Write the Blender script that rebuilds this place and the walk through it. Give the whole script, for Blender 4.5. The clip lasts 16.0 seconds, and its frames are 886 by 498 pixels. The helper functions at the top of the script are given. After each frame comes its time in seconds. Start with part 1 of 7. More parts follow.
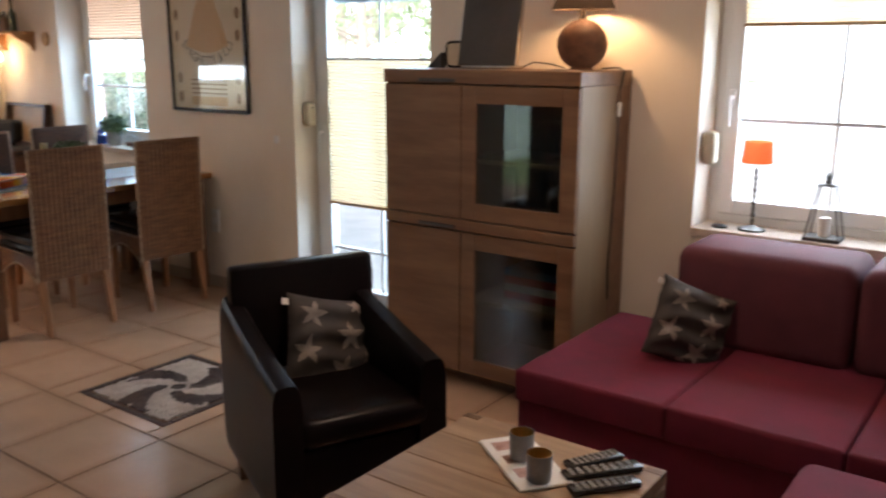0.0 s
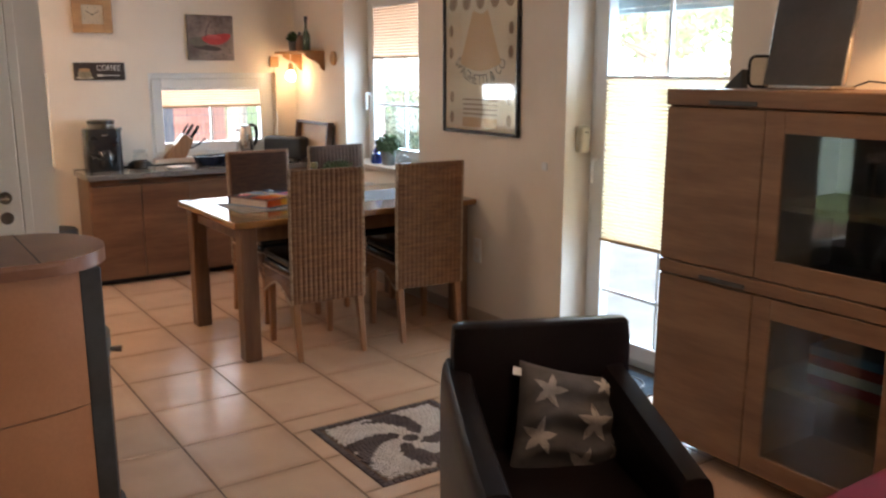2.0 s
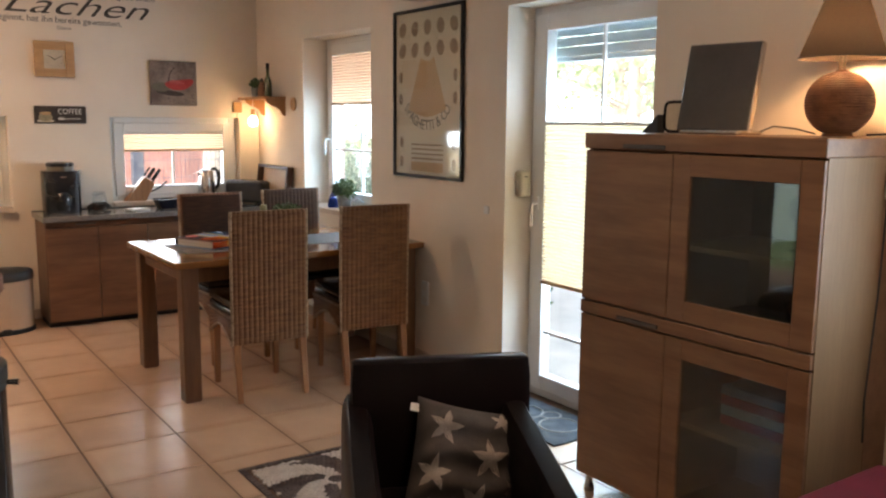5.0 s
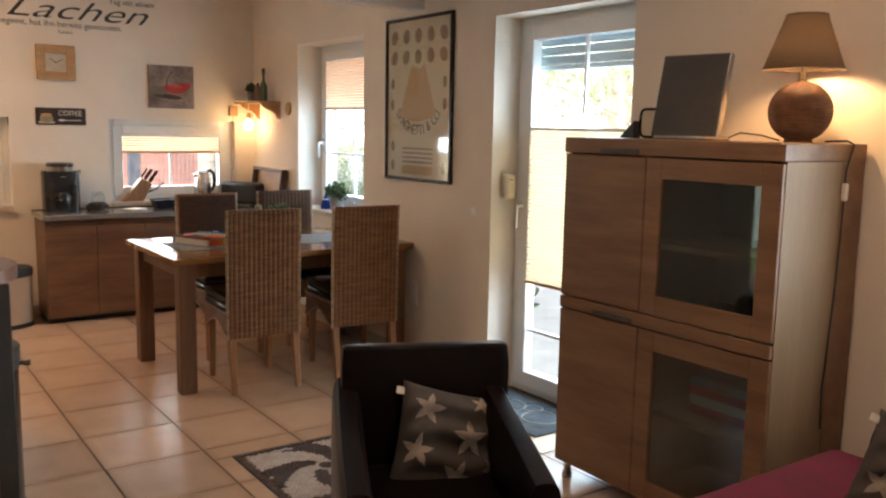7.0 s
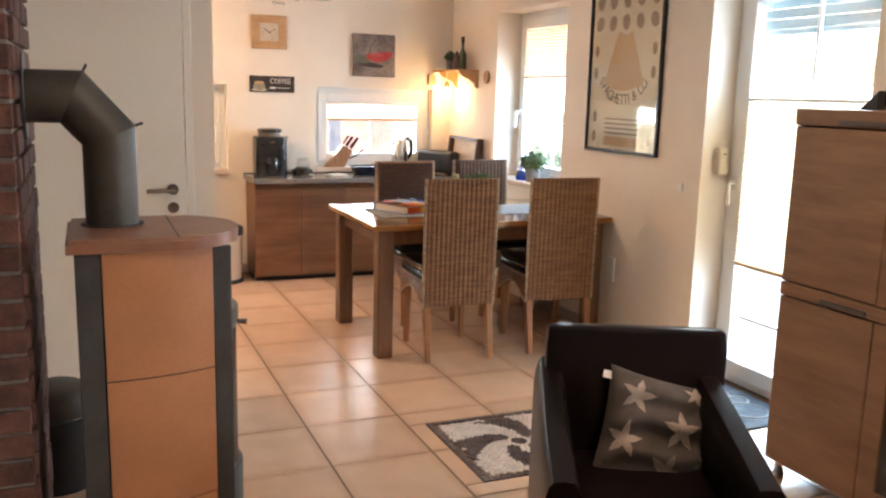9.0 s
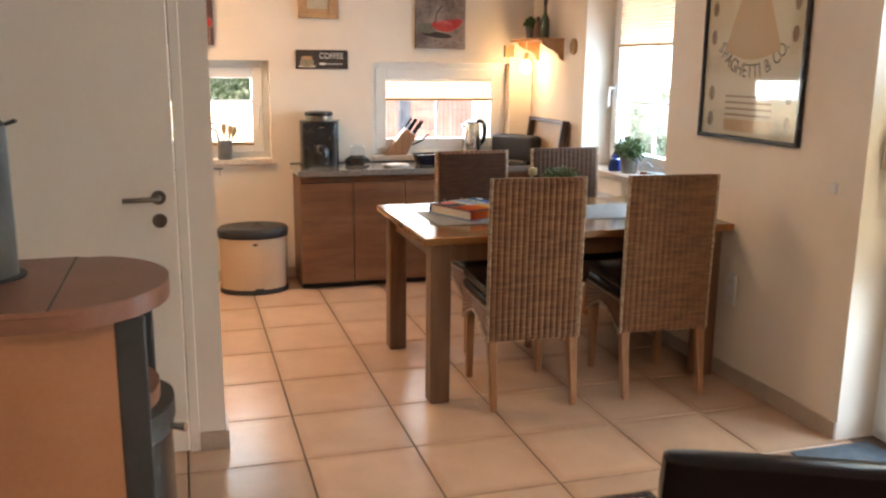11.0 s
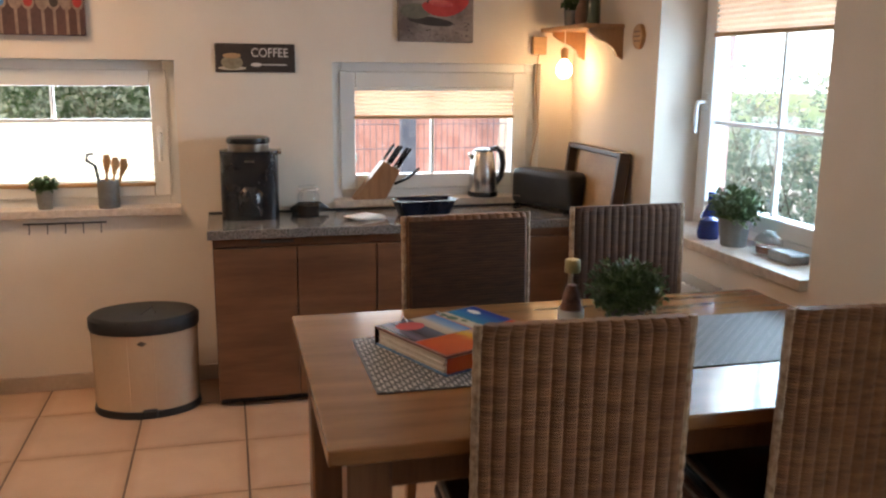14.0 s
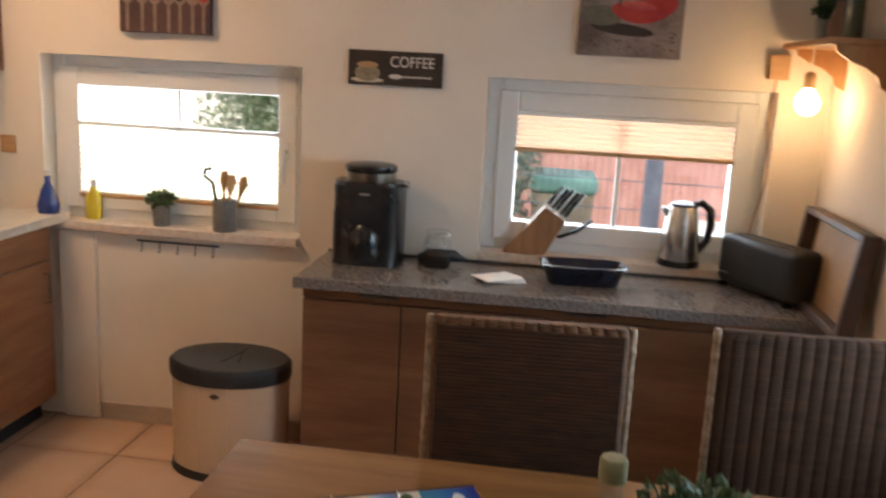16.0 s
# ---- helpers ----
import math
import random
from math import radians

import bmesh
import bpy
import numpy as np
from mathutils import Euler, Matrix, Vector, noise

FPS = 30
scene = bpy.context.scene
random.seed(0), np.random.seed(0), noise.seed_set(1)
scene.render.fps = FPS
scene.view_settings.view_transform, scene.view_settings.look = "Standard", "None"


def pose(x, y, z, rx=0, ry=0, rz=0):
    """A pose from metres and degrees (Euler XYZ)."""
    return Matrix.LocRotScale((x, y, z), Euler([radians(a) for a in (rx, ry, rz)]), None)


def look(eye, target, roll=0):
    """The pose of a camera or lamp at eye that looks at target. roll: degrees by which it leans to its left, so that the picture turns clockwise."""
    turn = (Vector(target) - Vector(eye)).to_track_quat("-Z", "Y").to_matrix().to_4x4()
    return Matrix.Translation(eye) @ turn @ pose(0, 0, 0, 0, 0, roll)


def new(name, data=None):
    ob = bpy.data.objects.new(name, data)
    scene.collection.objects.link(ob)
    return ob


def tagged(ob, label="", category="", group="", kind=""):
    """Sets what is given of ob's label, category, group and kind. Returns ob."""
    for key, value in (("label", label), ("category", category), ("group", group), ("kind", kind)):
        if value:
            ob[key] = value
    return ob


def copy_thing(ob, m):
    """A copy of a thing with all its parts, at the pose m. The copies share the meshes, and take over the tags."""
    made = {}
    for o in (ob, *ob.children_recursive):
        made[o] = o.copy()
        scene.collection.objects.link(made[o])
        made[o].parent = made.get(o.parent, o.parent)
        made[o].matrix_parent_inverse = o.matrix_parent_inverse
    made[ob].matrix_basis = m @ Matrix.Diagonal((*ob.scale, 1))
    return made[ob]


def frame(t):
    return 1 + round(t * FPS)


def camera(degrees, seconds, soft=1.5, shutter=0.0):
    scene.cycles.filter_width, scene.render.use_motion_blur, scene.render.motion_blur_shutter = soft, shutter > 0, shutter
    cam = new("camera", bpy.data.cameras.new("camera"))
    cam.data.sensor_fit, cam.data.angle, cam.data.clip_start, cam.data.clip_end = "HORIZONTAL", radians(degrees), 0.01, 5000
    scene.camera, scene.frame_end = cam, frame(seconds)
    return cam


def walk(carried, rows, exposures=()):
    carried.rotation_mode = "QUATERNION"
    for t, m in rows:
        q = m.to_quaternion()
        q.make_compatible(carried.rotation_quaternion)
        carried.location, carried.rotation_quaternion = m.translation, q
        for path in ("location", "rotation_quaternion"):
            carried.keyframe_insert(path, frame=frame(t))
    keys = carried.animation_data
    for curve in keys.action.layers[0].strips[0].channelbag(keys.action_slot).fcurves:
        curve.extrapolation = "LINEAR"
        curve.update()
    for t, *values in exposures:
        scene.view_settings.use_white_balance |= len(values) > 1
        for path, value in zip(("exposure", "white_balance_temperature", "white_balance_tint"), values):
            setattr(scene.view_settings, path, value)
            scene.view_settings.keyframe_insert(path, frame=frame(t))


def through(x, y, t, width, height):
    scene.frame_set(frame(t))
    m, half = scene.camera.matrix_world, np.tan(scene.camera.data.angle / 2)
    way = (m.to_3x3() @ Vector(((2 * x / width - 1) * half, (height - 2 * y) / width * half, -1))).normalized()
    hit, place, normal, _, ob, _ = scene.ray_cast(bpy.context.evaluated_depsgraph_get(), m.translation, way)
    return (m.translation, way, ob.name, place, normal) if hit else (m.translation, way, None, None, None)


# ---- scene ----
cam = camera(54.8, 16.0, soft=2.2, shutter=0.4)

EXPOSURES = [(t, e, k, 22) for t, e, k in ((0.0, 1.68, 6600), (0.5, 1.62, 6650), (1.5, 1.9, 6800), (2.0, 1.98, 6850), (3.5, 2.0, 7000), (4.2, 1.87, 7050), (7.0, 1.85, 7400), (8.5, 2.05, 6900), (9.0, 2.82, 7100), (11.5, 2.27, 7400), (12.5, 1.88, 7150), (13.5, 1.80, 6950), (14.0, 1.65, 6900), (14.5, 1.52, 6700), (15.0, 1.46, 6950), (16.0, 1.53, 7050))]
PATH = [
    (0, (0.42, -0.34, 1.525), (-0.733, 1.231, 1.076), 0.2),
    (0.5, (0.416, -0.281, 1.511), (-0.928, 1.122, 1.038), -0.5),
    (1, (0.366, -0.189, 1.505), (-1.1, 1.08, 1.016), 0.5),
    (1.5, (0.207, 0.019, 1.52), (-1.318, 1.224, 1.048), 1.9),
    (2, (0.083, 0.172, 1.519), (-1.538, 1.269, 1.11), 0.0),
    (2.5, (0.019, 0.399, 1.517), (-1.664, 1.405, 1.124), 0.3),
    (3, (0.03, 0.512, 1.515), (-1.681, 1.482, 1.152), 0.9),
    (3.5, (0.055, 0.541, 1.535), (-1.657, 1.523, 1.21), 0.8),
    (4, (0.105, 0.497, 1.52), (-1.562, 1.565, 1.235), 0.7),
    (6.5, (0.45, 0.279, 1.481), (-1.165, 1.42, 1.182), 0.5),
    (7, (0.441, 0.285, 1.479), (-1.179, 1.423, 1.199), 1.1),
    (7.5, (0.428, 0.251, 1.475), (-1.231, 1.331, 1.189), 1.8),
    (8, (0.4, 0.222, 1.474), (-1.345, 1.149, 1.165), 2.4),
    (8.5, (0.359, 0.227, 1.475), (-1.433, 1.05, 1.141), 2.2),
    (9, (0.303, 0.265, 1.471), (-1.51, 1.029, 1.114), 1.5),
    (11.5, (-0.939, 0.895, 1.468), (-2.823, 1.412, 1.038), 0.5),
    (12, (-1.244, 1.023, 1.458), (-3.134, 1.507, 1.018), 0.4),
    (12.5, (-1.58, 1.07, 1.471), (-3.447, 1.639, 1.035), -0.8),
    (13, (-1.909, 1.216, 1.455), (-3.768, 1.81, 1.016), -0.6),
    (13.5, (-2.214, 1.402, 1.466), (-4.097, 1.926, 1.042), 0.3),
    (14, (-2.527, 1.527, 1.467), (-4.425, 2.004, 1.057), 0.5),
    (14.5, (-2.773, 1.675, 1.484), (-4.693, 2.042, 1.062), 0.6),
    (15, (-2.989, 1.926, 1.503), (-4.935, 2.048, 1.059), 2.0),
    (15.5, (-3.186, 2.133, 1.494), (-5.133, 2.144, 1.035), 2.0),
    (16, (-3.4, 2.277, 1.516), (-5.342, 2.032, 1.107), 3.1),
]
walk(cam, [(t, look(eye, target, roll)) for t, eye, target, roll in PATH], EXPOSURES)

SKY, SUN, DAYLIGHT, ROOM, LAMPS = 0.15, 2.5, 16.0, 0.12, 0.30
DX = -3.86

# ---- world and light ----
world = bpy.data.worlds.new("sky")
scene.world = world
world.use_nodes = True
wn = world.node_tree
sky = wn.nodes.new("ShaderNodeTexSky")
sky.sky_type, sky.sun_disc = "NISHITA", False
sky.sun_elevation, sky.sun_rotation = radians(40), radians(146)
sky.air_density, sky.dust_density = 1.0, 3.0
wn.links.new(sky.outputs[0], wn.nodes["Background"].inputs[0])
wn.nodes["Background"].inputs[1].default_value = SKY

sun_data = bpy.data.lights.new("sun", "SUN")
sun_data.energy, sun_data.angle, sun_data.color = SUN, radians(3), (1.0, 0.97, 0.93)
sun = new("sun", sun_data)
sun.matrix_world = look((8, -12, 12.1), (0.0, 0.0, 0.0))


def lamp(name, kind, place, power, colour, size=0.1, target=None, size_y=None):
    d = bpy.data.lights.new(name, kind)
    d.energy, d.color = power, colour
    if kind == "AREA":
        d.shape, d.size, d.size_y = "RECTANGLE", size, size_y or size
    else:
        d.shadow_soft_size = size
    ob = new(name, d)
    ob.matrix_world = look(place, target or (place[0], place[1], place[2] - 1))
    return ob


WARM, DAY = (1.0, 0.58, 0.25), (0.68, 0.86, 1.0)
# the sky's light in the openings
lamp("daylight_balcony", "AREA", (-2.77, 3.62, 1.25), DAYLIGHT * 0.80, (0.46, 0.74, 1.0), 0.9, (-2.77, 0, 0.9), 1.9)
lamp("daylight_dining", "AREA", (-5.2, 3.62, 1.27), DAYLIGHT * 0.42, (0.40, 0.71, 1.0), 0.95, (-5.2, 0, 1.0), 0.75)
lamp("daylight_living", "AREA", (-0.3, 3.62, 1.45), DAYLIGHT * 0.8, DAY, 1.05, (-0.3, 0, 1.0), 1.2)
lamp("daylight_sink", "AREA", (-6.98, 0.78, 1.2), DAYLIGHT * 0.55, DAY, 0.95, (0, 0.78, 0.9), 0.6)
lamp("daylight_counter", "AREA", (-6.98, 2.52, 1.2), DAYLIGHT * 0.28, DAY, 0.95, (0, 2.52, 0.9), 0.6)
lamp("daylight_terrace", "AREA", (DX - 0.16, -1.75, 1.2), DAYLIGHT * 0.12, DAY, 1.3, (0, -1.75, 1.2), 1.4)
# lamps of the place
lamp("table_lamp_light", "POINT", (-1.325, 3.04, 1.785), 9 * LAMPS, WARM, 0.03)
lamp("bulb_light", "POINT", (-6.39, 3.08, 1.475), 12 * LAMPS, WARM, 0.035)
lamp("ceiling_light_kitchen", "AREA", (-5.6, 0.15, 2.47), 54 * ROOM, (1.0, 0.73, 0.45), 0.35)
lamp("ceiling_light_living", "AREA", (-0.7, 1.75, 2.47), 30 * ROOM, (1.0, 0.76, 0.53), 0.35)

# ---- materials ----


def mat(name, c1, c2, scale=6.0, rough=0.5, bump=0.1, metal=0.0, stretch=(1, 1, 1), fine=60.0, coat=0.0, vary=0.0, detail=5.0, dist=0.02, ramp=(0.32, 0.68)):
    """Two-scale noise between two colours, with relief and uneven gloss."""
    m = bpy.data.materials.new(name)
    m.use_nodes = True
    n, l = m.node_tree.nodes, m.node_tree.links
    b = n["Principled BSDF"]
    tc, mp = n.new("ShaderNodeTexCoord"), n.new("ShaderNodeMapping")
    mp.inputs["Scale"].default_value = stretch
    if vary:
        # alike pieces take different stretches of the pattern
        oi, mv, av = n.new("ShaderNodeObjectInfo"), n.new("ShaderNodeMath"), n.new("ShaderNodeVectorMath")
        mv.operation, mv.inputs[1].default_value = "MULTIPLY", 60.0
        l.new(oi.outputs["Random"], mv.inputs[0])
        l.new(tc.outputs["Object"], av.inputs[0]), l.new(mv.outputs[0], av.inputs[1])
        l.new(av.outputs[0], mp.inputs[0])
    else:
        l.new(tc.outputs["Object"], mp.inputs[0])
    n1, n2 = n.new("ShaderNodeTexNoise"), n.new("ShaderNodeTexNoise")
    n1.inputs["Scale"].default_value, n1.inputs["Detail"].default_value = scale, detail
    n2.inputs["Scale"].default_value, n2.inputs["Detail"].default_value = fine, 3
    l.new(mp.outputs[0], n1.inputs["Vector"]), l.new(mp.outputs[0], n2.inputs["Vector"])
    r = n.new("ShaderNodeValToRGB")
    r.color_ramp.elements[0].position, r.color_ramp.elements[1].position = ramp
    r.color_ramp.elements[0].color, r.color_ramp.elements[1].color = (*c1, 1), (*c2, 1)
    add = n.new("ShaderNodeMath")
    add.operation = "MULTIPLY_ADD"
    l.new(n2.outputs[0], add.inputs[0])
    add.inputs[1].default_value = 0.35
    l.new(n1.outputs[0], add.inputs[2])
    sub = n.new("ShaderNodeMath")
    sub.operation = "SUBTRACT"
    l.new(add.outputs[0], sub.inputs[0])
    sub.inputs[1].default_value = 0.175
    l.new(sub.outputs[0], r.inputs[0])
    col = r.outputs[0]
    if vary:
        hs, mr = n.new("ShaderNodeHueSaturation"), n.new("ShaderNodeMapRange")
        mr.inputs["To Min"].default_value, mr.inputs["To Max"].default_value = 1 - vary, 1 + vary
        l.new(oi.outputs["Random"], mr.inputs[0])
        l.new(mr.outputs[0], hs.inputs["Value"])
        l.new(col, hs.inputs["Color"])
        col = hs.outputs[0]
    l.new(col, b.inputs["Base Color"])
    rr = n.new("ShaderNodeMapRange")
    rr.inputs["To Min"].default_value, rr.inputs["To Max"].default_value = max(0.03, rough - 0.08), min(1, rough + 0.1)
    l.new(n1.outputs[0], rr.inputs[0])
    b.inputs["Roughness"].default_value = rough
    if rough > 0.45:
        l.new(rr.outputs[0], b.inputs["Roughness"])
    b.inputs["Metallic"].default_value = metal
    b.inputs["Coat Weight"].default_value = coat
    b.inputs["Coat Roughness"].default_value = 0.06
    if bump:
        bp = n.new("ShaderNodeBump")
        bp.inputs["Strength"].default_value, bp.inputs["Distance"].default_value = bump, dist
        l.new(add.outputs[0], bp.inputs["Height"])
        l.new(bp.outputs[0], b.inputs["Normal"])
    return m


def glow(name, colour, strength):
    m = bpy.data.materials.new(name)
    m.use_nodes = True
    b = m.node_tree.nodes["Principled BSDF"]
    b.inputs["Base Color"].default_value = (*colour, 1)
    b.inputs["Emission Color"].default_value = (*colour, 1)
    b.inputs["Emission Strength"].default_value = strength
    return m


def glass_mat(name, tint=(1, 1, 1), gloss=1.0):
    m = bpy.data.materials.new(name)
    m.use_nodes = True
    n, l = m.node_tree.nodes, m.node_tree.links
    n.remove(n["Principled BSDF"])
    t, g, f, mx = n.new("ShaderNodeBsdfTransparent"), n.new("ShaderNodeBsdfGlossy"), n.new("ShaderNodeLayerWeight"), n.new("ShaderNodeMixShader")
    t.inputs[0].default_value = (*tint, 1)
    g.inputs["Roughness"].default_value = 0.03
    f.inputs["Blend"].default_value = 0.5
    pw, ml = n.new("ShaderNodeMath"), n.new("ShaderNodeMath")
    pw.operation, ml.operation = "POWER", "MULTIPLY_ADD"
    pw.inputs[1].default_value = 4.5
    ml.inputs[1].default_value, ml.inputs[2].default_value = 0.7 * min(1, gloss), 0.035 * gloss
    l.new(f.outputs["Facing"], pw.inputs[0])
    l.new(pw.outputs[0], ml.inputs[0])
    l.new(ml.outputs[0], mx.inputs[0]), l.new(t.outputs[0], mx.inputs[1]), l.new(g.outputs[0], mx.inputs[2])
    l.new(mx.outputs[0], n["Material Output"].inputs[0])
    return m


def cloth_mat(name, colour, through=0.5):
    """Thin fabric that lets daylight through."""
    m = bpy.data.materials.new(name)
    m.use_nodes = True
    n, l = m.node_tree.nodes, m.node_tree.links
    n.remove(n["Principled BSDF"])
    t, d, mx = n.new("ShaderNodeBsdfTranslucent"), n.new("ShaderNodeBsdfDiffuse"), n.new("ShaderNodeMixShader")
    ns, tc, mxc = n.new("ShaderNodeTexNoise"), n.new("ShaderNodeTexCoord"), n.new("ShaderNodeMixRGB")
    ns.inputs["Scale"].default_value = 90
    l.new(tc.outputs["Object"], ns.inputs["Vector"])
    mxc.inputs[1].default_value, mxc.inputs[2].default_value = (*colour, 1), (*[c * 0.85 for c in colour], 1)
    l.new(ns.outputs[0], mxc.inputs[0])
    l.new(mxc.outputs[0], t.inputs[0]), l.new(mxc.outputs[0], d.inputs[0])
    mx.inputs[0].default_value = 1 - through
    l.new(t.outputs[0], mx.inputs[1]), l.new(d.outputs[0], mx.inputs[2])
    l.new(mx.outputs[0], n["Material Output"].inputs[0])
    return m


PLASTER = mat("plaster", (0.78, 0.69, 0.58), (0.83, 0.745, 0.64), 3.0, 0.85, 0.18, fine=180, dist=0.006)
WHITE_WALL = mat("ceiling_paint", (0.80, 0.77, 0.72), (0.84, 0.81, 0.76), 3.0, 0.9, 0.12, fine=140, dist=0.006)


def tile_mat(name, colour, rough):
    """Cotto-look glazed tile: mottled, browner along its rounded rim, each piece a little different."""
    m = bpy.data.materials.new(name)
    m.use_nodes = True
    n, l = m.node_tree.nodes, m.node_tree.links
    b = n["Principled BSDF"]
    oi, mr, hs = n.new("ShaderNodeObjectInfo"), n.new("ShaderNodeMapRange"), n.new("ShaderNodeHueSaturation")
    mr.inputs["To Min"].default_value, mr.inputs["To Max"].default_value = 0.90, 1.07
    l.new(oi.outputs["Random"], mr.inputs[0]), l.new(mr.outputs[0], hs.inputs["Value"])
    mx = n.new("ShaderNodeMixRGB")
    mx.inputs[1].default_value, mx.inputs[2].default_value = (*[c * 0.84 for c in colour], 1), (*[min(1, c * 1.16) for c in colour], 1)
    tc, ns, cb, ad, ml = (n.new("ShaderNode" + k) for k in ("TexCoord", "TexNoise", "CombineXYZ", "VectorMath", "Math"))
    ml.operation, ml.inputs[1].default_value = "MULTIPLY", 37.0
    l.new(oi.outputs["Random"], ml.inputs[0]), l.new(ml.outputs[0], cb.inputs[2])
    l.new(tc.outputs["Object"], ad.inputs[0]), l.new(cb.outputs[0], ad.inputs[1])
    l.new(ad.outputs[0], ns.inputs["Vector"])
    ns.inputs["Scale"].default_value, ns.inputs["Detail"].default_value = 5.0, 4.0
    l.new(ns.outputs[0], mx.inputs[0])
    # distance from the middle of the tile
    sp, ax, ay, mm, rim = (n.new("ShaderNode" + k) for k in ("SeparateXYZ", "Math", "Math", "Math", "MapRange"))
    l.new(tc.outputs["Generated"], sp.inputs[0])
    for node, k in ((ax, 0), (ay, 1)):
        node.operation, node.inputs[1].default_value = "SUBTRACT", 0.5
        l.new(sp.outputs[k], node.inputs[0])
    abx, aby = n.new("ShaderNodeMath"), n.new("ShaderNodeMath")
    abx.operation = aby.operation = "ABSOLUTE"
    l.new(ax.outputs[0], abx.inputs[0]), l.new(ay.outputs[0], aby.inputs[0])
    mm.operation = "MAXIMUM"
    l.new(abx.outputs[0], mm.inputs[0]), l.new(aby.outputs[0], mm.inputs[1])
    rim.inputs["From Min"].default_value, rim.inputs["From Max"].default_value = 0.40, 0.5
    rim.inputs["To Min"].default_value, rim.inputs["To Max"].default_value = 0.0, 0.34
    l.new(mm.outputs[0], rim.inputs[0])
    edge = n.new("ShaderNodeMixRGB")
    edge.inputs[2].default_value = (colour[0] * 0.62, colour[1] * 0.50, colour[2] * 0.40, 1)
    l.new(rim.outputs[0], edge.inputs[0]), l.new(mx.outputs[0], edge.inputs[1]), l.new(edge.outputs[0], hs.inputs["Color"])
    l.new(hs.outputs[0], b.inputs["Base Color"])
    b.inputs["Roughness"].default_value = rough
    return m


def leaf_mat(name, colours, through=0.3):
    """Leaves, each of its own shade, that let a little light through."""
    m = bpy.data.materials.new(name)
    m.use_nodes = True
    n, l = m.node_tree.nodes, m.node_tree.links
    b, out = n["Principled BSDF"], n["Material Output"]
    g, r, t, mx = (n.new("ShaderNode" + k) for k in ("NewGeometry", "ValToRGB", "BsdfTranslucent", "MixShader"))
    e = r.color_ramp.elements
    for k, c in enumerate(colours):
        q = e[k] if k < 2 else e.new(1.0)
        q.position, q.color = k / (len(colours) - 1), (*c, 1)
    l.new(g.outputs["Random Per Island"], r.inputs[0])
    l.new(r.outputs[0], b.inputs["Base Color"]), l.new(r.outputs[0], t.inputs[0])
    b.inputs["Roughness"].default_value = 0.45
    mx.inputs[0].default_value = through
    l.new(b.outputs[0], mx.inputs[1]), l.new(t.outputs[0], mx.inputs[2]), l.new(mx.outputs[0], out.inputs[0])
    return m


def photo_mat(name, stops, axis=0):
    """A printed picture whose colours run along one side."""
    m = bpy.data.materials.new(name)
    m.use_nodes = True
    n, l = m.node_tree.nodes, m.node_tree.links
    b = n["Principled BSDF"]
    tc, ns, sx, ma, r = (n.new("ShaderNode" + k) for k in ("TexCoord", "TexNoise", "SeparateXYZ", "Math", "ValToRGB"))
    ns.inputs["Scale"].default_value = 18
    l.new(tc.outputs["Generated"], sx.inputs[0]), l.new(tc.outputs["Object"], ns.inputs["Vector"])
    ma.operation, ma.inputs[1].default_value = "MULTIPLY_ADD", 0.22
    l.new(ns.outputs[0], ma.inputs[0]), l.new(sx.outputs[axis], ma.inputs[2])
    e = r.color_ramp.elements
    for k, (p, c) in enumerate(stops):
        s = e[k] if k < 2 else e.new(1.0)
        s.position, s.color = min(1.0, p + 0.11), (*c, 1)
    l.new(ma.outputs[0], r.inputs[0]), l.new(r.outputs[0], b.inputs["Base Color"])
    b.inputs["Roughness"].default_value = 0.22
    return m


TILE = tile_mat("floor_tile", (0.60, 0.395, 0.265), 0.26)
GROUT = mat("grout", (0.11, 0.066, 0.042), (0.16, 0.10, 0.066), 30, 0.9, 0.3)
SKIRT = mat("skirting_tile", (0.42, 0.33, 0.25), (0.52, 0.42, 0.33), 6, 0.4, 0.1)
WHITE_PVC = mat("white_window_plastic", (0.80, 0.80, 0.78), (0.84, 0.84, 0.82), 2, 0.26, 0.01)
WHITE_DOOR = mat("white_door_paint", (0.82, 0.75, 0.64), (0.86, 0.79, 0.68), 2, 0.38, 0.04)
STONE_SILL = mat("sill_stone", (0.56, 0.46, 0.38), (0.72, 0.62, 0.53), 40, 0.3, 0.05, fine=150)
OAK = mat("oak_furniture", (0.17, 0.084, 0.042), (0.25, 0.135, 0.070), 2.2, 0.42, 0.06, stretch=(0.8, 6, 7), fine=14, dist=0.008)
OAK_Y = mat("oak_sideboard", (0.135, 0.056, 0.026), (0.215, 0.10, 0.048), 2.2, 0.40, 0.06, stretch=(6, 0.8, 7), fine=14, dist=0.008)
OAK_LIGHT = mat("oak_side_panel", (0.20, 0.122, 0.058), (0.265, 0.168, 0.083), 1.6, 0.5, 0.08, stretch=(9, 6, 0.7), fine=16, dist=0.008)
TABLE_TOP = mat("table_wood", (0.235, 0.104, 0.036), (0.33, 0.158, 0.058), 2.5, 0.16, 0.05, stretch=(8, 0.8, 8), fine=18, dist=0.006, coat=0.25)
TABLE_LEG = mat("table_leg_wood", (0.125, 0.056, 0.026), (0.195, 0.096, 0.046), 2.5, 0.42, 0.08, stretch=(8, 8, 0.8), fine=18, dist=0.006)
BEECH = mat("chair_leg_wood", (0.29, 0.125, 0.052), (0.39, 0.185, 0.08), 3, 0.4, 0.06, stretch=(8, 8, 0.9), fine=18)
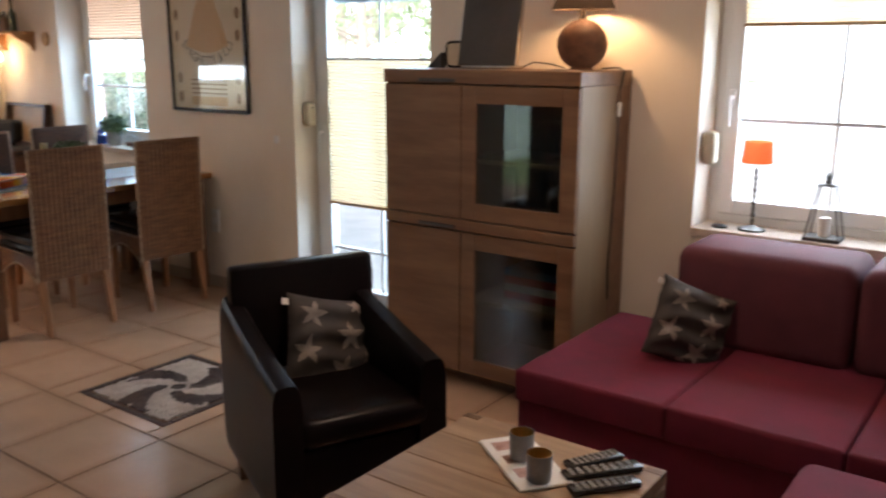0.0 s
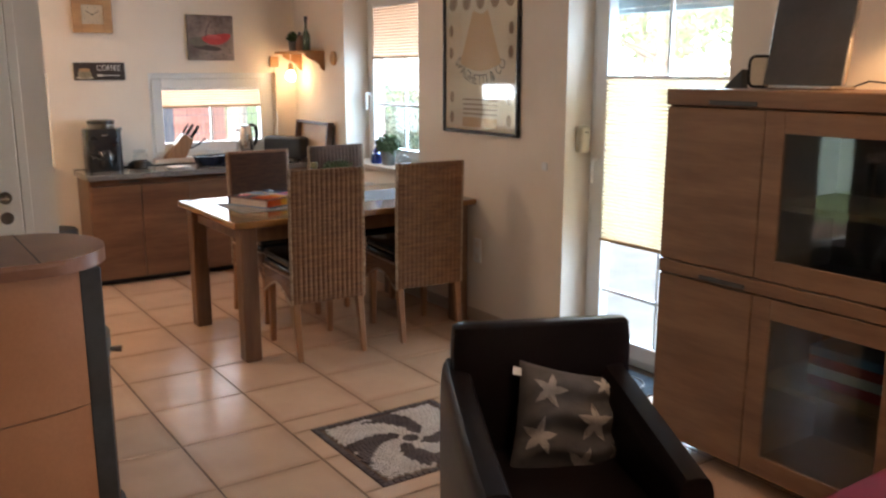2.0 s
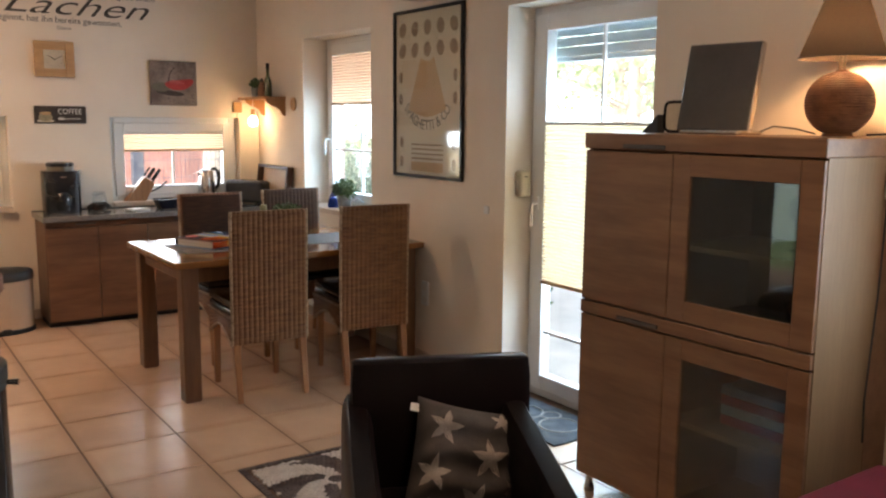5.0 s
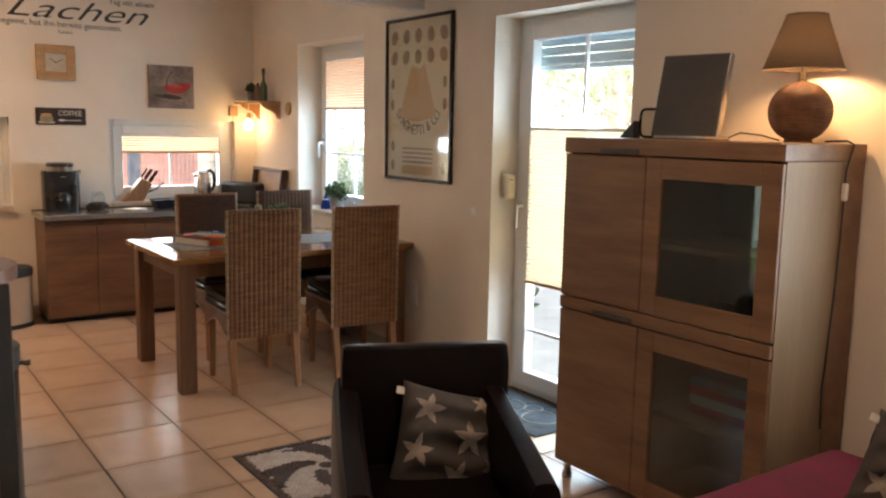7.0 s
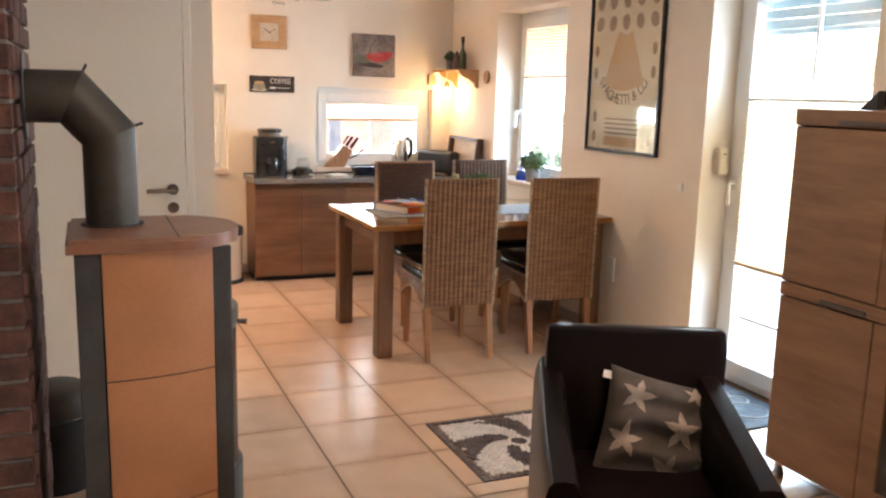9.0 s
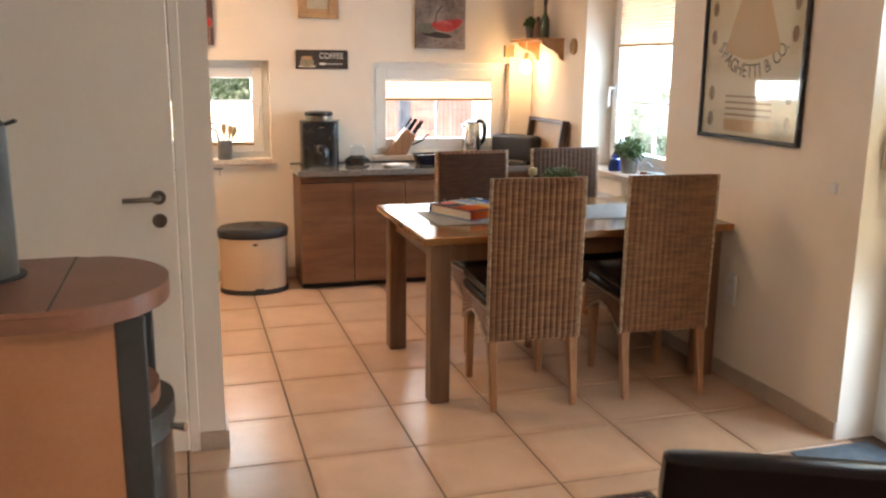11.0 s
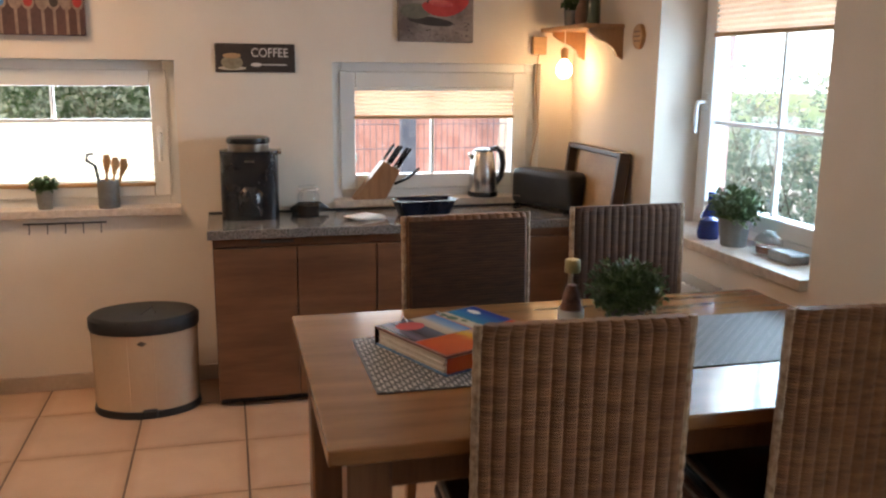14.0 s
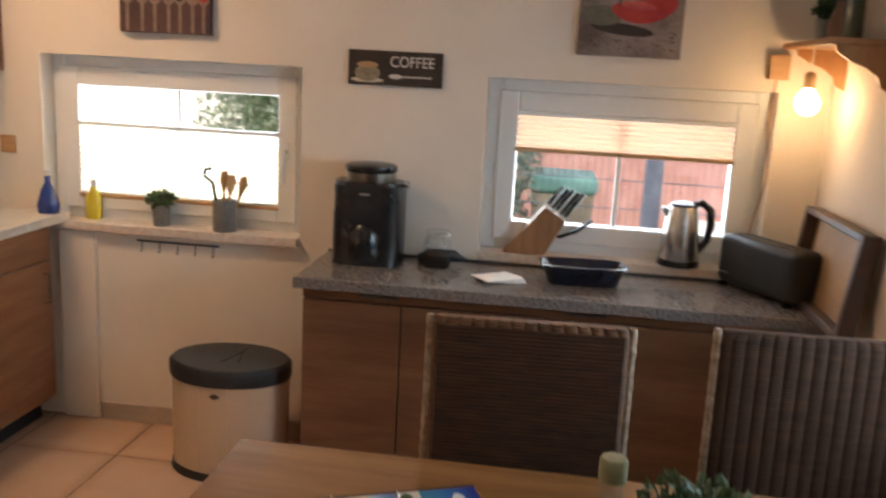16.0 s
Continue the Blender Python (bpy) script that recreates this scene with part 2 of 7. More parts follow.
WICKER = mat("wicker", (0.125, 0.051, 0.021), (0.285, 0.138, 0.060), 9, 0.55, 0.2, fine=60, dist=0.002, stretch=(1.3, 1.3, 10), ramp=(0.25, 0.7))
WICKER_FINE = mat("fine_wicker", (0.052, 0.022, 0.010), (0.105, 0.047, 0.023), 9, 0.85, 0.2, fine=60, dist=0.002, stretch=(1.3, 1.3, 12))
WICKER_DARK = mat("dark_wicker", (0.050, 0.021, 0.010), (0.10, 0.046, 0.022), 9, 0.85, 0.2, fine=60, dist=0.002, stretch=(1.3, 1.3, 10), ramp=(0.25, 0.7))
# Braid tone lightened to paint in window light catching the chair edges.
BRAID = mat("wicker_braid", (0.27, 0.18, 0.11), (0.50, 0.37, 0.26), 60, 0.6, 0.3)
BLACK_LEATHER = mat("black_leather", (0.012, 0.012, 0.014), (0.022, 0.022, 0.025), 10, 0.24, 0.25, fine=220, dist=0.003)
BROWN_LEATHER = mat("dark_brown_leather", (0.0052, 0.0030, 0.0029), (0.0085, 0.0048, 0.0046), 7, 0.31, 0.12, fine=240, dist=0.004)
BROWN_LEATHER.node_tree.nodes["Principled BSDF"].inputs["Specular IOR Level"].default_value = 0.15
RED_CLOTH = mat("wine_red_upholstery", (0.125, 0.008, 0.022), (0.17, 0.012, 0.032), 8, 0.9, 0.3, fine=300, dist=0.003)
# Seat cloth again, darkened and greyed to paint haze onto the back cushions.
RED_CLOTH_HAZED = mat("hazed_wine_red_upholstery", (0.085, 0.017, 0.026), (0.12, 0.026, 0.036), 8, 0.85, 0.3, fine=300, dist=0.003)
CUSHION = mat("cushion_cloth", (0.042, 0.034, 0.030), (0.075, 0.062, 0.053), 12, 0.9, 0.3, fine=260, dist=0.003)
STAR = mat("star_print", (0.22, 0.18, 0.15), (0.33, 0.28, 0.235), 20, 0.9, 0.2, fine=260)
COFFEE_WOOD = mat("pale_acacia", (0.235, 0.14, 0.077), (0.36, 0.228, 0.135), 2.2, 0.42, 0.08, stretch=(0.8, 8, 8), fine=14, dist=0.006)
GRANITE = mat("granite", (0.10, 0.086, 0.076), (0.25, 0.225, 0.205), 110, 0.07, 0.0, fine=260, detail=2)
TERRACOTTA = mat("terracotta_ceramic", (0.37, 0.16, 0.073), (0.44, 0.20, 0.098), 4, 0.42, 0.06, fine=90)
STOVE_TOP = mat("ceramic_top", (0.20, 0.085, 0.048), (0.26, 0.118, 0.068), 6, 0.35, 0.06)
STEEL_GREY = mat("grey_stove_steel", (0.044, 0.046, 0.046), (0.066, 0.070, 0.070), 8, 0.5, 0.05, metal=0.3)
PIPE = mat("stove_pipe", (0.05, 0.046, 0.036), (0.075, 0.068, 0.055), 7, 0.5, 0.06, metal=0.35)
CHROME = mat("brushed_steel", (0.52, 0.50, 0.47), (0.62, 0.60, 0.57), 12, 0.25, 0.02, metal=1.0)
AGED_STEEL = mat("aged_steel", (0.20, 0.17, 0.14), (0.28, 0.24, 0.20), 12, 0.3, 0.02, metal=1.0)
DARK_METAL = mat("dark_handle_metal", (0.09, 0.085, 0.08), (0.13, 0.125, 0.115), 10, 0.4, 0.02, metal=0.8)
BLACK_PLASTIC = mat("black_plastic", (0.012, 0.012, 0.013), (0.02, 0.02, 0.021), 12, 0.25, 0.03)
BLACK_MATT = mat("black_matt_plastic", (0.018, 0.019, 0.021), (0.028, 0.029, 0.031), 14, 0.5, 0.06)
BRICK = mat("old_brick", (0.062, 0.027, 0.020), (0.13, 0.058, 0.042), 18, 0.85, 0.5, fine=90, vary=0.3, dist=0.01)
MORTAR = mat("mortar", (0.17, 0.14, 0.12), (0.25, 0.21, 0.18), 30, 0.95, 0.4)
PANE = glass_mat("window_glass", (0.97, 0.99, 0.98))
CAB_GLASS = glass_mat("cabinet_glass", (0.66, 0.71, 0.70), 2.6)
CLEAR = glass_mat("clear_glass", (0.93, 0.95, 0.95), 1.3)
PLEAT = cloth_mat("pleated_fabric", (0.84, 0.57, 0.40), 0.45)
PLEAT_CREAM = cloth_mat("pleated_fabric_cream", (0.88, 0.72, 0.50), 0.26)
PLEAT_WHITE = cloth_mat("pleated_fabric_white", (0.90, 0.78, 0.60), 0.42)
LEAF = mat("leaf", (0.03, 0.07, 0.02), (0.08, 0.145, 0.045), 30, 0.5, 0.1, vary=0.1)
LEAF_PALE = leaf_mat("leaf_pale", ((0.15, 0.22, 0.18), (0.31, 0.39, 0.32), (0.21, 0.31, 0.24), (0.50, 0.56, 0.44), (0.35, 0.32, 0.28)), 0.45)
LEAF_HEDGE = leaf_mat("hedge_leaf", ((0.11, 0.155, 0.11), (0.21, 0.26, 0.185), (0.15, 0.205, 0.145), (0.34, 0.39, 0.29)), 0.35)
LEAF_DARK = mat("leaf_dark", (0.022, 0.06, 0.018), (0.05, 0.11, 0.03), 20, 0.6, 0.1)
POT_GREY = mat("zinc_pot", (0.20, 0.20, 0.195), (0.30, 0.30, 0.29), 9, 0.45, 0.08, metal=0.5)
DARK_PRINT = mat("dark_sign_wood", (0.028, 0.017, 0.012), (0.05, 0.032, 0.022), 10, 0.6, 0.1, stretch=(1, 1, 6))
CREAM = mat("cream_print", (0.55, 0.47, 0.35), (0.62, 0.54, 0.41), 14, 0.6, 0.02)
POSTER = mat("poster_paper", (0.58, 0.47, 0.33), (0.65, 0.54, 0.39), 3, 0.55, 0.0, coat=1.0)
PASTA = mat("pasta_print", (0.16, 0.085, 0.04), (0.27, 0.155, 0.075), 40, 0.5, 0.0, coat=1.0)
PASTA_GOLD = mat("pasta_gold_print", (0.45, 0.26, 0.11), (0.54, 0.33, 0.15), 40, 0.5, 0.0, coat=1.0, stretch=(14, 1, 1))
INK = mat("wall_lettering", (0.05, 0.042, 0.036), (0.07, 0.06, 0.05), 20, 0.7, 0.0)
RED_PAINT = mat("red_print", (0.36, 0.02, 0.02), (0.50, 0.05, 0.04), 12, 0.6, 0.0)
GREY_PRINT = mat("grey_print", (0.12, 0.085, 0.07), (0.31, 0.25, 0.215), 7, 0.7, 0.02)
CLOCK_WOOD = mat("clock_wood", (0.42, 0.24, 0.11), (0.54, 0.33, 0.16), 5, 0.5, 0.05, stretch=(1, 6, 1))
SHELF_WOOD = mat("pine_shelf", (0.36, 0.17, 0.07), (0.47, 0.25, 0.11), 4, 0.45, 0.06, stretch=(1, 7, 7))
BIN_CREAM = mat("bin_cream_enamel", (0.64, 0.50, 0.36), (0.70, 0.56, 0.41), 2, 0.22, 0.02, metal=0.25)
LAMP_CLOTH = cloth_mat("lampshade_linen", (0.075, 0.056, 0.044), 0.08)
RATTAN = mat("rattan_ball", (0.14, 0.062, 0.032), (0.26, 0.125, 0.068), 25, 0.5, 0.4, fine=130, dist=0.004)
ORANGE_SHADE = cloth_mat("orange_shade", (0.85, 0.20, 0.06), 0.5)
RUNNER = mat("woven_runner", (0.09, 0.09, 0.092), (0.15, 0.15, 0.15), 70, 0.5, 0.2, fine=300, dist=0.003)
RUNNER_PALE = mat("woven_runner_pale", (0.66, 0.64, 0.60), (0.78, 0.76, 0.72), 70, 0.55, 0.2, fine=300, dist=0.003)
PAPER = mat("paper", (0.70, 0.66, 0.60), (0.78, 0.74, 0.68), 12, 0.7, 0.02)
BLUE_PRINT = mat("blue_print", (0.04, 0.14, 0.34), (0.10, 0.30, 0.55), 9, 0.3, 0.0)
ORANGE_PRINT = mat("orange_print", (0.50, 0.085, 0.02), (0.66, 0.20, 0.04), 10, 0.3, 0.0)
SUNSET_PRINT = mat("sunset_print", (0.25, 0.13, 0.22), (0.75, 0.38, 0.10), 7, 0.3, 0.0)
MAT_BLUE = mat("door_mat", (0.045, 0.06, 0.075), (0.10, 0.125, 0.145), 14, 0.95, 0.5, fine=260, dist=0.004)
WHITE_STONE = mat("mosaic_pale", (0.50, 0.42, 0.36), (0.64, 0.56, 0.49), 18, 0.5, 0.15)
DARK_STONE = mat("mosaic_dark", (0.06, 0.04, 0.036), (0.12, 0.085, 0.078), 18, 0.5, 0.15)
KITCHEN_FRONT = mat("kitchen_front_wood", (0.22, 0.085, 0.034), (0.32, 0.14, 0.060), 3, 0.45, 0.06, stretch=(0.9, 7, 7), fine=18)
WORKTOP = mat("pale_worktop", (0.55, 0.49, 0.41), (0.66, 0.60, 0.52), 30, 0.3, 0.03)
BLUE_GLASS = mat("blue_glass", (0.008, 0.03, 0.20), (0.012, 0.05, 0.28), 5, 0.1, 0.0, coat=1.0)
OLIVE_CAP = mat("olive_cap", (0.26, 0.235, 0.10), (0.36, 0.33, 0.16), 12, 0.4, 0.0)
YELLOW = mat("yellow_soap", (0.62, 0.50, 0.04), (0.70, 0.58, 0.07), 8, 0.2, 0.0)
FOOD = mat("dried_fruit", (0.09, 0.03, 0.02), (0.28, 0.12, 0.07), 40, 0.5, 0.2)
GROUNDS = mat("ground_coffee", (0.018, 0.010, 0.007), (0.035, 0.021, 0.014), 60, 0.9, 0.3)
KNIFE_WOOD = mat("knife_block_wood", (0.25, 0.12, 0.052), (0.34, 0.175, 0.082), 5, 0.45, 0.05, stretch=(1, 8, 1))
GRASS = mat("lawn", (0.045, 0.085, 0.02), (0.10, 0.15, 0.045), 1.5, 0.9, 0.5, fine=40)
PAVING = mat("paving", (0.38, 0.38, 0.37), (0.48, 0.47, 0.45), 5, 0.85, 0.2)
RED_WALL = mat("red_brick_far", (0.32, 0.15, 0.125), (0.42, 0.23, 0.20), 5, 0.85, 0.2, vary=0.05)
ROOF = mat("roof_tile", (0.13, 0.05, 0.04), (0.20, 0.08, 0.06), 4, 0.8, 0.2)
BARK = mat("bark", (0.07, 0.055, 0.04), (0.14, 0.115, 0.085), 12, 0.9, 0.6, stretch=(4, 4, 1))
GREEN_BIN = mat("green_bin_plastic", (0.10, 0.26, 0.23), (0.15, 0.34, 0.30), 4, 0.5, 0.05)
WASHED_WOOD = mat("weathered_wood", (0.20, 0.16, 0.11), (0.30, 0.24, 0.17), 5, 0.8, 0.2, stretch=(4, 4, 1))

# ---- mesh helpers ----


def box(bm, x0, x1, y0, y1, z0, z1, bevel=0.0, seg=1, m=None):
    vs = bmesh.ops.create_cube(bm, size=1.0)["verts"]
    for v in vs:
        v.co = Vector((x0 + (v.co.x + 0.5) * (x1 - x0), y0 + (v.co.y + 0.5) * (y1 - y0), z0 + (v.co.z + 0.5) * (z1 - z0)))
    if bevel:
        es = list({e for v in vs for e in v.link_edges})
        out = bmesh.ops.bevel(bm, geom=es, offset=bevel, segments=seg, affect="EDGES", profile=0.5)
        vs = list({v for f in out["faces"] for v in f.verts} | {v for v in vs if v.is_valid})
    if m is not None:
        bmesh.ops.transform(bm, matrix=m, verts=vs)
    return bm


def boxm(*a, **k):
    return box(bmesh.new(), *a, **k)


def lathe(profile, seg=32, centre=(0, 0, 0), bm=None, squash=(1, 1)):
    """A turned body from (radius, height) pairs."""
    bm = bm or bmesh.new()
    rings = []
    for r, z in profile:
        if r < 1e-5:
            rings.append([bm.verts.new((centre[0], centre[1], centre[2] + z))])
        else:
            rings.append([bm.verts.new((centre[0] + r * squash[0] * math.cos(2 * math.pi * i / seg), centre[1] + r * squash[1] * math.sin(2 * math.pi * i / seg), centre[2] + z)) for i in range(seg)])
    for a, b in zip(rings, rings[1:]):
        for i in range(seg):
            j = (i + 1) % seg
            if len(a) == 1 and len(b) == 1:
                continue
            if len(a) == 1:
                bm.faces.new((a[0], b[j], b[i]))
            elif len(b) == 1:
                bm.faces.new((a[i], a[j], b[0]))
            else:
                bm.faces.new((a[i], a[j], b[j], b[i]))
    return bm


def tube(points, r, seg=10, bm=None, cap=True):
    """A round bar along points; r may be a list."""
    bm = bm or bmesh.new()
    pts = [Vector(p) for p in points]
    rs = r if isinstance(r, (list, tuple)) else [r] * len(pts)
    rings, side = [], None
    for i, p in enumerate(pts):
        d = (pts[min(i + 1, len(pts) - 1)] - pts[max(i - 1, 0)]).normalized()
        if side is None:
            side = d.orthogonal().normalized()
        side = (side - d * side.dot(d)).normalized()
        up = d.cross(side)
        rings.append([bm.verts.new(p + rs[i] * (math.cos(a) * side + math.sin(a) * up)) for a in [2 * math.pi * k / seg for k in range(seg)]])
    for a, b in zip(rings, rings[1:]):
        for i in range(seg):
            bm.faces.new((a[i], a[(i + 1) % seg], b[(i + 1) % seg], b[i]))
    if cap:
        bm.faces.new(rings[0][::-1]), bm.faces.new(rings[-1])
    return bm


def prism(outline, z0, z1, bevel=0.0, seg=2, bm=None, m=None):
    """An upright block over a plan outline."""
    bm = bm or bmesh.new()
    lo = [bm.verts.new((x, y, z0)) for x, y in outline]
    hi = [bm.verts.new((x, y, z1)) for x, y in outline]
    n = len(outline)
    bm.faces.new(lo[::-1])
    top = bm.faces.new(hi)
    for i in range(n):
        bm.faces.new((lo[i], lo[(i + 1) % n], hi[(i + 1) % n], hi[i]))
    if bevel:
        bmesh.ops.bevel(bm, geom=[e for e in top.edges], offset=bevel, segments=seg, affect="EDGES")
    if m is not None:
        bmesh.ops.transform(bm, matrix=m, verts=bm.verts)
    return bm


def mesh_of(name, bm, material, smooth=False):
    bmesh.ops.recalc_face_normals(bm, faces=bm.faces)
    me = bpy.data.meshes.new(name)
    bm.to_mesh(me)
    bm.free()
    me.materials.append(material)
    if smooth:
        me.shade_smooth()
        me.set_sharp_from_angle(angle=radians(40))
    return me


def part(name, bm, material, parent=None, label="", smooth=False):
    """One mesh object under a thing or a part."""
    ob = new(name, mesh_of(name, bm, material, smooth))
    if parent is not None:
        ob.parent = parent
    return tagged(ob, label=label)


def thing(name, place, label, category, group="", rz=0.0, kind=""):
    """An empty at the thing's base, under which its parts go in local measures."""
    ob = new(name)
    ob.empty_display_size = 0.05
    ob.matrix_basis = place if isinstance(place, Matrix) else pose(*place, 0, 0, rz)
    return tagged(ob, label, category, group, kind)


def solid(name, bm, material, label, category, kind="", smooth=False, group="", place=None):
    ob = part(name, bm, material, None, label, smooth)
    if place is not None:
        ob.matrix_basis = place
    return tagged(ob, label, category, group, kind)


def words(name, text, size, m, material, parent=None, shear=0.0, depth=0.0015, align="LEFT", width=1.0, thin=0.0):
    """Flat lettering as a mesh; the text lies in its own xy plane."""
    cu = bpy.data.curves.new(name, "FONT")
    cu.body, cu.size, cu.shear, cu.extrude, cu.align_x, cu.offset = text, size, shear, depth, align, thin
    ob = bpy.data.objects.new(name, cu)
    scene.collection.objects.link(ob)
    bpy.context.view_layer.update()
    me = bpy.data.meshes.new_from_object(ob.evaluated_get(bpy.context.evaluated_depsgraph_get()))
    bpy.data.objects.remove(ob)
    me.transform(m @ Matrix.Diagonal((width, 1, 1, 1)))
    me.materials.clear()
    me.materials.append(material)
    made = new(name, me)
    if parent is not None:
        made.parent = parent
    return made


def wall_cells(us, zs, holes):
    """The rectangles of a wall between cuts, leaving the holes out."""
    out = []
    for a, b in zip(us, us[1:]):
        for c, d in zip(zs, zs[1:]):
            if not any(a >= h[0] - 1e-6 and b <= h[1] + 1e-6 and c >= h[2] - 1e-6 and d <= h[3] + 1e-6 for h in holes):
                out.append((a, b, c, d))
    return out


def wall(name, along, face, back, u0, u1, z0, z1, holes, material, label):
    """A wall of real thickness with openings through it; along is its running axis."""
    us = sorted({u0, u1, *[h[0] for h in holes], *[h[1] for h in holes]})
    zs = sorted({z0, z1, *[h[2] for h in holes], *[h[3] for h in holes]})
    bm = bmesh.new()
    for a, b, c, d in wall_cells(us, zs, holes):
        lo, hi = min(face, back), max(face, back)
        if along == "x":
            box(bm, a, b, lo, hi, c, d)
        else:
            box(bm, lo, hi, a, b, c, d)
    bmesh.ops.remove_doubles(bm, verts=bm.verts, dist=1e-5)
    inner = [f for f in bm.faces if sum(1 for g in bm.faces if g is not f and set(g.verts) == set(f.verts))]
    bmesh.ops.delete(bm, geom=inner, context="FACES_ONLY")
    return solid(name, bm, material, label, "wall", "structure")


def foliage(bm, centre, spread, count, leaf, rng, flat=0.0):
    """Many small bent leaves about a centre."""
    for _ in range(count):
        while True:
            p = Vector((rng.uniform(-1, 1), rng.uniform(-1, 1), rng.uniform(-1, 1)))
            if 0.15 < p.length < 1:
                break
        p *= 0.55 + 0.45 * rng.random()
        c = Vector((centre[0] + p.x * spread[0], centre[1] + p.y * spread[1], centre[2] + p.z * spread[2]))
        d = (Vector((p.x, p.y, p.z * (1 - flat) + 0.25)) + 0.9 * Vector((rng.gauss(0, 0.5), rng.gauss(0, 0.5), rng.gauss(0, 0.5)))).normalized()
        s = d.orthogonal().normalized()
        s.rotate(Matrix.Rotation(rng.uniform(0, 6.28), 3, d))
        k, nrm = leaf * rng.uniform(0.6, 1.3), d.cross(s)
        a, b, e, f = c - d * k * 0.5, c + s * k * 0.32 + nrm * k * 0.1, c + d * k * 0.6, c - s * k * 0.32 + nrm * k * 0.1
        va, vb, ve, vf = (bm.verts.new(q) for q in (a, b, e, f))
        bm.faces.new((va, vb, ve)), bm.faces.new((va, ve, vf))
    return bm



# ---- the rooms ----
CEIL, KX, GY = 2.55, -6.59, 3.21
EAST, SOUTH, KS = 2.3, -2.6, -0.28
TX, TY, PX, PY = -1.94, 1.12, 0.433, 0.43
MOS = (-3.10, -2.47, 1.635, 2.26)

floor = solid("floor", boxm(KX - 0.3, EAST + 0.2, SOUTH - 0.2, GY + 0.3, -0.25, -0.003), GROUT, "beige ceramic tiled floor with dark grout", "floor", "structure")
wall("wall_kitchen", "y", KX, KX - 0.30, KS - 0.2, GY + 0.30, 0, CEIL, [(0.24, 1.306, 0.84, 1.50), (2.008, 3.036, 0.845, 1.50)], PLASTER, "cream plastered kitchen wall with two small windows")
wall("wall_garden", "x", GY, GY + 0.30, KX, EAST, 0, CEIL, [(-5.715, -4.69, 0.85, 2.09), (-3.27, -2.27, -0.001, 2.08), (-0.855, 0.32, 0.79, 2.08)], PLASTER, "cream plastered garden wall with windows and glazed door")
wall("wall_passage", "y", DX, DX - 0.20, SOUTH, 0.835, 0, CEIL, [(-0.10, 0.70, -0.001, 2.03), (-2.52, -0.99, -0.001, 2.05)], PLASTER, "cream plastered partition with a doorway and a glazed door")
solid("wall_beam", boxm(-4.07, -3.96, 0.835, GY, 2.18, CEIL), WHITE_WALL, "pale plastered downstand beam over the opening", "beam", "structure")
wall("wall_kitchen_south", "x", KS, KS - 0.12, KX, DX - 0.20, 0, CEIL, [], PLASTER, "cream plastered kitchen side wall")
wall("wall_south", "x", SOUTH, SOUTH - 0.15, DX - 0.12, EAST, 0, CEIL, [], PLASTER, "cream plastered living room wall")
wall("wall_east", "y", EAST, EAST + 0.15, SOUTH - 0.15, GY + 0.3, 0, CEIL, [], PLASTER, "cream plastered end wall")
solid("ceiling", boxm(KX - 0.3, EAST + 0.2, SOUTH - 0.2, GY + 0.3, CEIL, CEIL + 0.2), WHITE_WALL, "white painted ceiling", "ceiling", "structure")
# the hall behind the white door
wall("wall_hall_south", "x", -0.86, -0.98, -5.4, DX - 0.20, 0, CEIL, [], PLASTER, "cream plastered hall wall")
wall("wall_hall", "y", -5.3, -5.4, -0.86, KS - 0.12, 0, CEIL, [], PLASTER, "cream plastered hall wall")

bb = bmesh.new()
for a in [(KX + 0.0, KX + 0.012, 0.46, GY), (KX + 0.012, -5.0, GY - 0.012, GY), (-4.99, -3.27, GY - 0.012, GY), (-2.27, EAST, GY - 0.012, GY), (DX, DX + 0.012, 0.74, 0.835), (DX - 0.20, DX + 0.012, 0.835, 0.847), (DX, DX + 0.012, SOUTH, -2.52), (DX, DX + 0.012, -0.99, -0.17)]:
    box(bb, *a, 0, 0.075, bevel=0.002)
solid("baseboard", bb, SKIRT, "beige ceramic skirting tiles along the walls", "baseboard", "structure")
solid("trim_corner_boxing", boxm(KX, KX + 0.018, 0.30, 0.455, 0, 0.806, bevel=0.004), PLASTER, "plastered pipe boxing under the window", "trim", "structure")


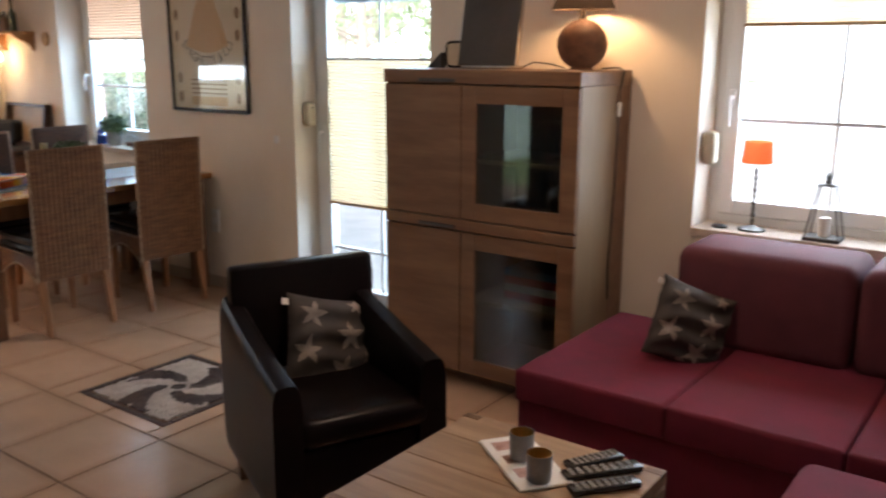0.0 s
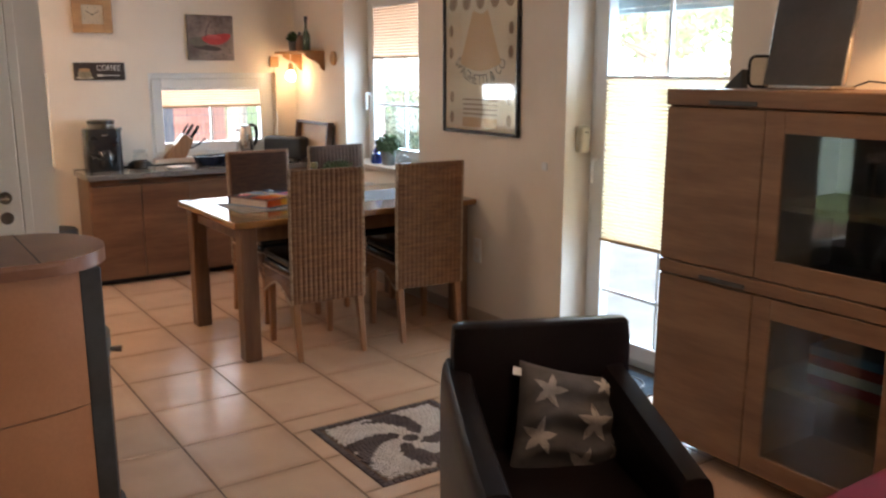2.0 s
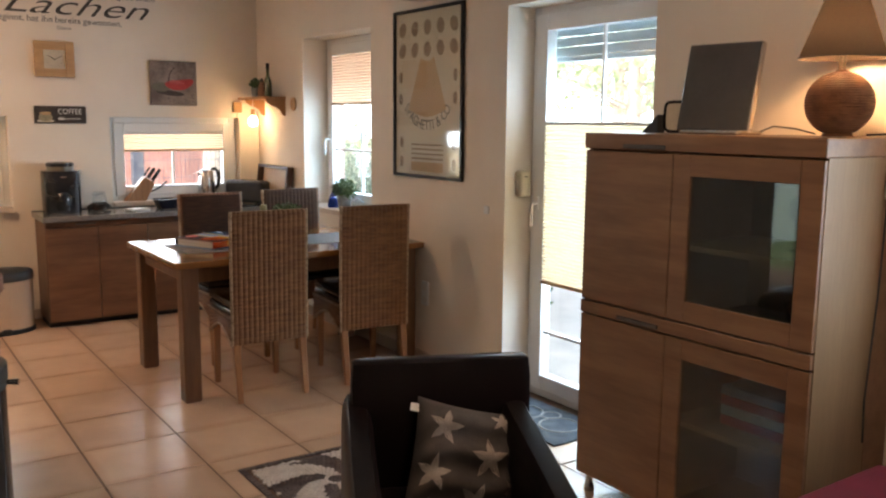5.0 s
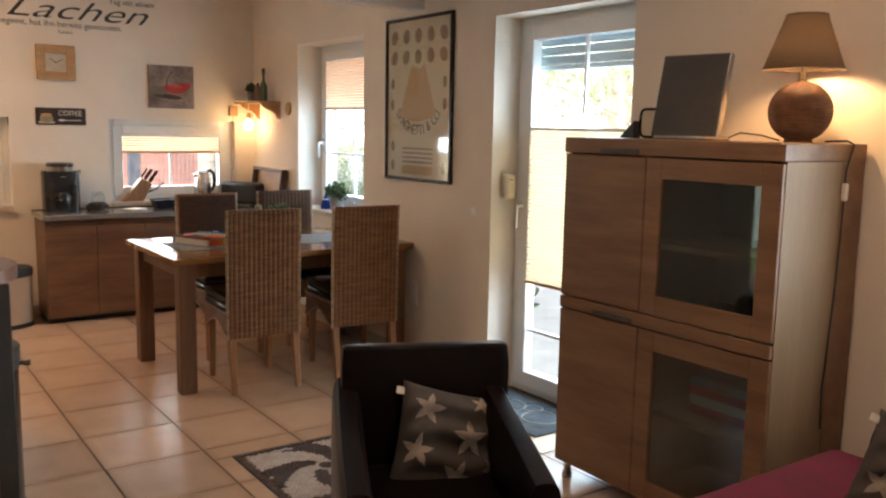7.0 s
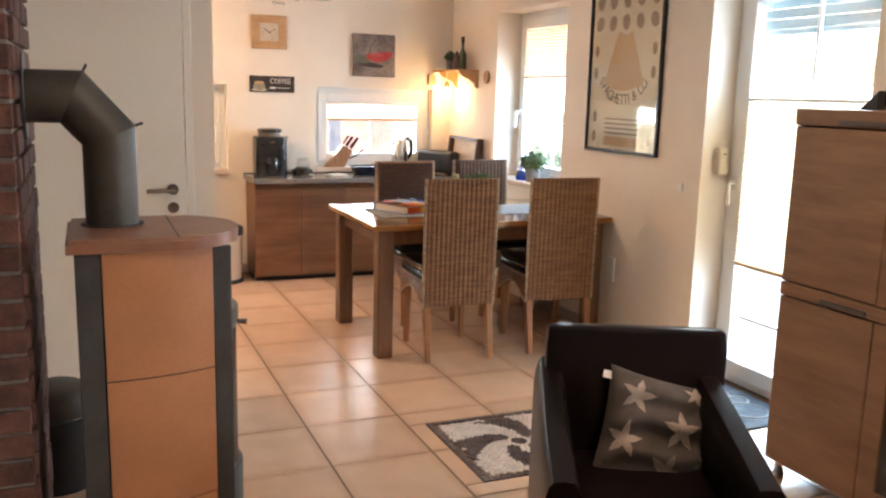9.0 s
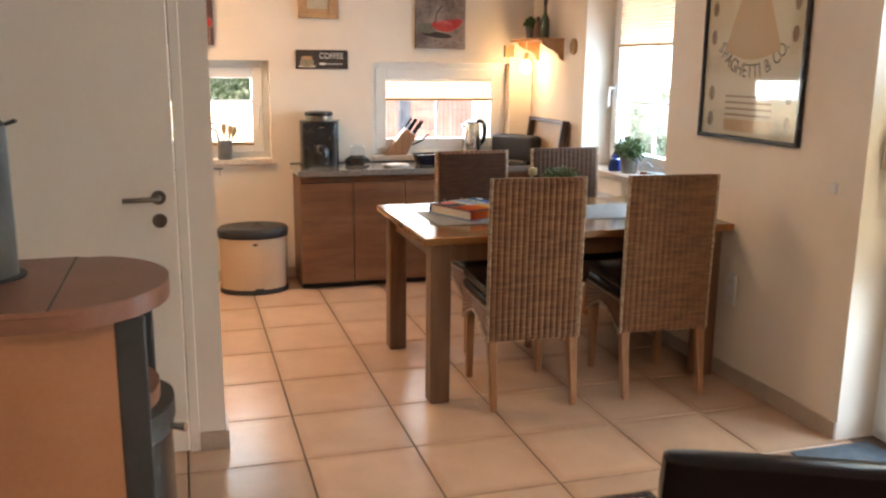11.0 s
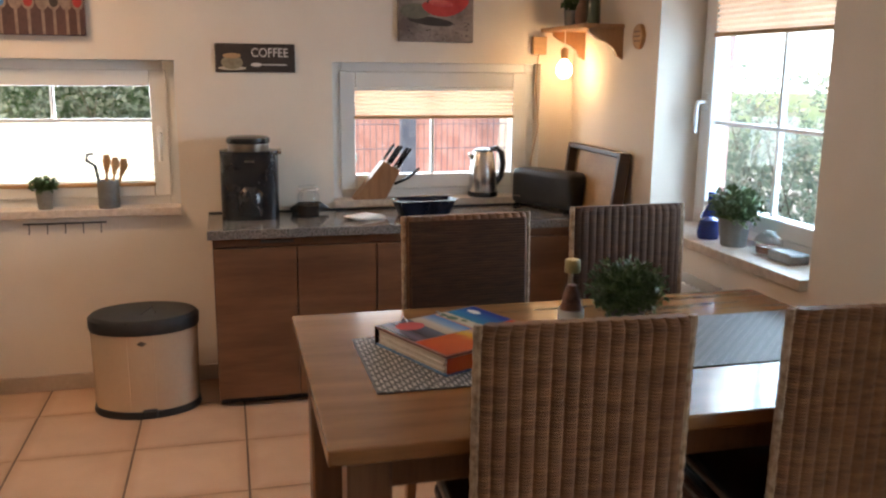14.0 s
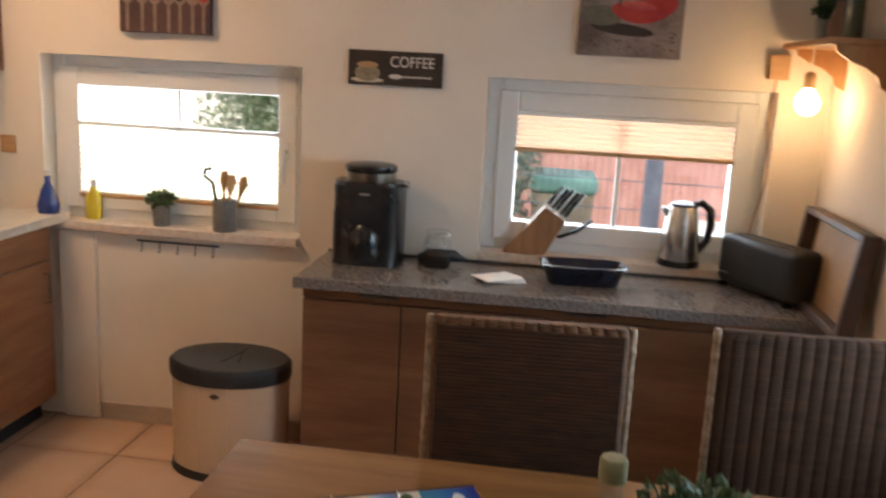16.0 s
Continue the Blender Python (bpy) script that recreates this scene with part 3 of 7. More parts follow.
# ---- windows and blinds ----
def window(name, m, w, h, fw=0.055, sash=0.065, muntins=(), depth=0.07, label="", handle_side=None, handle_z=None, sill=None, door=False):
    """A white plastic window: frame, sash, bars, panes. Local x across, z up from the opening's foot, y outwards."""
    win = thing(name, m, label, "door" if door else "window", kind="structure")
    bm = bmesh.new()
    for a in [(0, fw, 0, h), (w - fw, w, 0, h), (fw, w - fw, h - fw, h), (fw, w - fw, 0, fw)]:
        box(bm, a[0], a[1], 0, depth, a[2], a[3], bevel=0.004)
    part("window_frame", bm, WHITE_PVC, win)
    x0, x1, z0, z1, s = fw - 0.012, w - fw + 0.012, fw - 0.012, h - fw + 0.012, sash
    bm = bmesh.new()
    for a in [(x0, x0 + s, z0, z1), (x1 - s, x1, z0, z1), (x0 + s, x1 - s, z1 - s, z1), (x0 + s, x1 - s, z0, z0 + s)]:
        box(bm, a[0], a[1], -0.016, depth - 0.02, a[2], a[3], bevel=0.006, seg=2)
    sh = part("sash", bm, WHITE_PVC, win)
    gx0, gx1, gz0, gz1 = x0 + s - 0.004, x1 - s + 0.004, z0 + s - 0.004, z1 - s + 0.004
    p = part("pane", boxm(gx0, gx1, 0.02, 0.026, gz0, gz1), PANE, win)
    p.visible_shadow = False
    for kind, at in muntins:
        if kind == "v":
            part("glazing_bar", boxm(at - 0.008, at + 0.008, 0.010, 0.034, gz0, gz1, bevel=0.003), WHITE_PVC, win)
        else:
            part("glazing_bar", boxm(gx0, gx1, 0.008, 0.036, at - 0.008, at + 0.008, bevel=0.003), WHITE_PVC, win)
    if handle_side is not None:
        hx = x0 + s / 2 if handle_side < 0 else x1 - s / 2
        bm = boxm(hx - 0.013, hx + 0.013, -0.026, -0.016, handle_z - 0.035, handle_z + 0.035, bevel=0.004)
        tube([(hx, -0.022, handle_z), (hx, -0.055, handle_z), (hx, -0.062, handle_z - 0.02), (hx, -0.062, handle_z - 0.12)], 0.009, 10, bm)
        part("window_handle", bm, WHITE_PVC, win, smooth=True)
    if sill:
        part("window_sill", boxm(-sill[0], w + sill[0], -sill[1], depth - 0.002, -sill[2], 0.0045, bevel=0.002), STONE_SILL, win, "polished pale stone sill")
    return win, (gx0, gx1, gz0, gz1)


def blind(m, x0, x1, z0, z1, pleat, material, label, cord=True):
    """A pleated blind between two slim rails."""
    b = thing("pleated_blind", m, label, "blind")
    bm = bmesh.new()
    n = max(4, round((z1 - z0) / pleat))
    rows = []
    for i in range(2 * n + 1):
        y = -0.004 if i % 2 else -0.017
        z = z0 + (z1 - z0) * i / (2 * n)
        rows.append((bm.verts.new((x0, y, z)), bm.verts.new(((x0 + x1) / 2, y, z)), bm.verts.new((x1, y, z))))
    for a, c in zip(rows, rows[1:]):
        bm.faces.new((a[0], a[1], c[1], c[0])), bm.faces.new((a[1], a[2], c[2], c[1]))
    part("pleated_fabric", bm, material, b)
    for z in (z0, z1):
        part("blind_rail", boxm(x0 - 0.002, x1 + 0.002, -0.022, -0.002, z - 0.008, z + 0.008, bevel=0.003), WHITE_PVC if z == z1 else CLOCK_WOOD, b)
    return b


W90 = pose(0, 0, 0, 0, 0, 90)
win1, g1 = window("window_1", pose(KX - 0.085, 0.24, 0.84, 0, 0, 90), 1.066, 0.66, sash=0.074, muntins=[("v", 0.533)], label="white plastic window over the sink side", sill=(-0.002, 0.125, 0.03), handle_side=1, handle_z=0.33)
blind(win1.matrix_basis.copy(), g1[0], g1[1], 0.10, 0.392, 0.022, PLEAT_WHITE, "white pleated blind covering the lower pane")
win2, g2 = window("window_2", pose(KX - 0.085, 2.008, 0.845, 0, 0, 90), 1.028, 0.655, sash=0.074, muntins=[("v", 0.505)], label="white plastic window above the sideboard", sill=(-0.002, 0.105, 0.03))
blind(win2.matrix_basis.copy(), g2[0], g2[1], 0.395, g2[3] - 0.012, 0.02, PLEAT, "peach pleated blind half drawn from the top")
win3, g3 = window("window_3", pose(-5.715, GY + 0.20, 0.85), 1.025, 1.24, muntins=[("v", 0.5125), ("h", 0.42)], label="white plastic casement window with glazing bars", sill=(-0.002, 0.23, 0.03), handle_side=-1, handle_z=0.5)
blind(win3.matrix_basis.copy(), g3[0], g3[1], 0.76, g3[3] - 0.01, 0.02, PLEAT, "peach pleated blind drawn over the upper panes")
win4, g4 = window("window_4", pose(-0.855, GY + 0.20, 0.79), 1.175, 1.29, muntins=[("v", 0.5), ("h", 0.455)], label="white plastic living room window", sill=(0.0, 0.215, 0.03), handle_side=-1, handle_z=0.55)
blind(win4.matrix_basis.copy(), g4[0], g4[1], 0.85, g4[3] - 0.01, 0.02, PLEAT_CREAM, "cream pleated blind drawn over the upper panes")
door1, g5 = window("door_1", pose(-3.27, GY + 0.18, 0.0), 1.0, 2.08, fw=0.05, sash=0.085, muntins=[("v", 0.5), ("h", 0.36)], label="white plastic glazed balcony door", handle_side=-1, handle_z=1.06, door=True)
blind(door1.matrix_basis.copy(), g5[0], g5[1], 0.64, 1.485, 0.02, PLEAT_CREAM, "cream pleated blind across the middle of the balcony door")
window("door_3", pose(DX - 0.12, -2.52, 0.0, 0, 0, 90), 1.53, 2.05, fw=0.05, sash=0.07, muntins=[("v", 0.765)], label="white plastic glazed terrace door behind the chimney breast", handle_side=1, handle_z=1.06, door=True)
for px, py, pz in ((-3.258, GY + 0.10, 1.165), (-0.84, GY + 0.08, 1.13)):
    w = thing("strap_winder", (px, py, pz), "cream plastic roller shutter strap winder on the reveal", "winder", "shutter strap winders")
    part("housing", boxm(-0.012, 0.042, -0.035, 0.035, -0.07, 0.07, bevel=0.018, seg=4), CREAM, w, smooth=True)
    part("strap_slot", boxm(0.0405, 0.0425, -0.012, 0.012, 0.035, 0.041), BLACK_MATT, w)

# ---- the white door ----
leaf = thing("door_2", (DX - 0.026, -0.097, 0.0), "white painted flush interior door, closed", "door", kind="structure")
part("door_leaf", boxm(-0.002, 0.038, 0.0, 0.795, 0.008, 2.012, bevel=0.004), WHITE_DOOR, leaf)
bm = tube([(0.036, 0.735, 1.0), (0.085, 0.735, 1.0), (0.092, 0.725, 1.0), (0.092, 0.615, 0.998)], 0.0095, 12)
dh = part("door_handle", bm, AGED_STEEL, leaf, "dull steel lever handle", True)
for z in (1.0, 0.915):
    part("rose", lathe([(0, 0), (0.026, 0), (0.026, 0.006), (0.023, 0.009), (0, 0.009)], 24, bm=None), AGED_STEEL, leaf, smooth=True).matrix_basis = pose(0.038, 0.735, z, 0, 90, 0)
frame_bm = bmesh.new()
for a in [(0.7005, 0.738, 0, 2.06), (-0.17, -0.1005, 0, 2.06)]:
    box(frame_bm, DX - 0.203, DX + 0.008, a[0], a[1], a[2], a[3], bevel=0.003)
box(frame_bm, DX - 0.203, DX + 0.008, -0.10, 0.70, 2.02, 2.06, bevel=0.003)
solid("trim_door_frame", frame_bm, WHITE_DOOR, "white painted door frame", "door frame", "structure")


# ---- dining table and chairs ----
tbl = thing("dining_table", (-4.5, 2.445, 0.0), "oiled hardwood dining table pushed against the wall", "table")
HX, HY = 0.466, 0.76
part("tabletop", boxm(-HX, HX, -HY, HY, 0.725, 0.76, bevel=0.005, seg=2), TABLE_TOP, tbl)
for sx in (-1, 1):
    for sy in (-1, 1):
        part("leg", boxm(sx * (HX - 0.075) - 0.045, sx * (HX - 0.075) + 0.045, sy * (HY - 0.085) - 0.045, sy * (HY - 0.085) + 0.045, 0, 0.725, bevel=0.006), TABLE_LEG, tbl)
for sx in (-1, 1):
    part("apron", boxm(sx * (HX - 0.075) - 0.012, sx * (HX - 0.075) + 0.012, -HY + 0.13, HY - 0.13, 0.64, 0.725, bevel=0.003), TABLE_LEG, tbl)
for sy in (-1, 1):
    part("apron", boxm(-HX + 0.12, HX - 0.12, sy * (HY - 0.085) - 0.012, sy * (HY - 0.085) + 0.012, 0.64, 0.725, bevel=0.003), TABLE_LEG, tbl)


def wicker_sheet(bm, w, z0, z1, thick, lean, nx=75, nz=400, ribs=15, relief=1.0):
    """A closed woven slab: upright ribs crossed by fine strands. It stands in xz, its back towards +y."""
    sides = []
    for side in (1, -1):
        grid = []
        for j in range(nz + 1):
            v = j / nz
            z = z0 + (z1 - z0) * v
            off = lean(v)
            row = []
            for i in range(nx + 1):
                u = i / nx
                x = (u - 0.5) * w * (1 - 0.05 * max(0.0, (v - 0.955) / 0.045) ** 2.5)
                rib = abs(math.sin(math.pi * ribs * u)) ** 0.7
                strand = 0.5 + 0.5 * math.sin(math.pi * nz * 0.5 * v + 0.5 + math.pi * math.floor(ribs * u))
                edge = min(1.0, 14 * min(u, 1 - u), 22 * min(v + 0.02, 1.02 - v))
                y = off + side * (thick * 0.5 * edge ** 0.4 + relief * 0.0048 * rib + relief * 0.0030 * strand * rib - 0.0045)
                row.append(bm.verts.new((x, y, z)))
            grid.append(row)
        sides.append(grid)
        for a, b in zip(grid, grid[1:]):
            for i in range(nx):
                bm.faces.new((a[i], a[i + 1], b[i + 1], b[i]))
    f, g = sides
    for j in range(nz):
        for i in (0, nx):
            bm.faces.new((f[j][i], f[j + 1][i], g[j + 1][i], g[j][i]))
    for i in range(nx):
        for j in (0, nz):
            bm.faces.new((f[j][i], f[j][i + 1], g[j][i + 1], g[j][i]))
    return bm


def lean(v):
    """The back bows a little backwards at its head and foot."""
    return 0.035 * (v - 0.35) ** 2 * 1.6 + 0.012 * math.sin(3.0 * v)


def dining_chair(fine_front=True):
    c = thing("dining_chair", (0, 0, 0), "woven wicker high-back dining chair with black cushion", "chair", "chairs round the table")
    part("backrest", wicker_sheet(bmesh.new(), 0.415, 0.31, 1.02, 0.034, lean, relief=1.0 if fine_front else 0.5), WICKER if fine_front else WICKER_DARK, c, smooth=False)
    for s in (-1, 1):
        pts = [(s * 0.208, lean(k / 40) + 0.0, 0.31 + 0.71 * k / 40) for k in range(41)]
        part("edge_braid", tube(pts, [0.0085 + 0.0015 * (k % 2) for k in range(41)], 8), BRAID, c, "pale plaited wicker edge with painted-in window light")
    bm = bmesh.new()
    back = []
    for k in range(121):
        v = 0.26 + 0.72 * k / 120
        y, z = lean(v) - 0.0215 - 0.0012 * (k % 2), 0.31 + 0.71 * v
        back.append([bm.verts.new((x, y + d, z)) for x, d in ((-0.196, 0.006), (-0.19, 0.0), (0.19, 0.0), (0.196, 0.006))])
    for a, b in zip(back, back[1:]):
        for i in range(3):
            bm.faces.new((a[i], a[i + 1], b[i + 1], b[i]))
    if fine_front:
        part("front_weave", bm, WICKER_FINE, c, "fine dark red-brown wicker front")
    else:
        bm.free()
    bm = bmesh.new()
    nx = 40
    for s in (-1, 1):
        rows = []
        for i in range(nx + 1):
            y = 0.0 - 0.42 * i / nx
            low = 0.30 + 0.085 * math.sin(math.pi * min(1, i / nx)) ** 1.2
            col = []
            for j in range(13):
                z = low + (0.45 - low) * j / 12
                col.append(bm.verts.new((s * (0.205 + 0.004 * (j % 2)), y, z)))
            rows.append(col)
        for a, b in zip(rows, rows[1:]):
            for j in range(12):
                bm.faces.new((a[j], a[j + 1], b[j + 1], b[j]))
        inner = []
        for col in rows:
            inner.append((bm.verts.new((s * 0.185, col[0].co.y, col[0].co.z)), bm.verts.new((s * 0.185, col[12].co.y, col[12].co.z))))
        for k in range(nx):
            bm.faces.new((rows[k][0], rows[k + 1][0], inner[k + 1][0], inner[k][0]))
            bm.faces.new((rows[k][12], rows[k + 1][12], inner[k + 1][1], inner[k][1]))
            bm.faces.new((inner[k][0], inner[k + 1][0], inner[k + 1][1], inner[k][1]))
    box(bm, -0.19, 0.19, -0.425, -0.40, 0.33, 0.45, bevel=0.004)
    box(bm, -0.185, 0.185, -0.41, 0.0, 0.425, 0.448)
    part("seat_frame", bm, WICKER, c)
    for z0, z1 in ((0.452, 0.492), (0.492, 0.543)):
        part("cushion", boxm(-0.212, 0.205, -0.43, -0.018, z0, z1, bevel=0.019, seg=3), BLACK_LEATHER, c, "black leather seat cushion", True)
    for s in (-1, 1):
        # pale piping round the arched side of the seat
        foot = [(s * 0.209, -0.42 * i / 24, 0.30 + 0.085 * math.sin(math.pi * i / 24) ** 1.2) for i in range(25)]
        part("seat_piping", tube(foot, [0.0055 + 0.001 * (i % 2) for i in range(25)], 6), BRAID, c, "pale plaited wicker edge with painted-in window light")
        part("seat_piping", tube([(s * 0.209, -0.42 * i / 24, 0.45) for i in range(25)], [0.005 + 0.001 * (i % 2) for i in range(25)], 6), BRAID, c, "pale plaited wicker edge with painted-in window light")
    for sx, y, dy in ((-0.185, -0.015, 0.055), (0.185, -0.015, 0.055), (-0.175, -0.395, 0.0), (0.175, -0.395, 0.0)):
        bm = bmesh.new()
        vs = []
        for z, r, o in ((0.0, 0.015, dy), (0.36, 0.021, 0.0)):
            vs.append([bm.verts.new((sx + a * r, y + o + b * r, z)) for a, b in ((-1, -1), (1, -1), (1, 1), (-1, 1))])
        for i in range(4):
            bm.faces.new((vs[0][i], vs[0][(i + 1) % 4], vs[1][(i + 1) % 4], vs[1][i]))
        bm.faces.new(vs[0][::-1]), bm.faces.new(vs[1])
        bmesh.ops.bevel(bm, geom=bm.edges[:], offset=0.004, segments=1, affect="EDGES")
        part("leg", bm, BEECH, c)
    return c


ch = dining_chair()
# backs towards +x on the near side, towards -x on the far side
ch.matrix_basis = pose(-3.952, 2.157, 0, 0, 0, -90 - 3)
copy_thing(ch, pose(-3.92, 2.782, 0, 0, 0, -90 - 5))
copy_thing(ch, pose(-5.082, 2.255, 0, 0, 0, 90 + 3))
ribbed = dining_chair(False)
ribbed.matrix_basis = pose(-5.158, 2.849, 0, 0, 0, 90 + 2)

# ---- sideboard ----
sb = thing("sideboard", (-6.575, 1.42, 0.0), "oak sideboard with five plain doors", "sideboard")
part("body", boxm(0.0, 0.375, 0.024, 1.775, 0.04, 0.765, bevel=0.003), OAK_Y, sb)
part("top_rail", boxm(0.375, 0.392, 0.024, 1.775, 0.725, 0.765, bevel=0.002), OAK_Y, sb)
part("plinth", boxm(0.03, 0.33, 0.03, 1.76, 0.0, 0.04), BLACK_MATT, sb)
for i in range(5):
    y0 = 0.024 + i * 0.3502
    d = part("door", boxm(0.377, 0.396, y0 + 0.002, y0 + 0.3482, 0.045, 0.718, bevel=0.002), OAK_Y, sb)
    if i in (0, 2, 4):
        part("handle", boxm(0.392, 0.404, y0 + 0.20, y0 + 0.34, 0.738, 0.75, bevel=0.002), DARK_METAL, d, "dark metal strip handle")
wt = thing("worktop", (-6.588, 1.425, 0.766), "polished grey speckled granite worktop on the sideboard", "worktop")
part("slab", boxm(0.0, 0.457, 0.0, 1.78, 0.0, 0.04, bevel=0.002), GRANITE, wt)
part("front_edge", boxm(0.4575, 0.463, 0.0, 1.78, 0.001, 0.039, bevel=0.002, seg=2), GRANITE, wt)
part("upstand", boxm(0.0, 0.012, 0.0, 1.78, 0.0405, 0.046), STEEL_GREY, wt)

# ---- tall cabinet ----
cb = thing("highboard", (-2.16, 2.72, 0.0), "oak highboard with two glazed doors", "cabinet")
for nm, a in (("side", (0.0, 0.02, 0.02, 0.47, 0.075, 1.392)), ("side", (0.977, 0.997, 0.02, 0.335, 0.075, 1.392)), ("back", (0.02, 0.977, 0.455, 0.47, 0.075, 1.392)), ("bottom", (0.02, 0.977, 0.02, 0.455, 0.075, 0.10)), ("divider", (0.02, 0.977, 0.02, 0.455, 0.745, 0.80)), ("shelf", (0.435, 0.977, 0.04, 0.455, 1.05, 1.07)), ("partition", (0.42, 0.435, 0.03, 0.455, 0.10, 0.745)), ("partition", (0.42, 0.435, 0.03, 0.455, 0.80, 1.392)), ("shelf", (0.435, 0.977, 0.04, 0.455, 0.41, 0.43))):
    part(nm, boxm(*a), OAK_LIGHT if nm in ("shelf", "back") else OAK, cb)
part("side_panel", boxm(0.9975, 1.0, 0.015, 0.335, 0.075, 1.392), OAK_LIGHT, cb, "pale oak side panel")
part("back_panel", boxm(0.977, 0.999, 0.337, 0.475, 0.0, 1.392, bevel=0.002), OAK, cb)
part("top", boxm(-0.004, 1.003, -0.006, 0.475, 1.392, 1.452, bevel=0.004), OAK, cb)
part("middle_rail", boxm(0.0, 0.997, -0.004, 0.02, 0.748, 0.797, bevel=0.003), OAK, cb)
for z0, z1 in ((0.08, 0.742), (0.803, 1.386)):
    part("door", boxm(0.0, 0.428, 0.0, 0.019, z0, z1, bevel=0.003), OAK, cb)
    x0, x1, s = 0.432, 0.997, 0.075
    d = part("glazed_door", boxm(x0 + s - 0.004, x1 - s + 0.004, 0.008, 0.013, z0 + s - 0.004, z1 - s + 0.004), CAB_GLASS, cb, "glazed door with an oak frame")
    for nm, a in (("stile", (x0, x0 + s, z0, z1)), ("stile", (x1 - s, x1, z0, z1)), ("rail", (x0 + s, x1 - s, z1 - s, z1)), ("rail", (x0 + s, x1 - s, z0, z0 + s))):
        part(nm, boxm(a[0], a[1], 0.0, 0.019, a[2], a[3], bevel=0.002), OAK, d)
    part("handle", boxm(0.20, 0.40, -0.012, -0.002, z1 + 0.012, z1 + 0.028, bevel=0.003), DARK_METAL, cb, "dark metal strip handle")
for fx, fy in ((0.04, 0.04), (0.95, 0.04), (0.04, 0.42), (0.90, 0.42)):
    part("foot", lathe([(0, 0), (0.022, 0), (0.022, 0.02), (0.016, 0.03), (0.016, 0.075), (0, 0.075)], 16, (fx, fy, 0)), CHROME, cb, smooth=True)

# ---- armchair ----
AC = pose(-1.503, 1.657, 0, 0, 0, 65.4)
ac = thing("armchair", AC, "dark brown leather tub armchair", "armchair")


def rounded_slab(stations, bm=None):
    """A loft of rounded rectangles; each station: centre, half width, half thickness, along x then y."""
    bm = bm or bmesh.new()
    rings = []
    for (cx, cy, cz), a, b in stations:
        ring = []
        for k in range(24):
            t = 2 * math.pi * k / 24
            c, s = math.cos(t), math.sin(t)
            ring.append(bm.verts.new((cx + a * math.copysign(abs(c) ** 0.35, c), cy + b * math.copysign(abs(s) ** 0.35, s), cz)))
        rings.append(ring)
    for p, q in zip(rings, rings[1:]):
        for k in range(24):
            bm.faces.new((p[k], p[(k + 1) % 24], q[(k + 1) % 24], q[k]))
    bm.faces.new(rings[0][::-1]), bm.faces.new(rings[-1])
    return bm


back = [((0, 0.30 - 0.02 * (1 - k / 10), 0.10 + 0.695 * k / 10), 0.262 + 0.012 * k / 10, 0.062 - 0.022 * k / 10) for k in range(10)]
back += [((0, 0.30, 0.785), 0.268, 0.034), ((0, 0.30, 0.793), 0.258, 0.022)]
part("backrest", rounded_slab(back), BROWN_LEATHER, ac, smooth=True)
for s in (-1, 1):
    bm = bmesh.new()
    rings = []
    n = 14
    for i in range(n + 1):
        v = i / n
        y = 0.33 - 0.62 * v
        top = 0.685 - 0.125 * v ** 0.8
        cx = (-0.252 if s < 0 else 0.214) + s * 0.014 * math.sin(v * 1.6)
        ring = []
        for k in range(20):
            t = 2 * math.pi * k / 20
            c, q = math.cos(t), math.sin(t)
            ring.append(bm.verts.new((cx + 0.048 * math.copysign(abs(c) ** 0.5, c), y, (top + 0.09) / 2 + (top - 0.09) / 2 * math.copysign(abs(q) ** 0.35, q))))
        rings.append(ring)
    for a, b in zip(rings, rings[1:]):
        for k in range(20):
            bm.faces.new((a[k], a[(k + 1) % 20], b[(k + 1) % 20], b[k]))
    bm.faces.new(rings[0][::-1]), bm.faces.new(rings[-1])
    part("armrest", bm, BROWN_LEATHER, ac, smooth=True)
part("seat", boxm(-0.25, 0.25, -0.275, 0.27, 0.09, 0.33, bevel=0.02, seg=2), BROWN_LEATHER, ac, smooth=True)
part("seat_cushion", boxm(-0.225, 0.225, -0.295, 0.24, 0.33, 0.43, bevel=0.04, seg=4), BROWN_LEATHER, ac, smooth=True)
for sx in (-1, 1):
    for y in (-0.27, 0.28):
        part("leg", boxm(sx * 0.25 - 0.02, sx * 0.25 + 0.02, y - 0.02, y + 0.02, 0, 0.10, bevel=0.003), TABLE_LEG, ac)


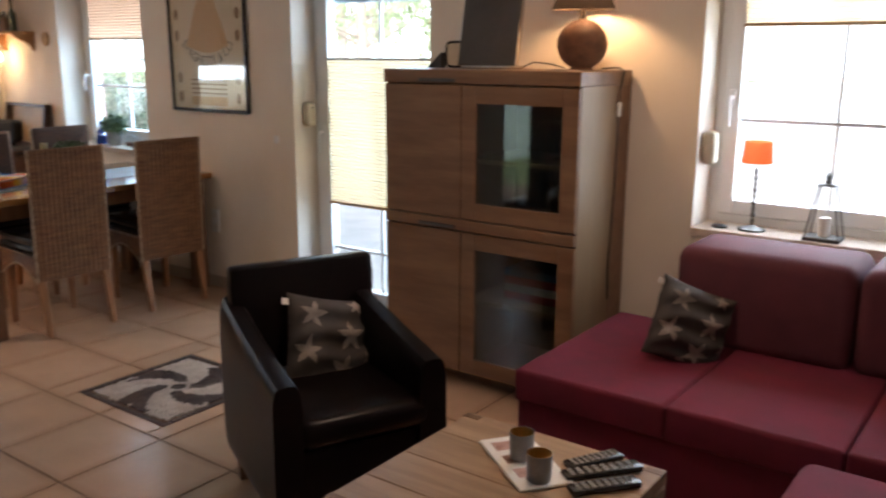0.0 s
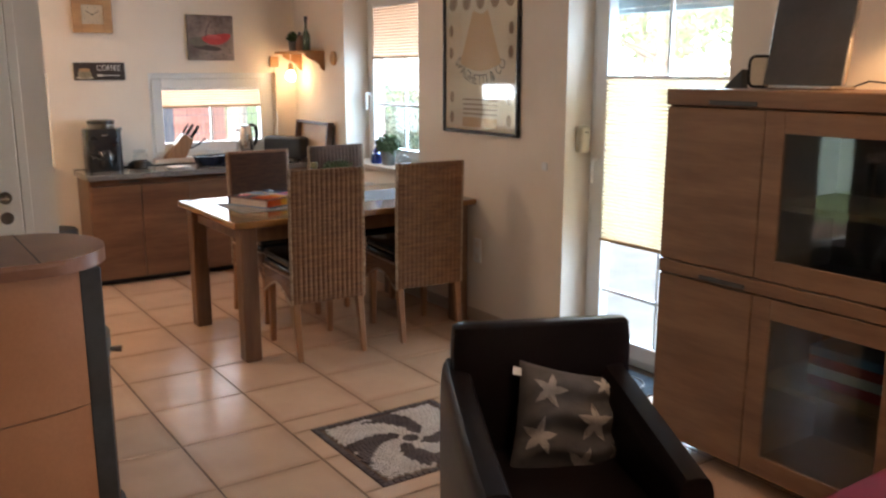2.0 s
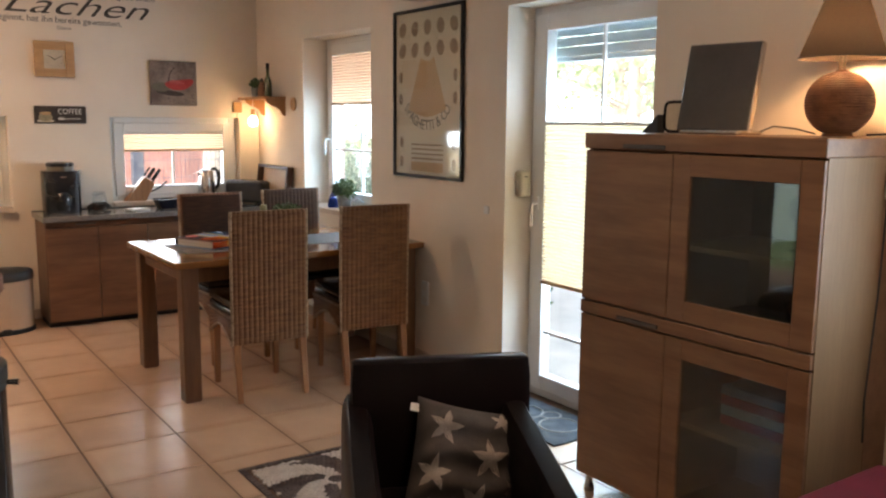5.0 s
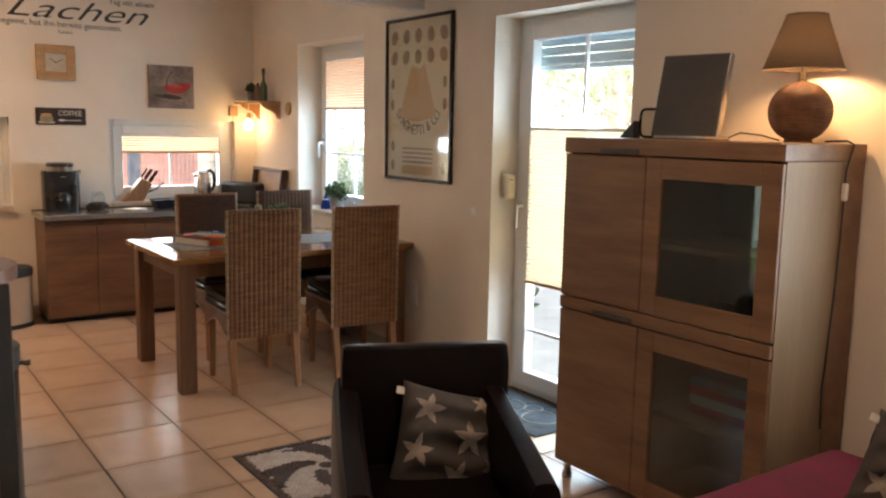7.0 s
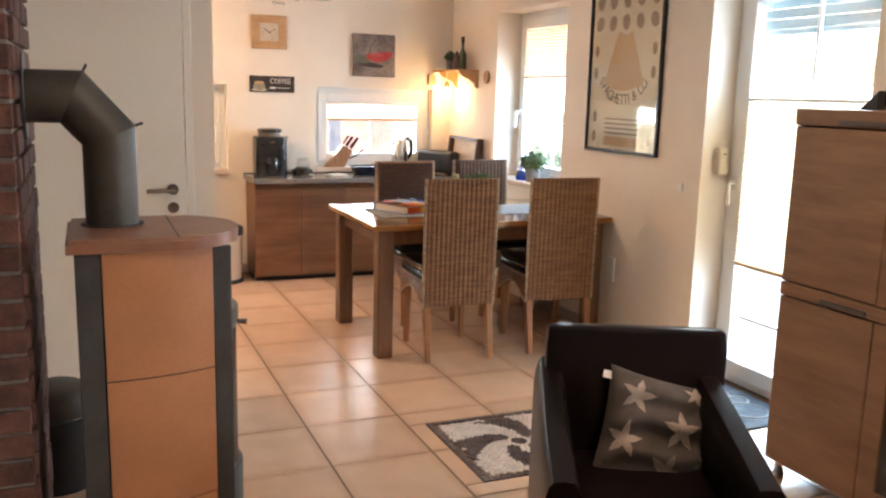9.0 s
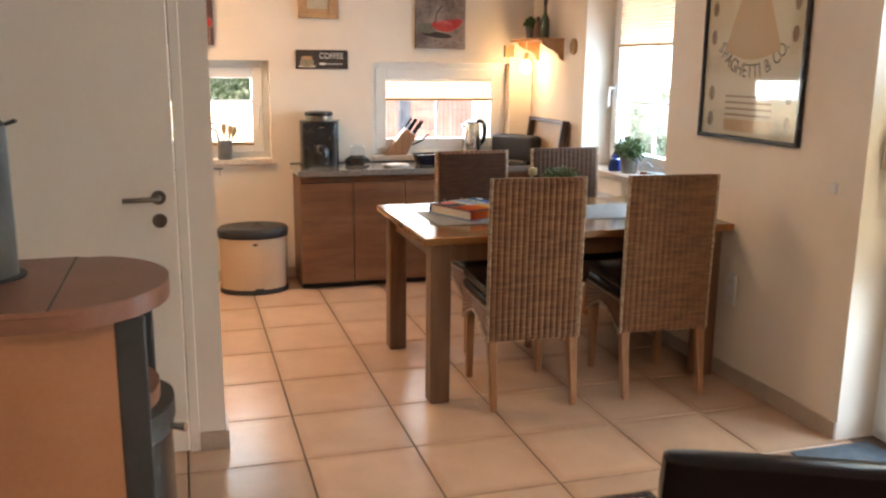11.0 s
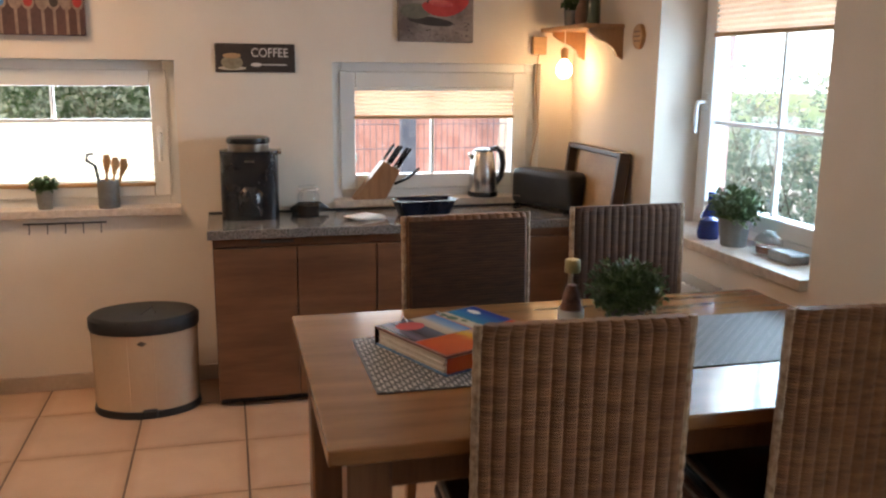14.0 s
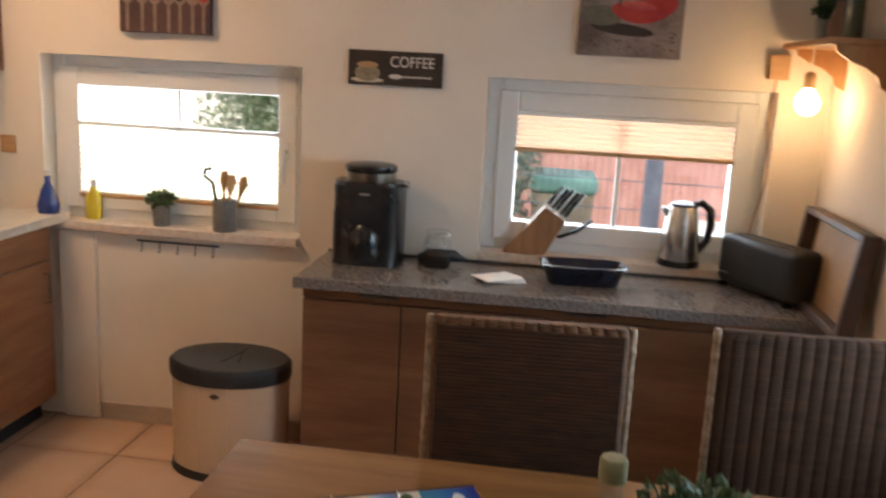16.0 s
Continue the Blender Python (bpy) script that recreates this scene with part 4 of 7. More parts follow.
def cushion(m, size, label, stars, tag):
    """A soft square cushion with printed stars raised a hair above the cloth. It stands in xz."""
    c = thing("cushion", m, label, "cushion")
    bm = bmesh.new()
    n = 36
    h = size / 2

    def puff(u, v):
        return 0.062 * max(0, (1 - abs(u) ** 2.4) * (1 - abs(v) ** 2.4)) ** 0.55

    def place(u, v, s, lift=0.0):
        pull = 1 - 0.07 * (1 - abs(u) ** 2) * abs(v) ** 3
        pull2 = 1 - 0.07 * (1 - abs(v) ** 2) * abs(u) ** 3
        wr = 0.005 * math.sin(7 * u + 3 * v) * (1 - abs(v)) + 0.016 * math.sin(11 * v - 2.4 * u + 0.9 * math.sin(4 * u)) * (1 - v * v) * (1 - 0.6 * abs(u) ** 3)
        return Vector((u * h * pull2, s * (puff(u, v) + lift) + wr * s, h + v * h * pull))

    for s in (1, -1):
        g = [[bm.verts.new(place(-1 + 2 * i / n, -1 + 2 * j / n, s)) for i in range(n + 1)] for j in range(n + 1)]
        for j in range(n):
            for i in range(n):
                bm.faces.new((g[j][i], g[j][i + 1], g[j + 1][i + 1], g[j + 1][i]))
    bmesh.ops.remove_doubles(bm, verts=bm.verts, dist=0.0015)
    part("cover", bm, CUSHION, c, smooth=True)
    for (u, v, r, turn) in stars:
        bm = bmesh.new()
        rings = []
        for step in (0.0, 0.25, 0.5, 0.75, 1.0):
            ring = []
            for k in range(20 if step else 1):
                t = turn + 2 * math.pi * k / 20
                q = k % 4
                rad = step * r * (1.0 if q == 0 else 0.60 if q in (1, 3) else 0.36)
                uu, vv = u + rad * math.cos(t), v + rad * math.sin(t)
                ring.append(bm.verts.new(place(max(-0.97, min(0.97, uu)), max(-0.97, min(0.97, vv)), -1, 0.005)))
            rings.append(ring)
        for k in range(20):
            bm.faces.new((rings[0][0], rings[1][k], rings[1][(k + 1) % 20]))
            for a, b in zip(rings[1:], rings[2:]):
                bm.faces.new((a[k], b[k], b[(k + 1) % 20], a[(k + 1) % 20]))
        part("printed_star", bm, STAR, c)
    part("tag", boxm(-h - 0.018, -h + 0.012, -0.004, -0.002, 2 * h * 0.86, 2 * h * 0.93, bevel=0.0005), PAPER, c, "small white sewn-in tag")
    return c


STARS = [(-0.5, 0.52, 0.33, 1.4), (0.32, 0.08, 0.36, 1.7), (-0.62, -0.28, 0.33, 1.5), (0.18, -0.66, 0.33, 1.3), (0.5, 0.78, 0.22, 1.5), (0.85, -0.35, 0.2, 1.2), (-0.1, -0.95, 0.15, 1.5)]
cushion(AC @ pose(0.015, 0.09, 0.365, -27, 0, 6) @ pose(0, 0, 0, 0, 15, 0), 0.335, "grey-brown cushion printed with pale stars, in the armchair", STARS, "a")

# ---- sofa ----
sofa = thing("corner_sofa", (0, 0, 0), "wine-red upholstered corner sofa", "sofa")


def pillow_block(x0, x1, y0, y1, z0, z1, r, seg=4):
    return boxm(x0, x1, y0, y1, z0, z1, bevel=r, seg=seg)


part("base", pillow_block(-1.045, 1.45, 2.10, 3.10, 0.05, 0.335, 0.02), RED_CLOTH, sofa, smooth=True)
for a, b in ((-1.05, -0.50), (-0.498, 0.03), (0.032, 0.75), (0.752, 1.45)):
    part("seat_cushion", pillow_block(a, b, 2.085, 2.95, 0.325, 0.445, 0.016), RED_CLOTH, sofa, smooth=True)
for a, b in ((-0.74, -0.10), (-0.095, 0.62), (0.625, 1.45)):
    part("back_cushion", pillow_block(a, b, 2.74, 3.10, 0.43, 0.815, 0.055), RED_CLOTH_HAZED, sofa, smooth=True)
for x in (-0.98, 1.35):
    for y in (2.16, 3.0):
        part("foot", boxm(x - 0.025, x + 0.025, y - 0.025, y + 0.025, 0, 0.052), BLACK_MATT, sofa)
ott = thing("footstool", (0.33, 1.55, 0.0), "wine-red upholstered footstool beside the sofa", "footstool")
part("base", pillow_block(-0.37, 0.37, -0.39, 0.39, 0.05, 0.34, 0.02), RED_CLOTH, ott, smooth=True)
part("cushion", pillow_block(-0.38, 0.38, -0.40, 0.40, 0.335, 0.465, 0.04), RED_CLOTH, ott, smooth=True)
for x in (-0.3, 0.3):
    for y in (-0.3, 0.3):
        part("foot", boxm(x - 0.025, x + 0.025, y - 0.025, y + 0.025, 0, 0.052), BLACK_MATT, ott)
cushion(pose(-0.615, 2.50, 0.43, -20, 22, 40), 0.30, "grey-brown cushion printed with pale stars, on the sofa", STARS, "b")

# ---- coffee table ----
ct = thing("coffee_table", (-0.64, 1.355, 0.0), "pale acacia coffee table with butterfly joints", "coffee table")
for i in range(4):
    y0 = -0.325 + i * 0.1625
    part("plank", boxm(-0.315, 0.315, y0 + 0.0006, y0 + 0.1619, 0.41, 0.45, bevel=0.0025), COFFEE_WOOD, ct)
for sx in (-1, 1):
    for sy in (-1, 1):
        part("leg", boxm(sx * 0.275 - 0.04, sx * 0.275 + 0.04, sy * 0.285 - 0.04, sy * 0.285 + 0.04, 0, 0.409, bevel=0.004), COFFEE_WOOD, ct)
        part("corner_joint", boxm(sx * 0.29 - 0.026, sx * 0.29 + 0.026, sy * 0.30 - 0.012, sy * 0.30 + 0.012, 0.44, 0.4515), TABLE_LEG, ct)
part("shelf", boxm(-0.235, 0.235, -0.245, 0.245, 0.12, 0.14, bevel=0.003), COFFEE_WOOD, ct)

# ---- stove ----
st = thing("stove", (-2.385, 0.42, 0.0), "terracotta ceramic wood stove with grey steel frame", "stove")


def dshape(hx, y0, y1, r, n=14):
    """A plan with a straight back and a rounded front."""
    out = [(-hx, y0), (hx, y0), (hx, y1 - r)]
    for i in range(1, n):
        t = math.pi * i / n
        out.append((hx * math.cos(t), y1 - r + r * math.sin(t)))
    return out + [(-hx, y1 - r)]


part("top_plate", prism(dshape(0.225, -0.215, 0.275, 0.20, 20), 1.018, 1.056, 0.012, 3), STOVE_TOP, st, "brown glazed ceramic top", True)
part("top_seam", boxm(-0.222, 0.222, 0.078, 0.082, 1.0555, 1.0568), BLACK_MATT, st)
part("core", prism(dshape(0.185, -0.18, 0.205, 0.17), 0.03, 1.018), STEEL_GREY, st)
for z0, z1 in ((0.06, 0.25), (0.254, 0.645), (0.649, 1.014)):
    for s in (-1, 1):
        o = [(s * 0.186, -0.125), (s * 0.212, -0.125)] + [(s * (0.212 - 0.055 * (k / 8) ** 2.2), -0.125 + 0.305 * k / 8) for k in range(1, 9)] + [(s * 0.135, 0.17), (s * 0.186, 0.05)]
        part("ceramic_panel", prism(o, z0, z1), TERRACOTTA, st, smooth=True)
for s in (-1, 1):
    part("steel_strip", boxm(s * 0.197 - 0.012, s * 0.197 + 0.012, -0.195, -0.127, 0.03, 1.016, bevel=0.003), STEEL_GREY, st)
    part("steel_strip", boxm(s * 0.150 - 0.010, s * 0.150 + 0.010, 0.178, 0.232, 0.03, 1.016, bevel=0.003), STEEL_GREY, st)
part("firebox_door", prism([(0.14 * math.cos(math.pi * k / 12), 0.17 + 0.095 * math.sin(math.pi * k / 12)) for k in range(13)], 0.30, 0.74), BLACK_PLASTIC, st, "black glass fire door", True)
def bow(hx, y0, d, n=16):
    """A shallow bowed plan for the front pieces."""
    return [(hx * math.cos(math.pi * k / n), y0 + d * math.sin(math.pi * k / n)) for k in range(n + 1)]


part("warming_shelf", prism(bow(0.150, 0.13, 0.115), 0.805, 0.836, 0.006, 2), STOVE_TOP, st, "brown glazed ceramic shelf in the warming niche", True)
part("niche_back", boxm(-0.135, 0.135, 0.150, 0.165, 0.836, 1.016), STEEL_GREY, st)
part("niche_vent", boxm(-0.05, 0.05, 0.164, 0.168, 0.93, 0.985, bevel=0.003), BLACK_MATT, st)
part("front_band", prism(bow(0.158, 0.14, 0.132), 0.762, 0.804, 0.004, 2), PIPE, st, "dark enamelled band over the fire door", True)
part("front_band", prism(bow(0.158, 0.14, 0.128), 0.742, 0.761), STEEL_GREY, st, smooth=True)
part("door_ledge", prism([(0.155 * math.cos(math.pi * k / 12), 0.16 + 0.12 * math.sin(math.pi * k / 12)) for k in range(13)], 0.03, 0.29), STEEL_GREY, st, smooth=True)
part("door_knob", tube([(0.04, 0.258, 0.752), (0.055, 0.292, 0.752)], [0.006, 0.010], 12), CHROME, st, smooth=True)
part("plinth", prism(dshape(0.19, -0.18, 0.22, 0.17), 0.0, 0.032), BLACK_MATT, st)
fl = thing("flue_pipe", (-2.45, 0.335, 1.056), "dark grey steel flue pipe with an elbow into the brickwork", "flue")
FP = [Vector(q) for q in ((0, 0, 0), (0, 0, 0.268), (0, -0.098, 0.379), (0, -0.232, 0.379))]
FD = [(b - a).normalized() for a, b in zip(FP, FP[1:])]
for k, nm in enumerate(("pipe", "elbow", "pipe")):
    # lengths of pipe cut to mitres
    ends = [(FP[k], FD[k] if k == 0 else (FD[k - 1] + FD[k]).normalized()), (FP[k + 1], FD[k] if k == 2 else (FD[k] + FD[k + 1]).normalized())]
    bm, rings = bmesh.new(), []
    up = FD[k].cross(Vector((1, 0, 0)))
    for at, cut in ends:
        ring = []
        for j in range(40):
            o = 0.076 * (math.cos(math.pi * j / 20) * Vector((1, 0, 0)) + math.sin(math.pi * j / 20) * up)
            ring.append(bm.verts.new(at + o - FD[k] * (o.dot(cut) / FD[k].dot(cut))))
        rings.append(ring)
    for j in range(40):
        bm.faces.new((rings[0][j], rings[0][(j + 1) % 40], rings[1][(j + 1) % 40], rings[1][j]))
    part(nm, bm, PIPE, fl, smooth=True)
# Thin black ring paints the shaded recess round the pipe's foot.
part("collar", lathe([(0.077, 0.001), (0.090, 0.001), (0.090, 0.004), (0.077, 0.006)], 36), BLACK_MATT, fl, smooth=True)
part("wall_rosette", tube([(0, -0.218, 0.379), (0, -0.225, 0.379)], 0.125, 36), STEEL_GREY, fl)
for a, d in (((0, 0.070, 0.296), (0, 0.94, 0.35)), ((0, -0.066, 0.448), (0, 0.41, 0.91))):
    a, d = Vector(a), Vector(d)
    bm = tube([a, a + d * 0.022], 0.004, 8)
    e = a + d * 0.024
    tube([e - Vector((0.012, 0, 0)), e + Vector((0.012, 0, 0))], 0.0045, 8, bm)
    part("wing_screw", bm, BLACK_MATT, fl)

# ---- outdoors ----
solid("ground", boxm(-300, 300, -300, 300, -0.5, -0.28), GRASS, "green lawn reaching to the horizon", "lawn", "structure")
HAZE = glow("hazy_sky", (0.72, 0.89, 1.0), 0.66)
solid("backdrop", boxm(-70.5, -70, -40, 62, -0.28, 60), HAZE, "pale hazy sky beyond the garden", "sky", "structure")
solid("backdrop", boxm(-70, 90, 62, 62.5, -0.28, 60), HAZE, "pale hazy sky beyond the garden", "sky", "structure")
solid("pavement", boxm(-14.0, 60.0, 3.6, 61.9, -0.30, -0.03), PAVING, "pale paved terrace outside the balcony door", "terrace", "structure")

# ---- pictures, clock and lettering ----
KW = pose(KX, 0, 0) @ Matrix(((0, 0, 1, 0), (1, 0, 0, 0), (0, 1, 0, 0), (0, 0, 0, 1)))  # x: along the wall, y: up, z: off the wall
GW = pose(0, GY, 0, 90, 0, 0)  # x along the garden wall, y up, z into the room


def flat(name, parent, x0, x1, y0, y1, z0, z1, material, label="", bevel=0.0):
    return part(name, boxm(x0, x1, y0, y1, z0, z1, bevel=bevel), material, parent, label)


def blob(points, z0, z1):
    return prism(points, z0, z1)


def oval(cx, cy, a, b, n=20, turn=0.0, bend=0.0):
    out = []
    for k in range(n):
        t = 2 * math.pi * k / n
        x, y = a * math.cos(t), b * math.sin(t)
        y += bend * x * x
        out.append((cx + x * math.cos(turn) - y * math.sin(turn), cy + x * math.sin(turn) + y * math.cos(turn)))
    return out


letters = thing("wall_lettering", KW, "dark brown lettering of a saying on the wall", "lettering")


def saying(text, size, x, y, shear=0.0, width=1.0, thin=0.0):
    """One line of the saying, word by word."""
    for w in text.split(" "):
        ob = words("word", w, size, pose(x, y, 0.001), INK, letters, shear, 0.001, width=width, thin=thin)
        x = max(v.co.x for v in ob.data.vertices) + 0.27 * size * width


saying("Wer den", 0.058, 1.72, 2.39)
saying("Tag mit einem", 0.060, 2.04, 2.375)
saying("Lachen", 0.20, 1.30, 2.235, 0.45, 1.78, -0.001)
saying("beginnt, hat ihn bereits gewonnen.", 0.062, 1.255, 2.175, width=1.03)
saying("Cicero", 0.036, 1.67, 2.128)

clock = thing("wall_clock", KW, "square light wooden wall clock with cream dial", "clock")
bm = bmesh.new()
for a in [(1.506, 1.566, 1.783, 2.038), (1.715, 1.775, 1.783, 2.038), (1.566, 1.715, 1.978, 2.038), (1.566, 1.715, 1.783, 1.843)]:
    box(bm, a[0], a[1], a[2], a[3], 0, 0.032, bevel=0.002)
part("frame", bm, CLOCK_WOOD, clock)
flat("dial", clock, 1.566, 1.715, 1.843, 1.978, 0, 0.018, CREAM)
for ang, ln, wd in ((148, 0.05, 0.005), (28, 0.058, 0.004)):
    h = part("clock_hand", boxm(-0.008, ln, -wd / 2, wd / 2, 0.019, 0.022), BLACK_MATT, clock)
    h.matrix_basis = pose(1.6405, 1.91, 0, 0, 0, ang)
for k in range(12):
    h = part("hour_mark", boxm(0.052, 0.058, -0.0012, 0.0012, 0.018, 0.0195), INK, clock)
    h.matrix_basis = pose(1.6405, 1.91, 0, 0, 0, 30 * k)

sign = thing("coffee_sign", KW, "dark wooden sign lettered COFFEE with cup and spoon", "sign")
flat("board", sign, 1.484, 1.839, 1.449, 1.575, 0, 0.014, DARK_PRINT, bevel=0.003)
words("lettering", "COFFEE", 0.056, pose(1.642, 1.518, 0.015), PAPER, sign, 0, 0.001, width=0.86)
part("cup", blob(oval(1.558, 1.492, 0.048, 0.030), 0.0145, 0.017), mat("olive_cup_print", (0.24, 0.20, 0.12), (0.36, 0.31, 0.20), 30, 0.6, 0), sign)
part("saucer", blob(oval(1.558, 1.467, 0.062, 0.009), 0.0145, 0.0165), CREAM, sign)
part("cup_rim", blob(oval(1.558, 1.522, 0.04, 0.012), 0.0145, 0.018), CLOCK_WOOD, sign)
part("spoon", blob(oval(1.665, 1.483, 0.024, 0.009), 0.0145, 0.0165), PAPER, sign)
part("spoon", boxm(1.68, 1.80, 1.4805, 1.4855, 0.0145, 0.0165), PAPER, sign)

chili = thing("chili_picture", KW, "canvas picture of red chilies on grey", "picture")
flat("canvas", chili, 2.318, 2.680, 1.596, 1.935, 0, 0.03, GREY_PRINT, bevel=0.003)
part("print_pepper", blob(oval(2.545, 1.752, 0.115, 0.040, bend=1.6, turn=0.12), 0.0305, 0.0315), RED_PAINT, chili)
part("print_pepper", blob(oval(2.52, 1.772, 0.060, 0.016, turn=-0.1), 0.0305, 0.0318), mat("red_print_light", (0.45, 0.05, 0.05), (0.62, 0.16, 0.13), 20, 0.6, 0), chili)
part("print_bowl", blob(oval(2.40, 1.735, 0.075, 0.035), 0.0302, 0.0312), mat("print_olive", (0.10, 0.09, 0.06), (0.18, 0.16, 0.11), 14, 0.6, 0), chili)
part("print_stem", tube([(2.455, 1.77, 0.031), (2.47, 1.84, 0.031), (2.505, 1.885, 0.031)], 0.004, 6), DARK_PRINT, chili)
part("print_shadow", blob(oval(2.47, 1.69, 0.11, 0.02, turn=-0.1), 0.0302, 0.0308), DARK_PRINT, chili)
rng = random.Random(5)
bm = bmesh.new()
for _ in range(26):
    prism(oval(rng.uniform(2.36, 2.66), rng.uniform(1.61, 1.69), rng.uniform(0.003, 0.007), 0.003, 6), 0.0302, 0.0312, bm=bm)
tagged(part("print_seeds", bm, DARK_PRINT, chili), kind="stuff")

uten = thing("spoon_picture", KW, "canvas picture of kitchen spoons on dark brown", "picture")
flat("canvas", uten, 0.592, 0.954, 1.597, 1.955, 0, 0.03, mat("brown_print", (0.05, 0.022, 0.018), (0.11, 0.05, 0.045), 8, 0.6, 0), bevel=0.003)
TAUPE = mat("taupe_print", (0.22, 0.15, 0.115), (0.32, 0.23, 0.18), 30, 0.6, 0)
for x, col, r in ((0.625, BLUE_PRINT, 0.016), (0.685, TAUPE, 0.0), (0.735, RED_PAINT, 0.024), (0.79, TAUPE, 0.0), (0.835, DARK_PRINT, 0.024), (0.885, TAUPE, 0.0), (0.928, RED_PAINT, 0.02)):
    part("print_spoon", boxm(x - 0.006, x + 0.006, 1.60, 1.71, 0.0303, 0.0315), TAUPE, uten)
    part("print_spoon", blob(oval(x, 1.735, 0.026, 0.034), 0.0303, 0.0318), TAUPE, uten)
    if r:
        part("print_spoon", blob(oval(x, 1.738, 0.018, 0.025), 0.0303, 0.0325), col, uten)

post = thing("spaghetti_poster", GW, "framed pasta poster behind glass lettered SPAGHETTI and CO.", "poster")
px0, px1, pz0, pz1 = -4.375, -3.640, 1.150, 2.148
bm = bmesh.new()
for a in [(px0, px0 + 0.02, pz0, pz1), (px1 - 0.02, px1, pz0, pz1), (px0 + 0.02, px1 - 0.02, pz1 - 0.02, pz1), (px0 + 0.02, px1 - 0.02, pz0, pz0 + 0.02)]:
    box(bm, a[0], a[1], a[2], a[3], 0, 0.024, bevel=0.003)
part("frame", bm, BLACK_PLASTIC, post)
flat("print", post, px0 + 0.02, px1 - 0.02, pz0 + 0.02, pz1 - 0.02, 0, 0.010, POSTER)
cxp = (px0 + px1) / 2
for r in range(2):
    for c in range(5):
        part("print_pasta", blob(oval(px0 + 0.095 + c * 0.136, pz1 - 0.115 - r * 0.125, 0.038, 0.046, 12, turn=0.3 * (c - 2)), 0.0102, 0.0108), PASTA, post)
for x, z in ((-4.30, 1.62), (-3.72, 1.62), (-4.30, 1.75), (-3.72, 1.75), (-4.29, 1.36), (-4.29, 1.24), (-3.73, 1.36), (-3.73, 1.24)):
    part("print_pasta", blob(oval(x, z, 0.022, 0.036, 10), 0.0102, 0.0108), PASTA, post)
part("print_spaghetti", blob([(cxp - 0.07, 1.86), (cxp - 0.20, 1.56)] + [(cxp - 0.20 + 0.04 * k, 1.56 - 0.045 * math.sin(math.pi * k / 10)) for k in range(1, 10)] + [(cxp + 0.20, 1.56), (cxp + 0.07, 1.86), (cxp + 0.02, 1.835), (cxp - 0.03, 1.845)], 0.0102, 0.0109), PASTA_GOLD, post)
arc = "SPAGHETTI & CO."
wide = {"A": 1.05, "G": 1.1, "H": 1.05, "I": 0.55, " ": 0.45, "&": 1.15, "C": 1.05, "O": 1.15, ".": 0.4}
span, run = sum(wide.get(q, 0.92) for q in arc), 0.0
for chx in arc:
    run += wide.get(chx, 0.92) / 2
    t = radians(-56 + 112 * run / span)
    run += wide.get(chx, 0.92) / 2
    if chx != " ":
        words("letter", chx, 0.088, pose(cxp + 0.31 * math.sin(t), 1.745 - 0.31 * math.cos(t), 0.0104, 0, 0, math.degrees(t)), INK, post, 0, 0.0004, "CENTER", 0.80)
for k in range(4):
    part("print_lines", boxm(cxp - 0.17, cxp + 0.17, 1.345 - 0.028 * k, 1.355 - 0.028 * k, 0.0102, 0.0107), PASTA, post)
part("print_box", boxm(cxp - 0.17, cxp + 0.17, 1.19, 1.245, 0.0102, 0.0107), PASTA_GOLD, post)
pg = part("glass", boxm(px0 + 0.018, px1 - 0.018, pz0 + 0.018, pz1 - 0.018, 0.014, 0.016), PANE, post)
pg.visible_shadow = False

disc = thing("wooden_plaque", GW, "small round carved wooden plaque on the wall", "plaque")
part("plate", prism(oval(-5.882, 1.61, 0.046, 0.052, 28), 0, 0.016, 0.004, 2), CLOCK_WOOD, disc, smooth=True)
for k in range(3):
    part("carved_line", boxm(-5.91, -5.854, 1.589 + 0.019 * k, 1.595 + 0.019 * k, 0.0155, 0.0172), TABLE_LEG, disc)
sw = thing("light_switch", GW, "small white wall switch", "switch")
flat("plate", sw, -3.44, -3.40, 0.99, 1.035, 0, 0.012, WHITE_PVC, bevel=0.003)
so = thing("wall_socket", GW, "white double wall socket", "socket")
flat("plate", so, -4.06, -3.985, 0.37, 0.52, 0, 0.012, WHITE_PVC, bevel=0.004)
for z in (0.408, 0.482):
    part("insert", tube([(-4.022, z, 0.011), (-4.022, z, 0.013)], 0.021, 20), PAPER, so)

# ---- corner shelf with lamp ----
sh = thing("wall_shelf", (-6.56, GY, 1.648), "pine wall shelf with shaped brackets in the corner", "shelf")
part("board", boxm(0.0, 0.53, -0.19, 0.0, 0, 0.020, bevel=0.004), SHELF_WOOD, sh)
for x in (0.09, 0.50):
    o = [(0, -0.13), (-0.028, -0.115), (-0.04, -0.085), (-0.075, -0.06), (-0.12, -0.045), (-0.16, -0.02), (-0.165, 0.0), (0, 0)]
    bm = prism([(b, a) for a, b in o], 0, 0.018)
    b = part("bracket", bm, SHELF_WOOD, sh)
    b.matrix_basis = Matrix(((0, 0, 1, x), (0, 1, 0, 0), (1, 0, 0, 0), (0, 0, 0, 1)))
jb = thing("junction_box", KW, "small wooden lamp mount on the wall", "lamp mount")
flat("box", jb, 2.985, 3.055, 1.545, 1.63, 0, 0.03, CLOCK_WOOD, bevel=0.003)
bl = thing("hanging_bulb", (-6.39, 3.08, 1.475), "glowing bare bulb hanging under the shelf", "bulb")
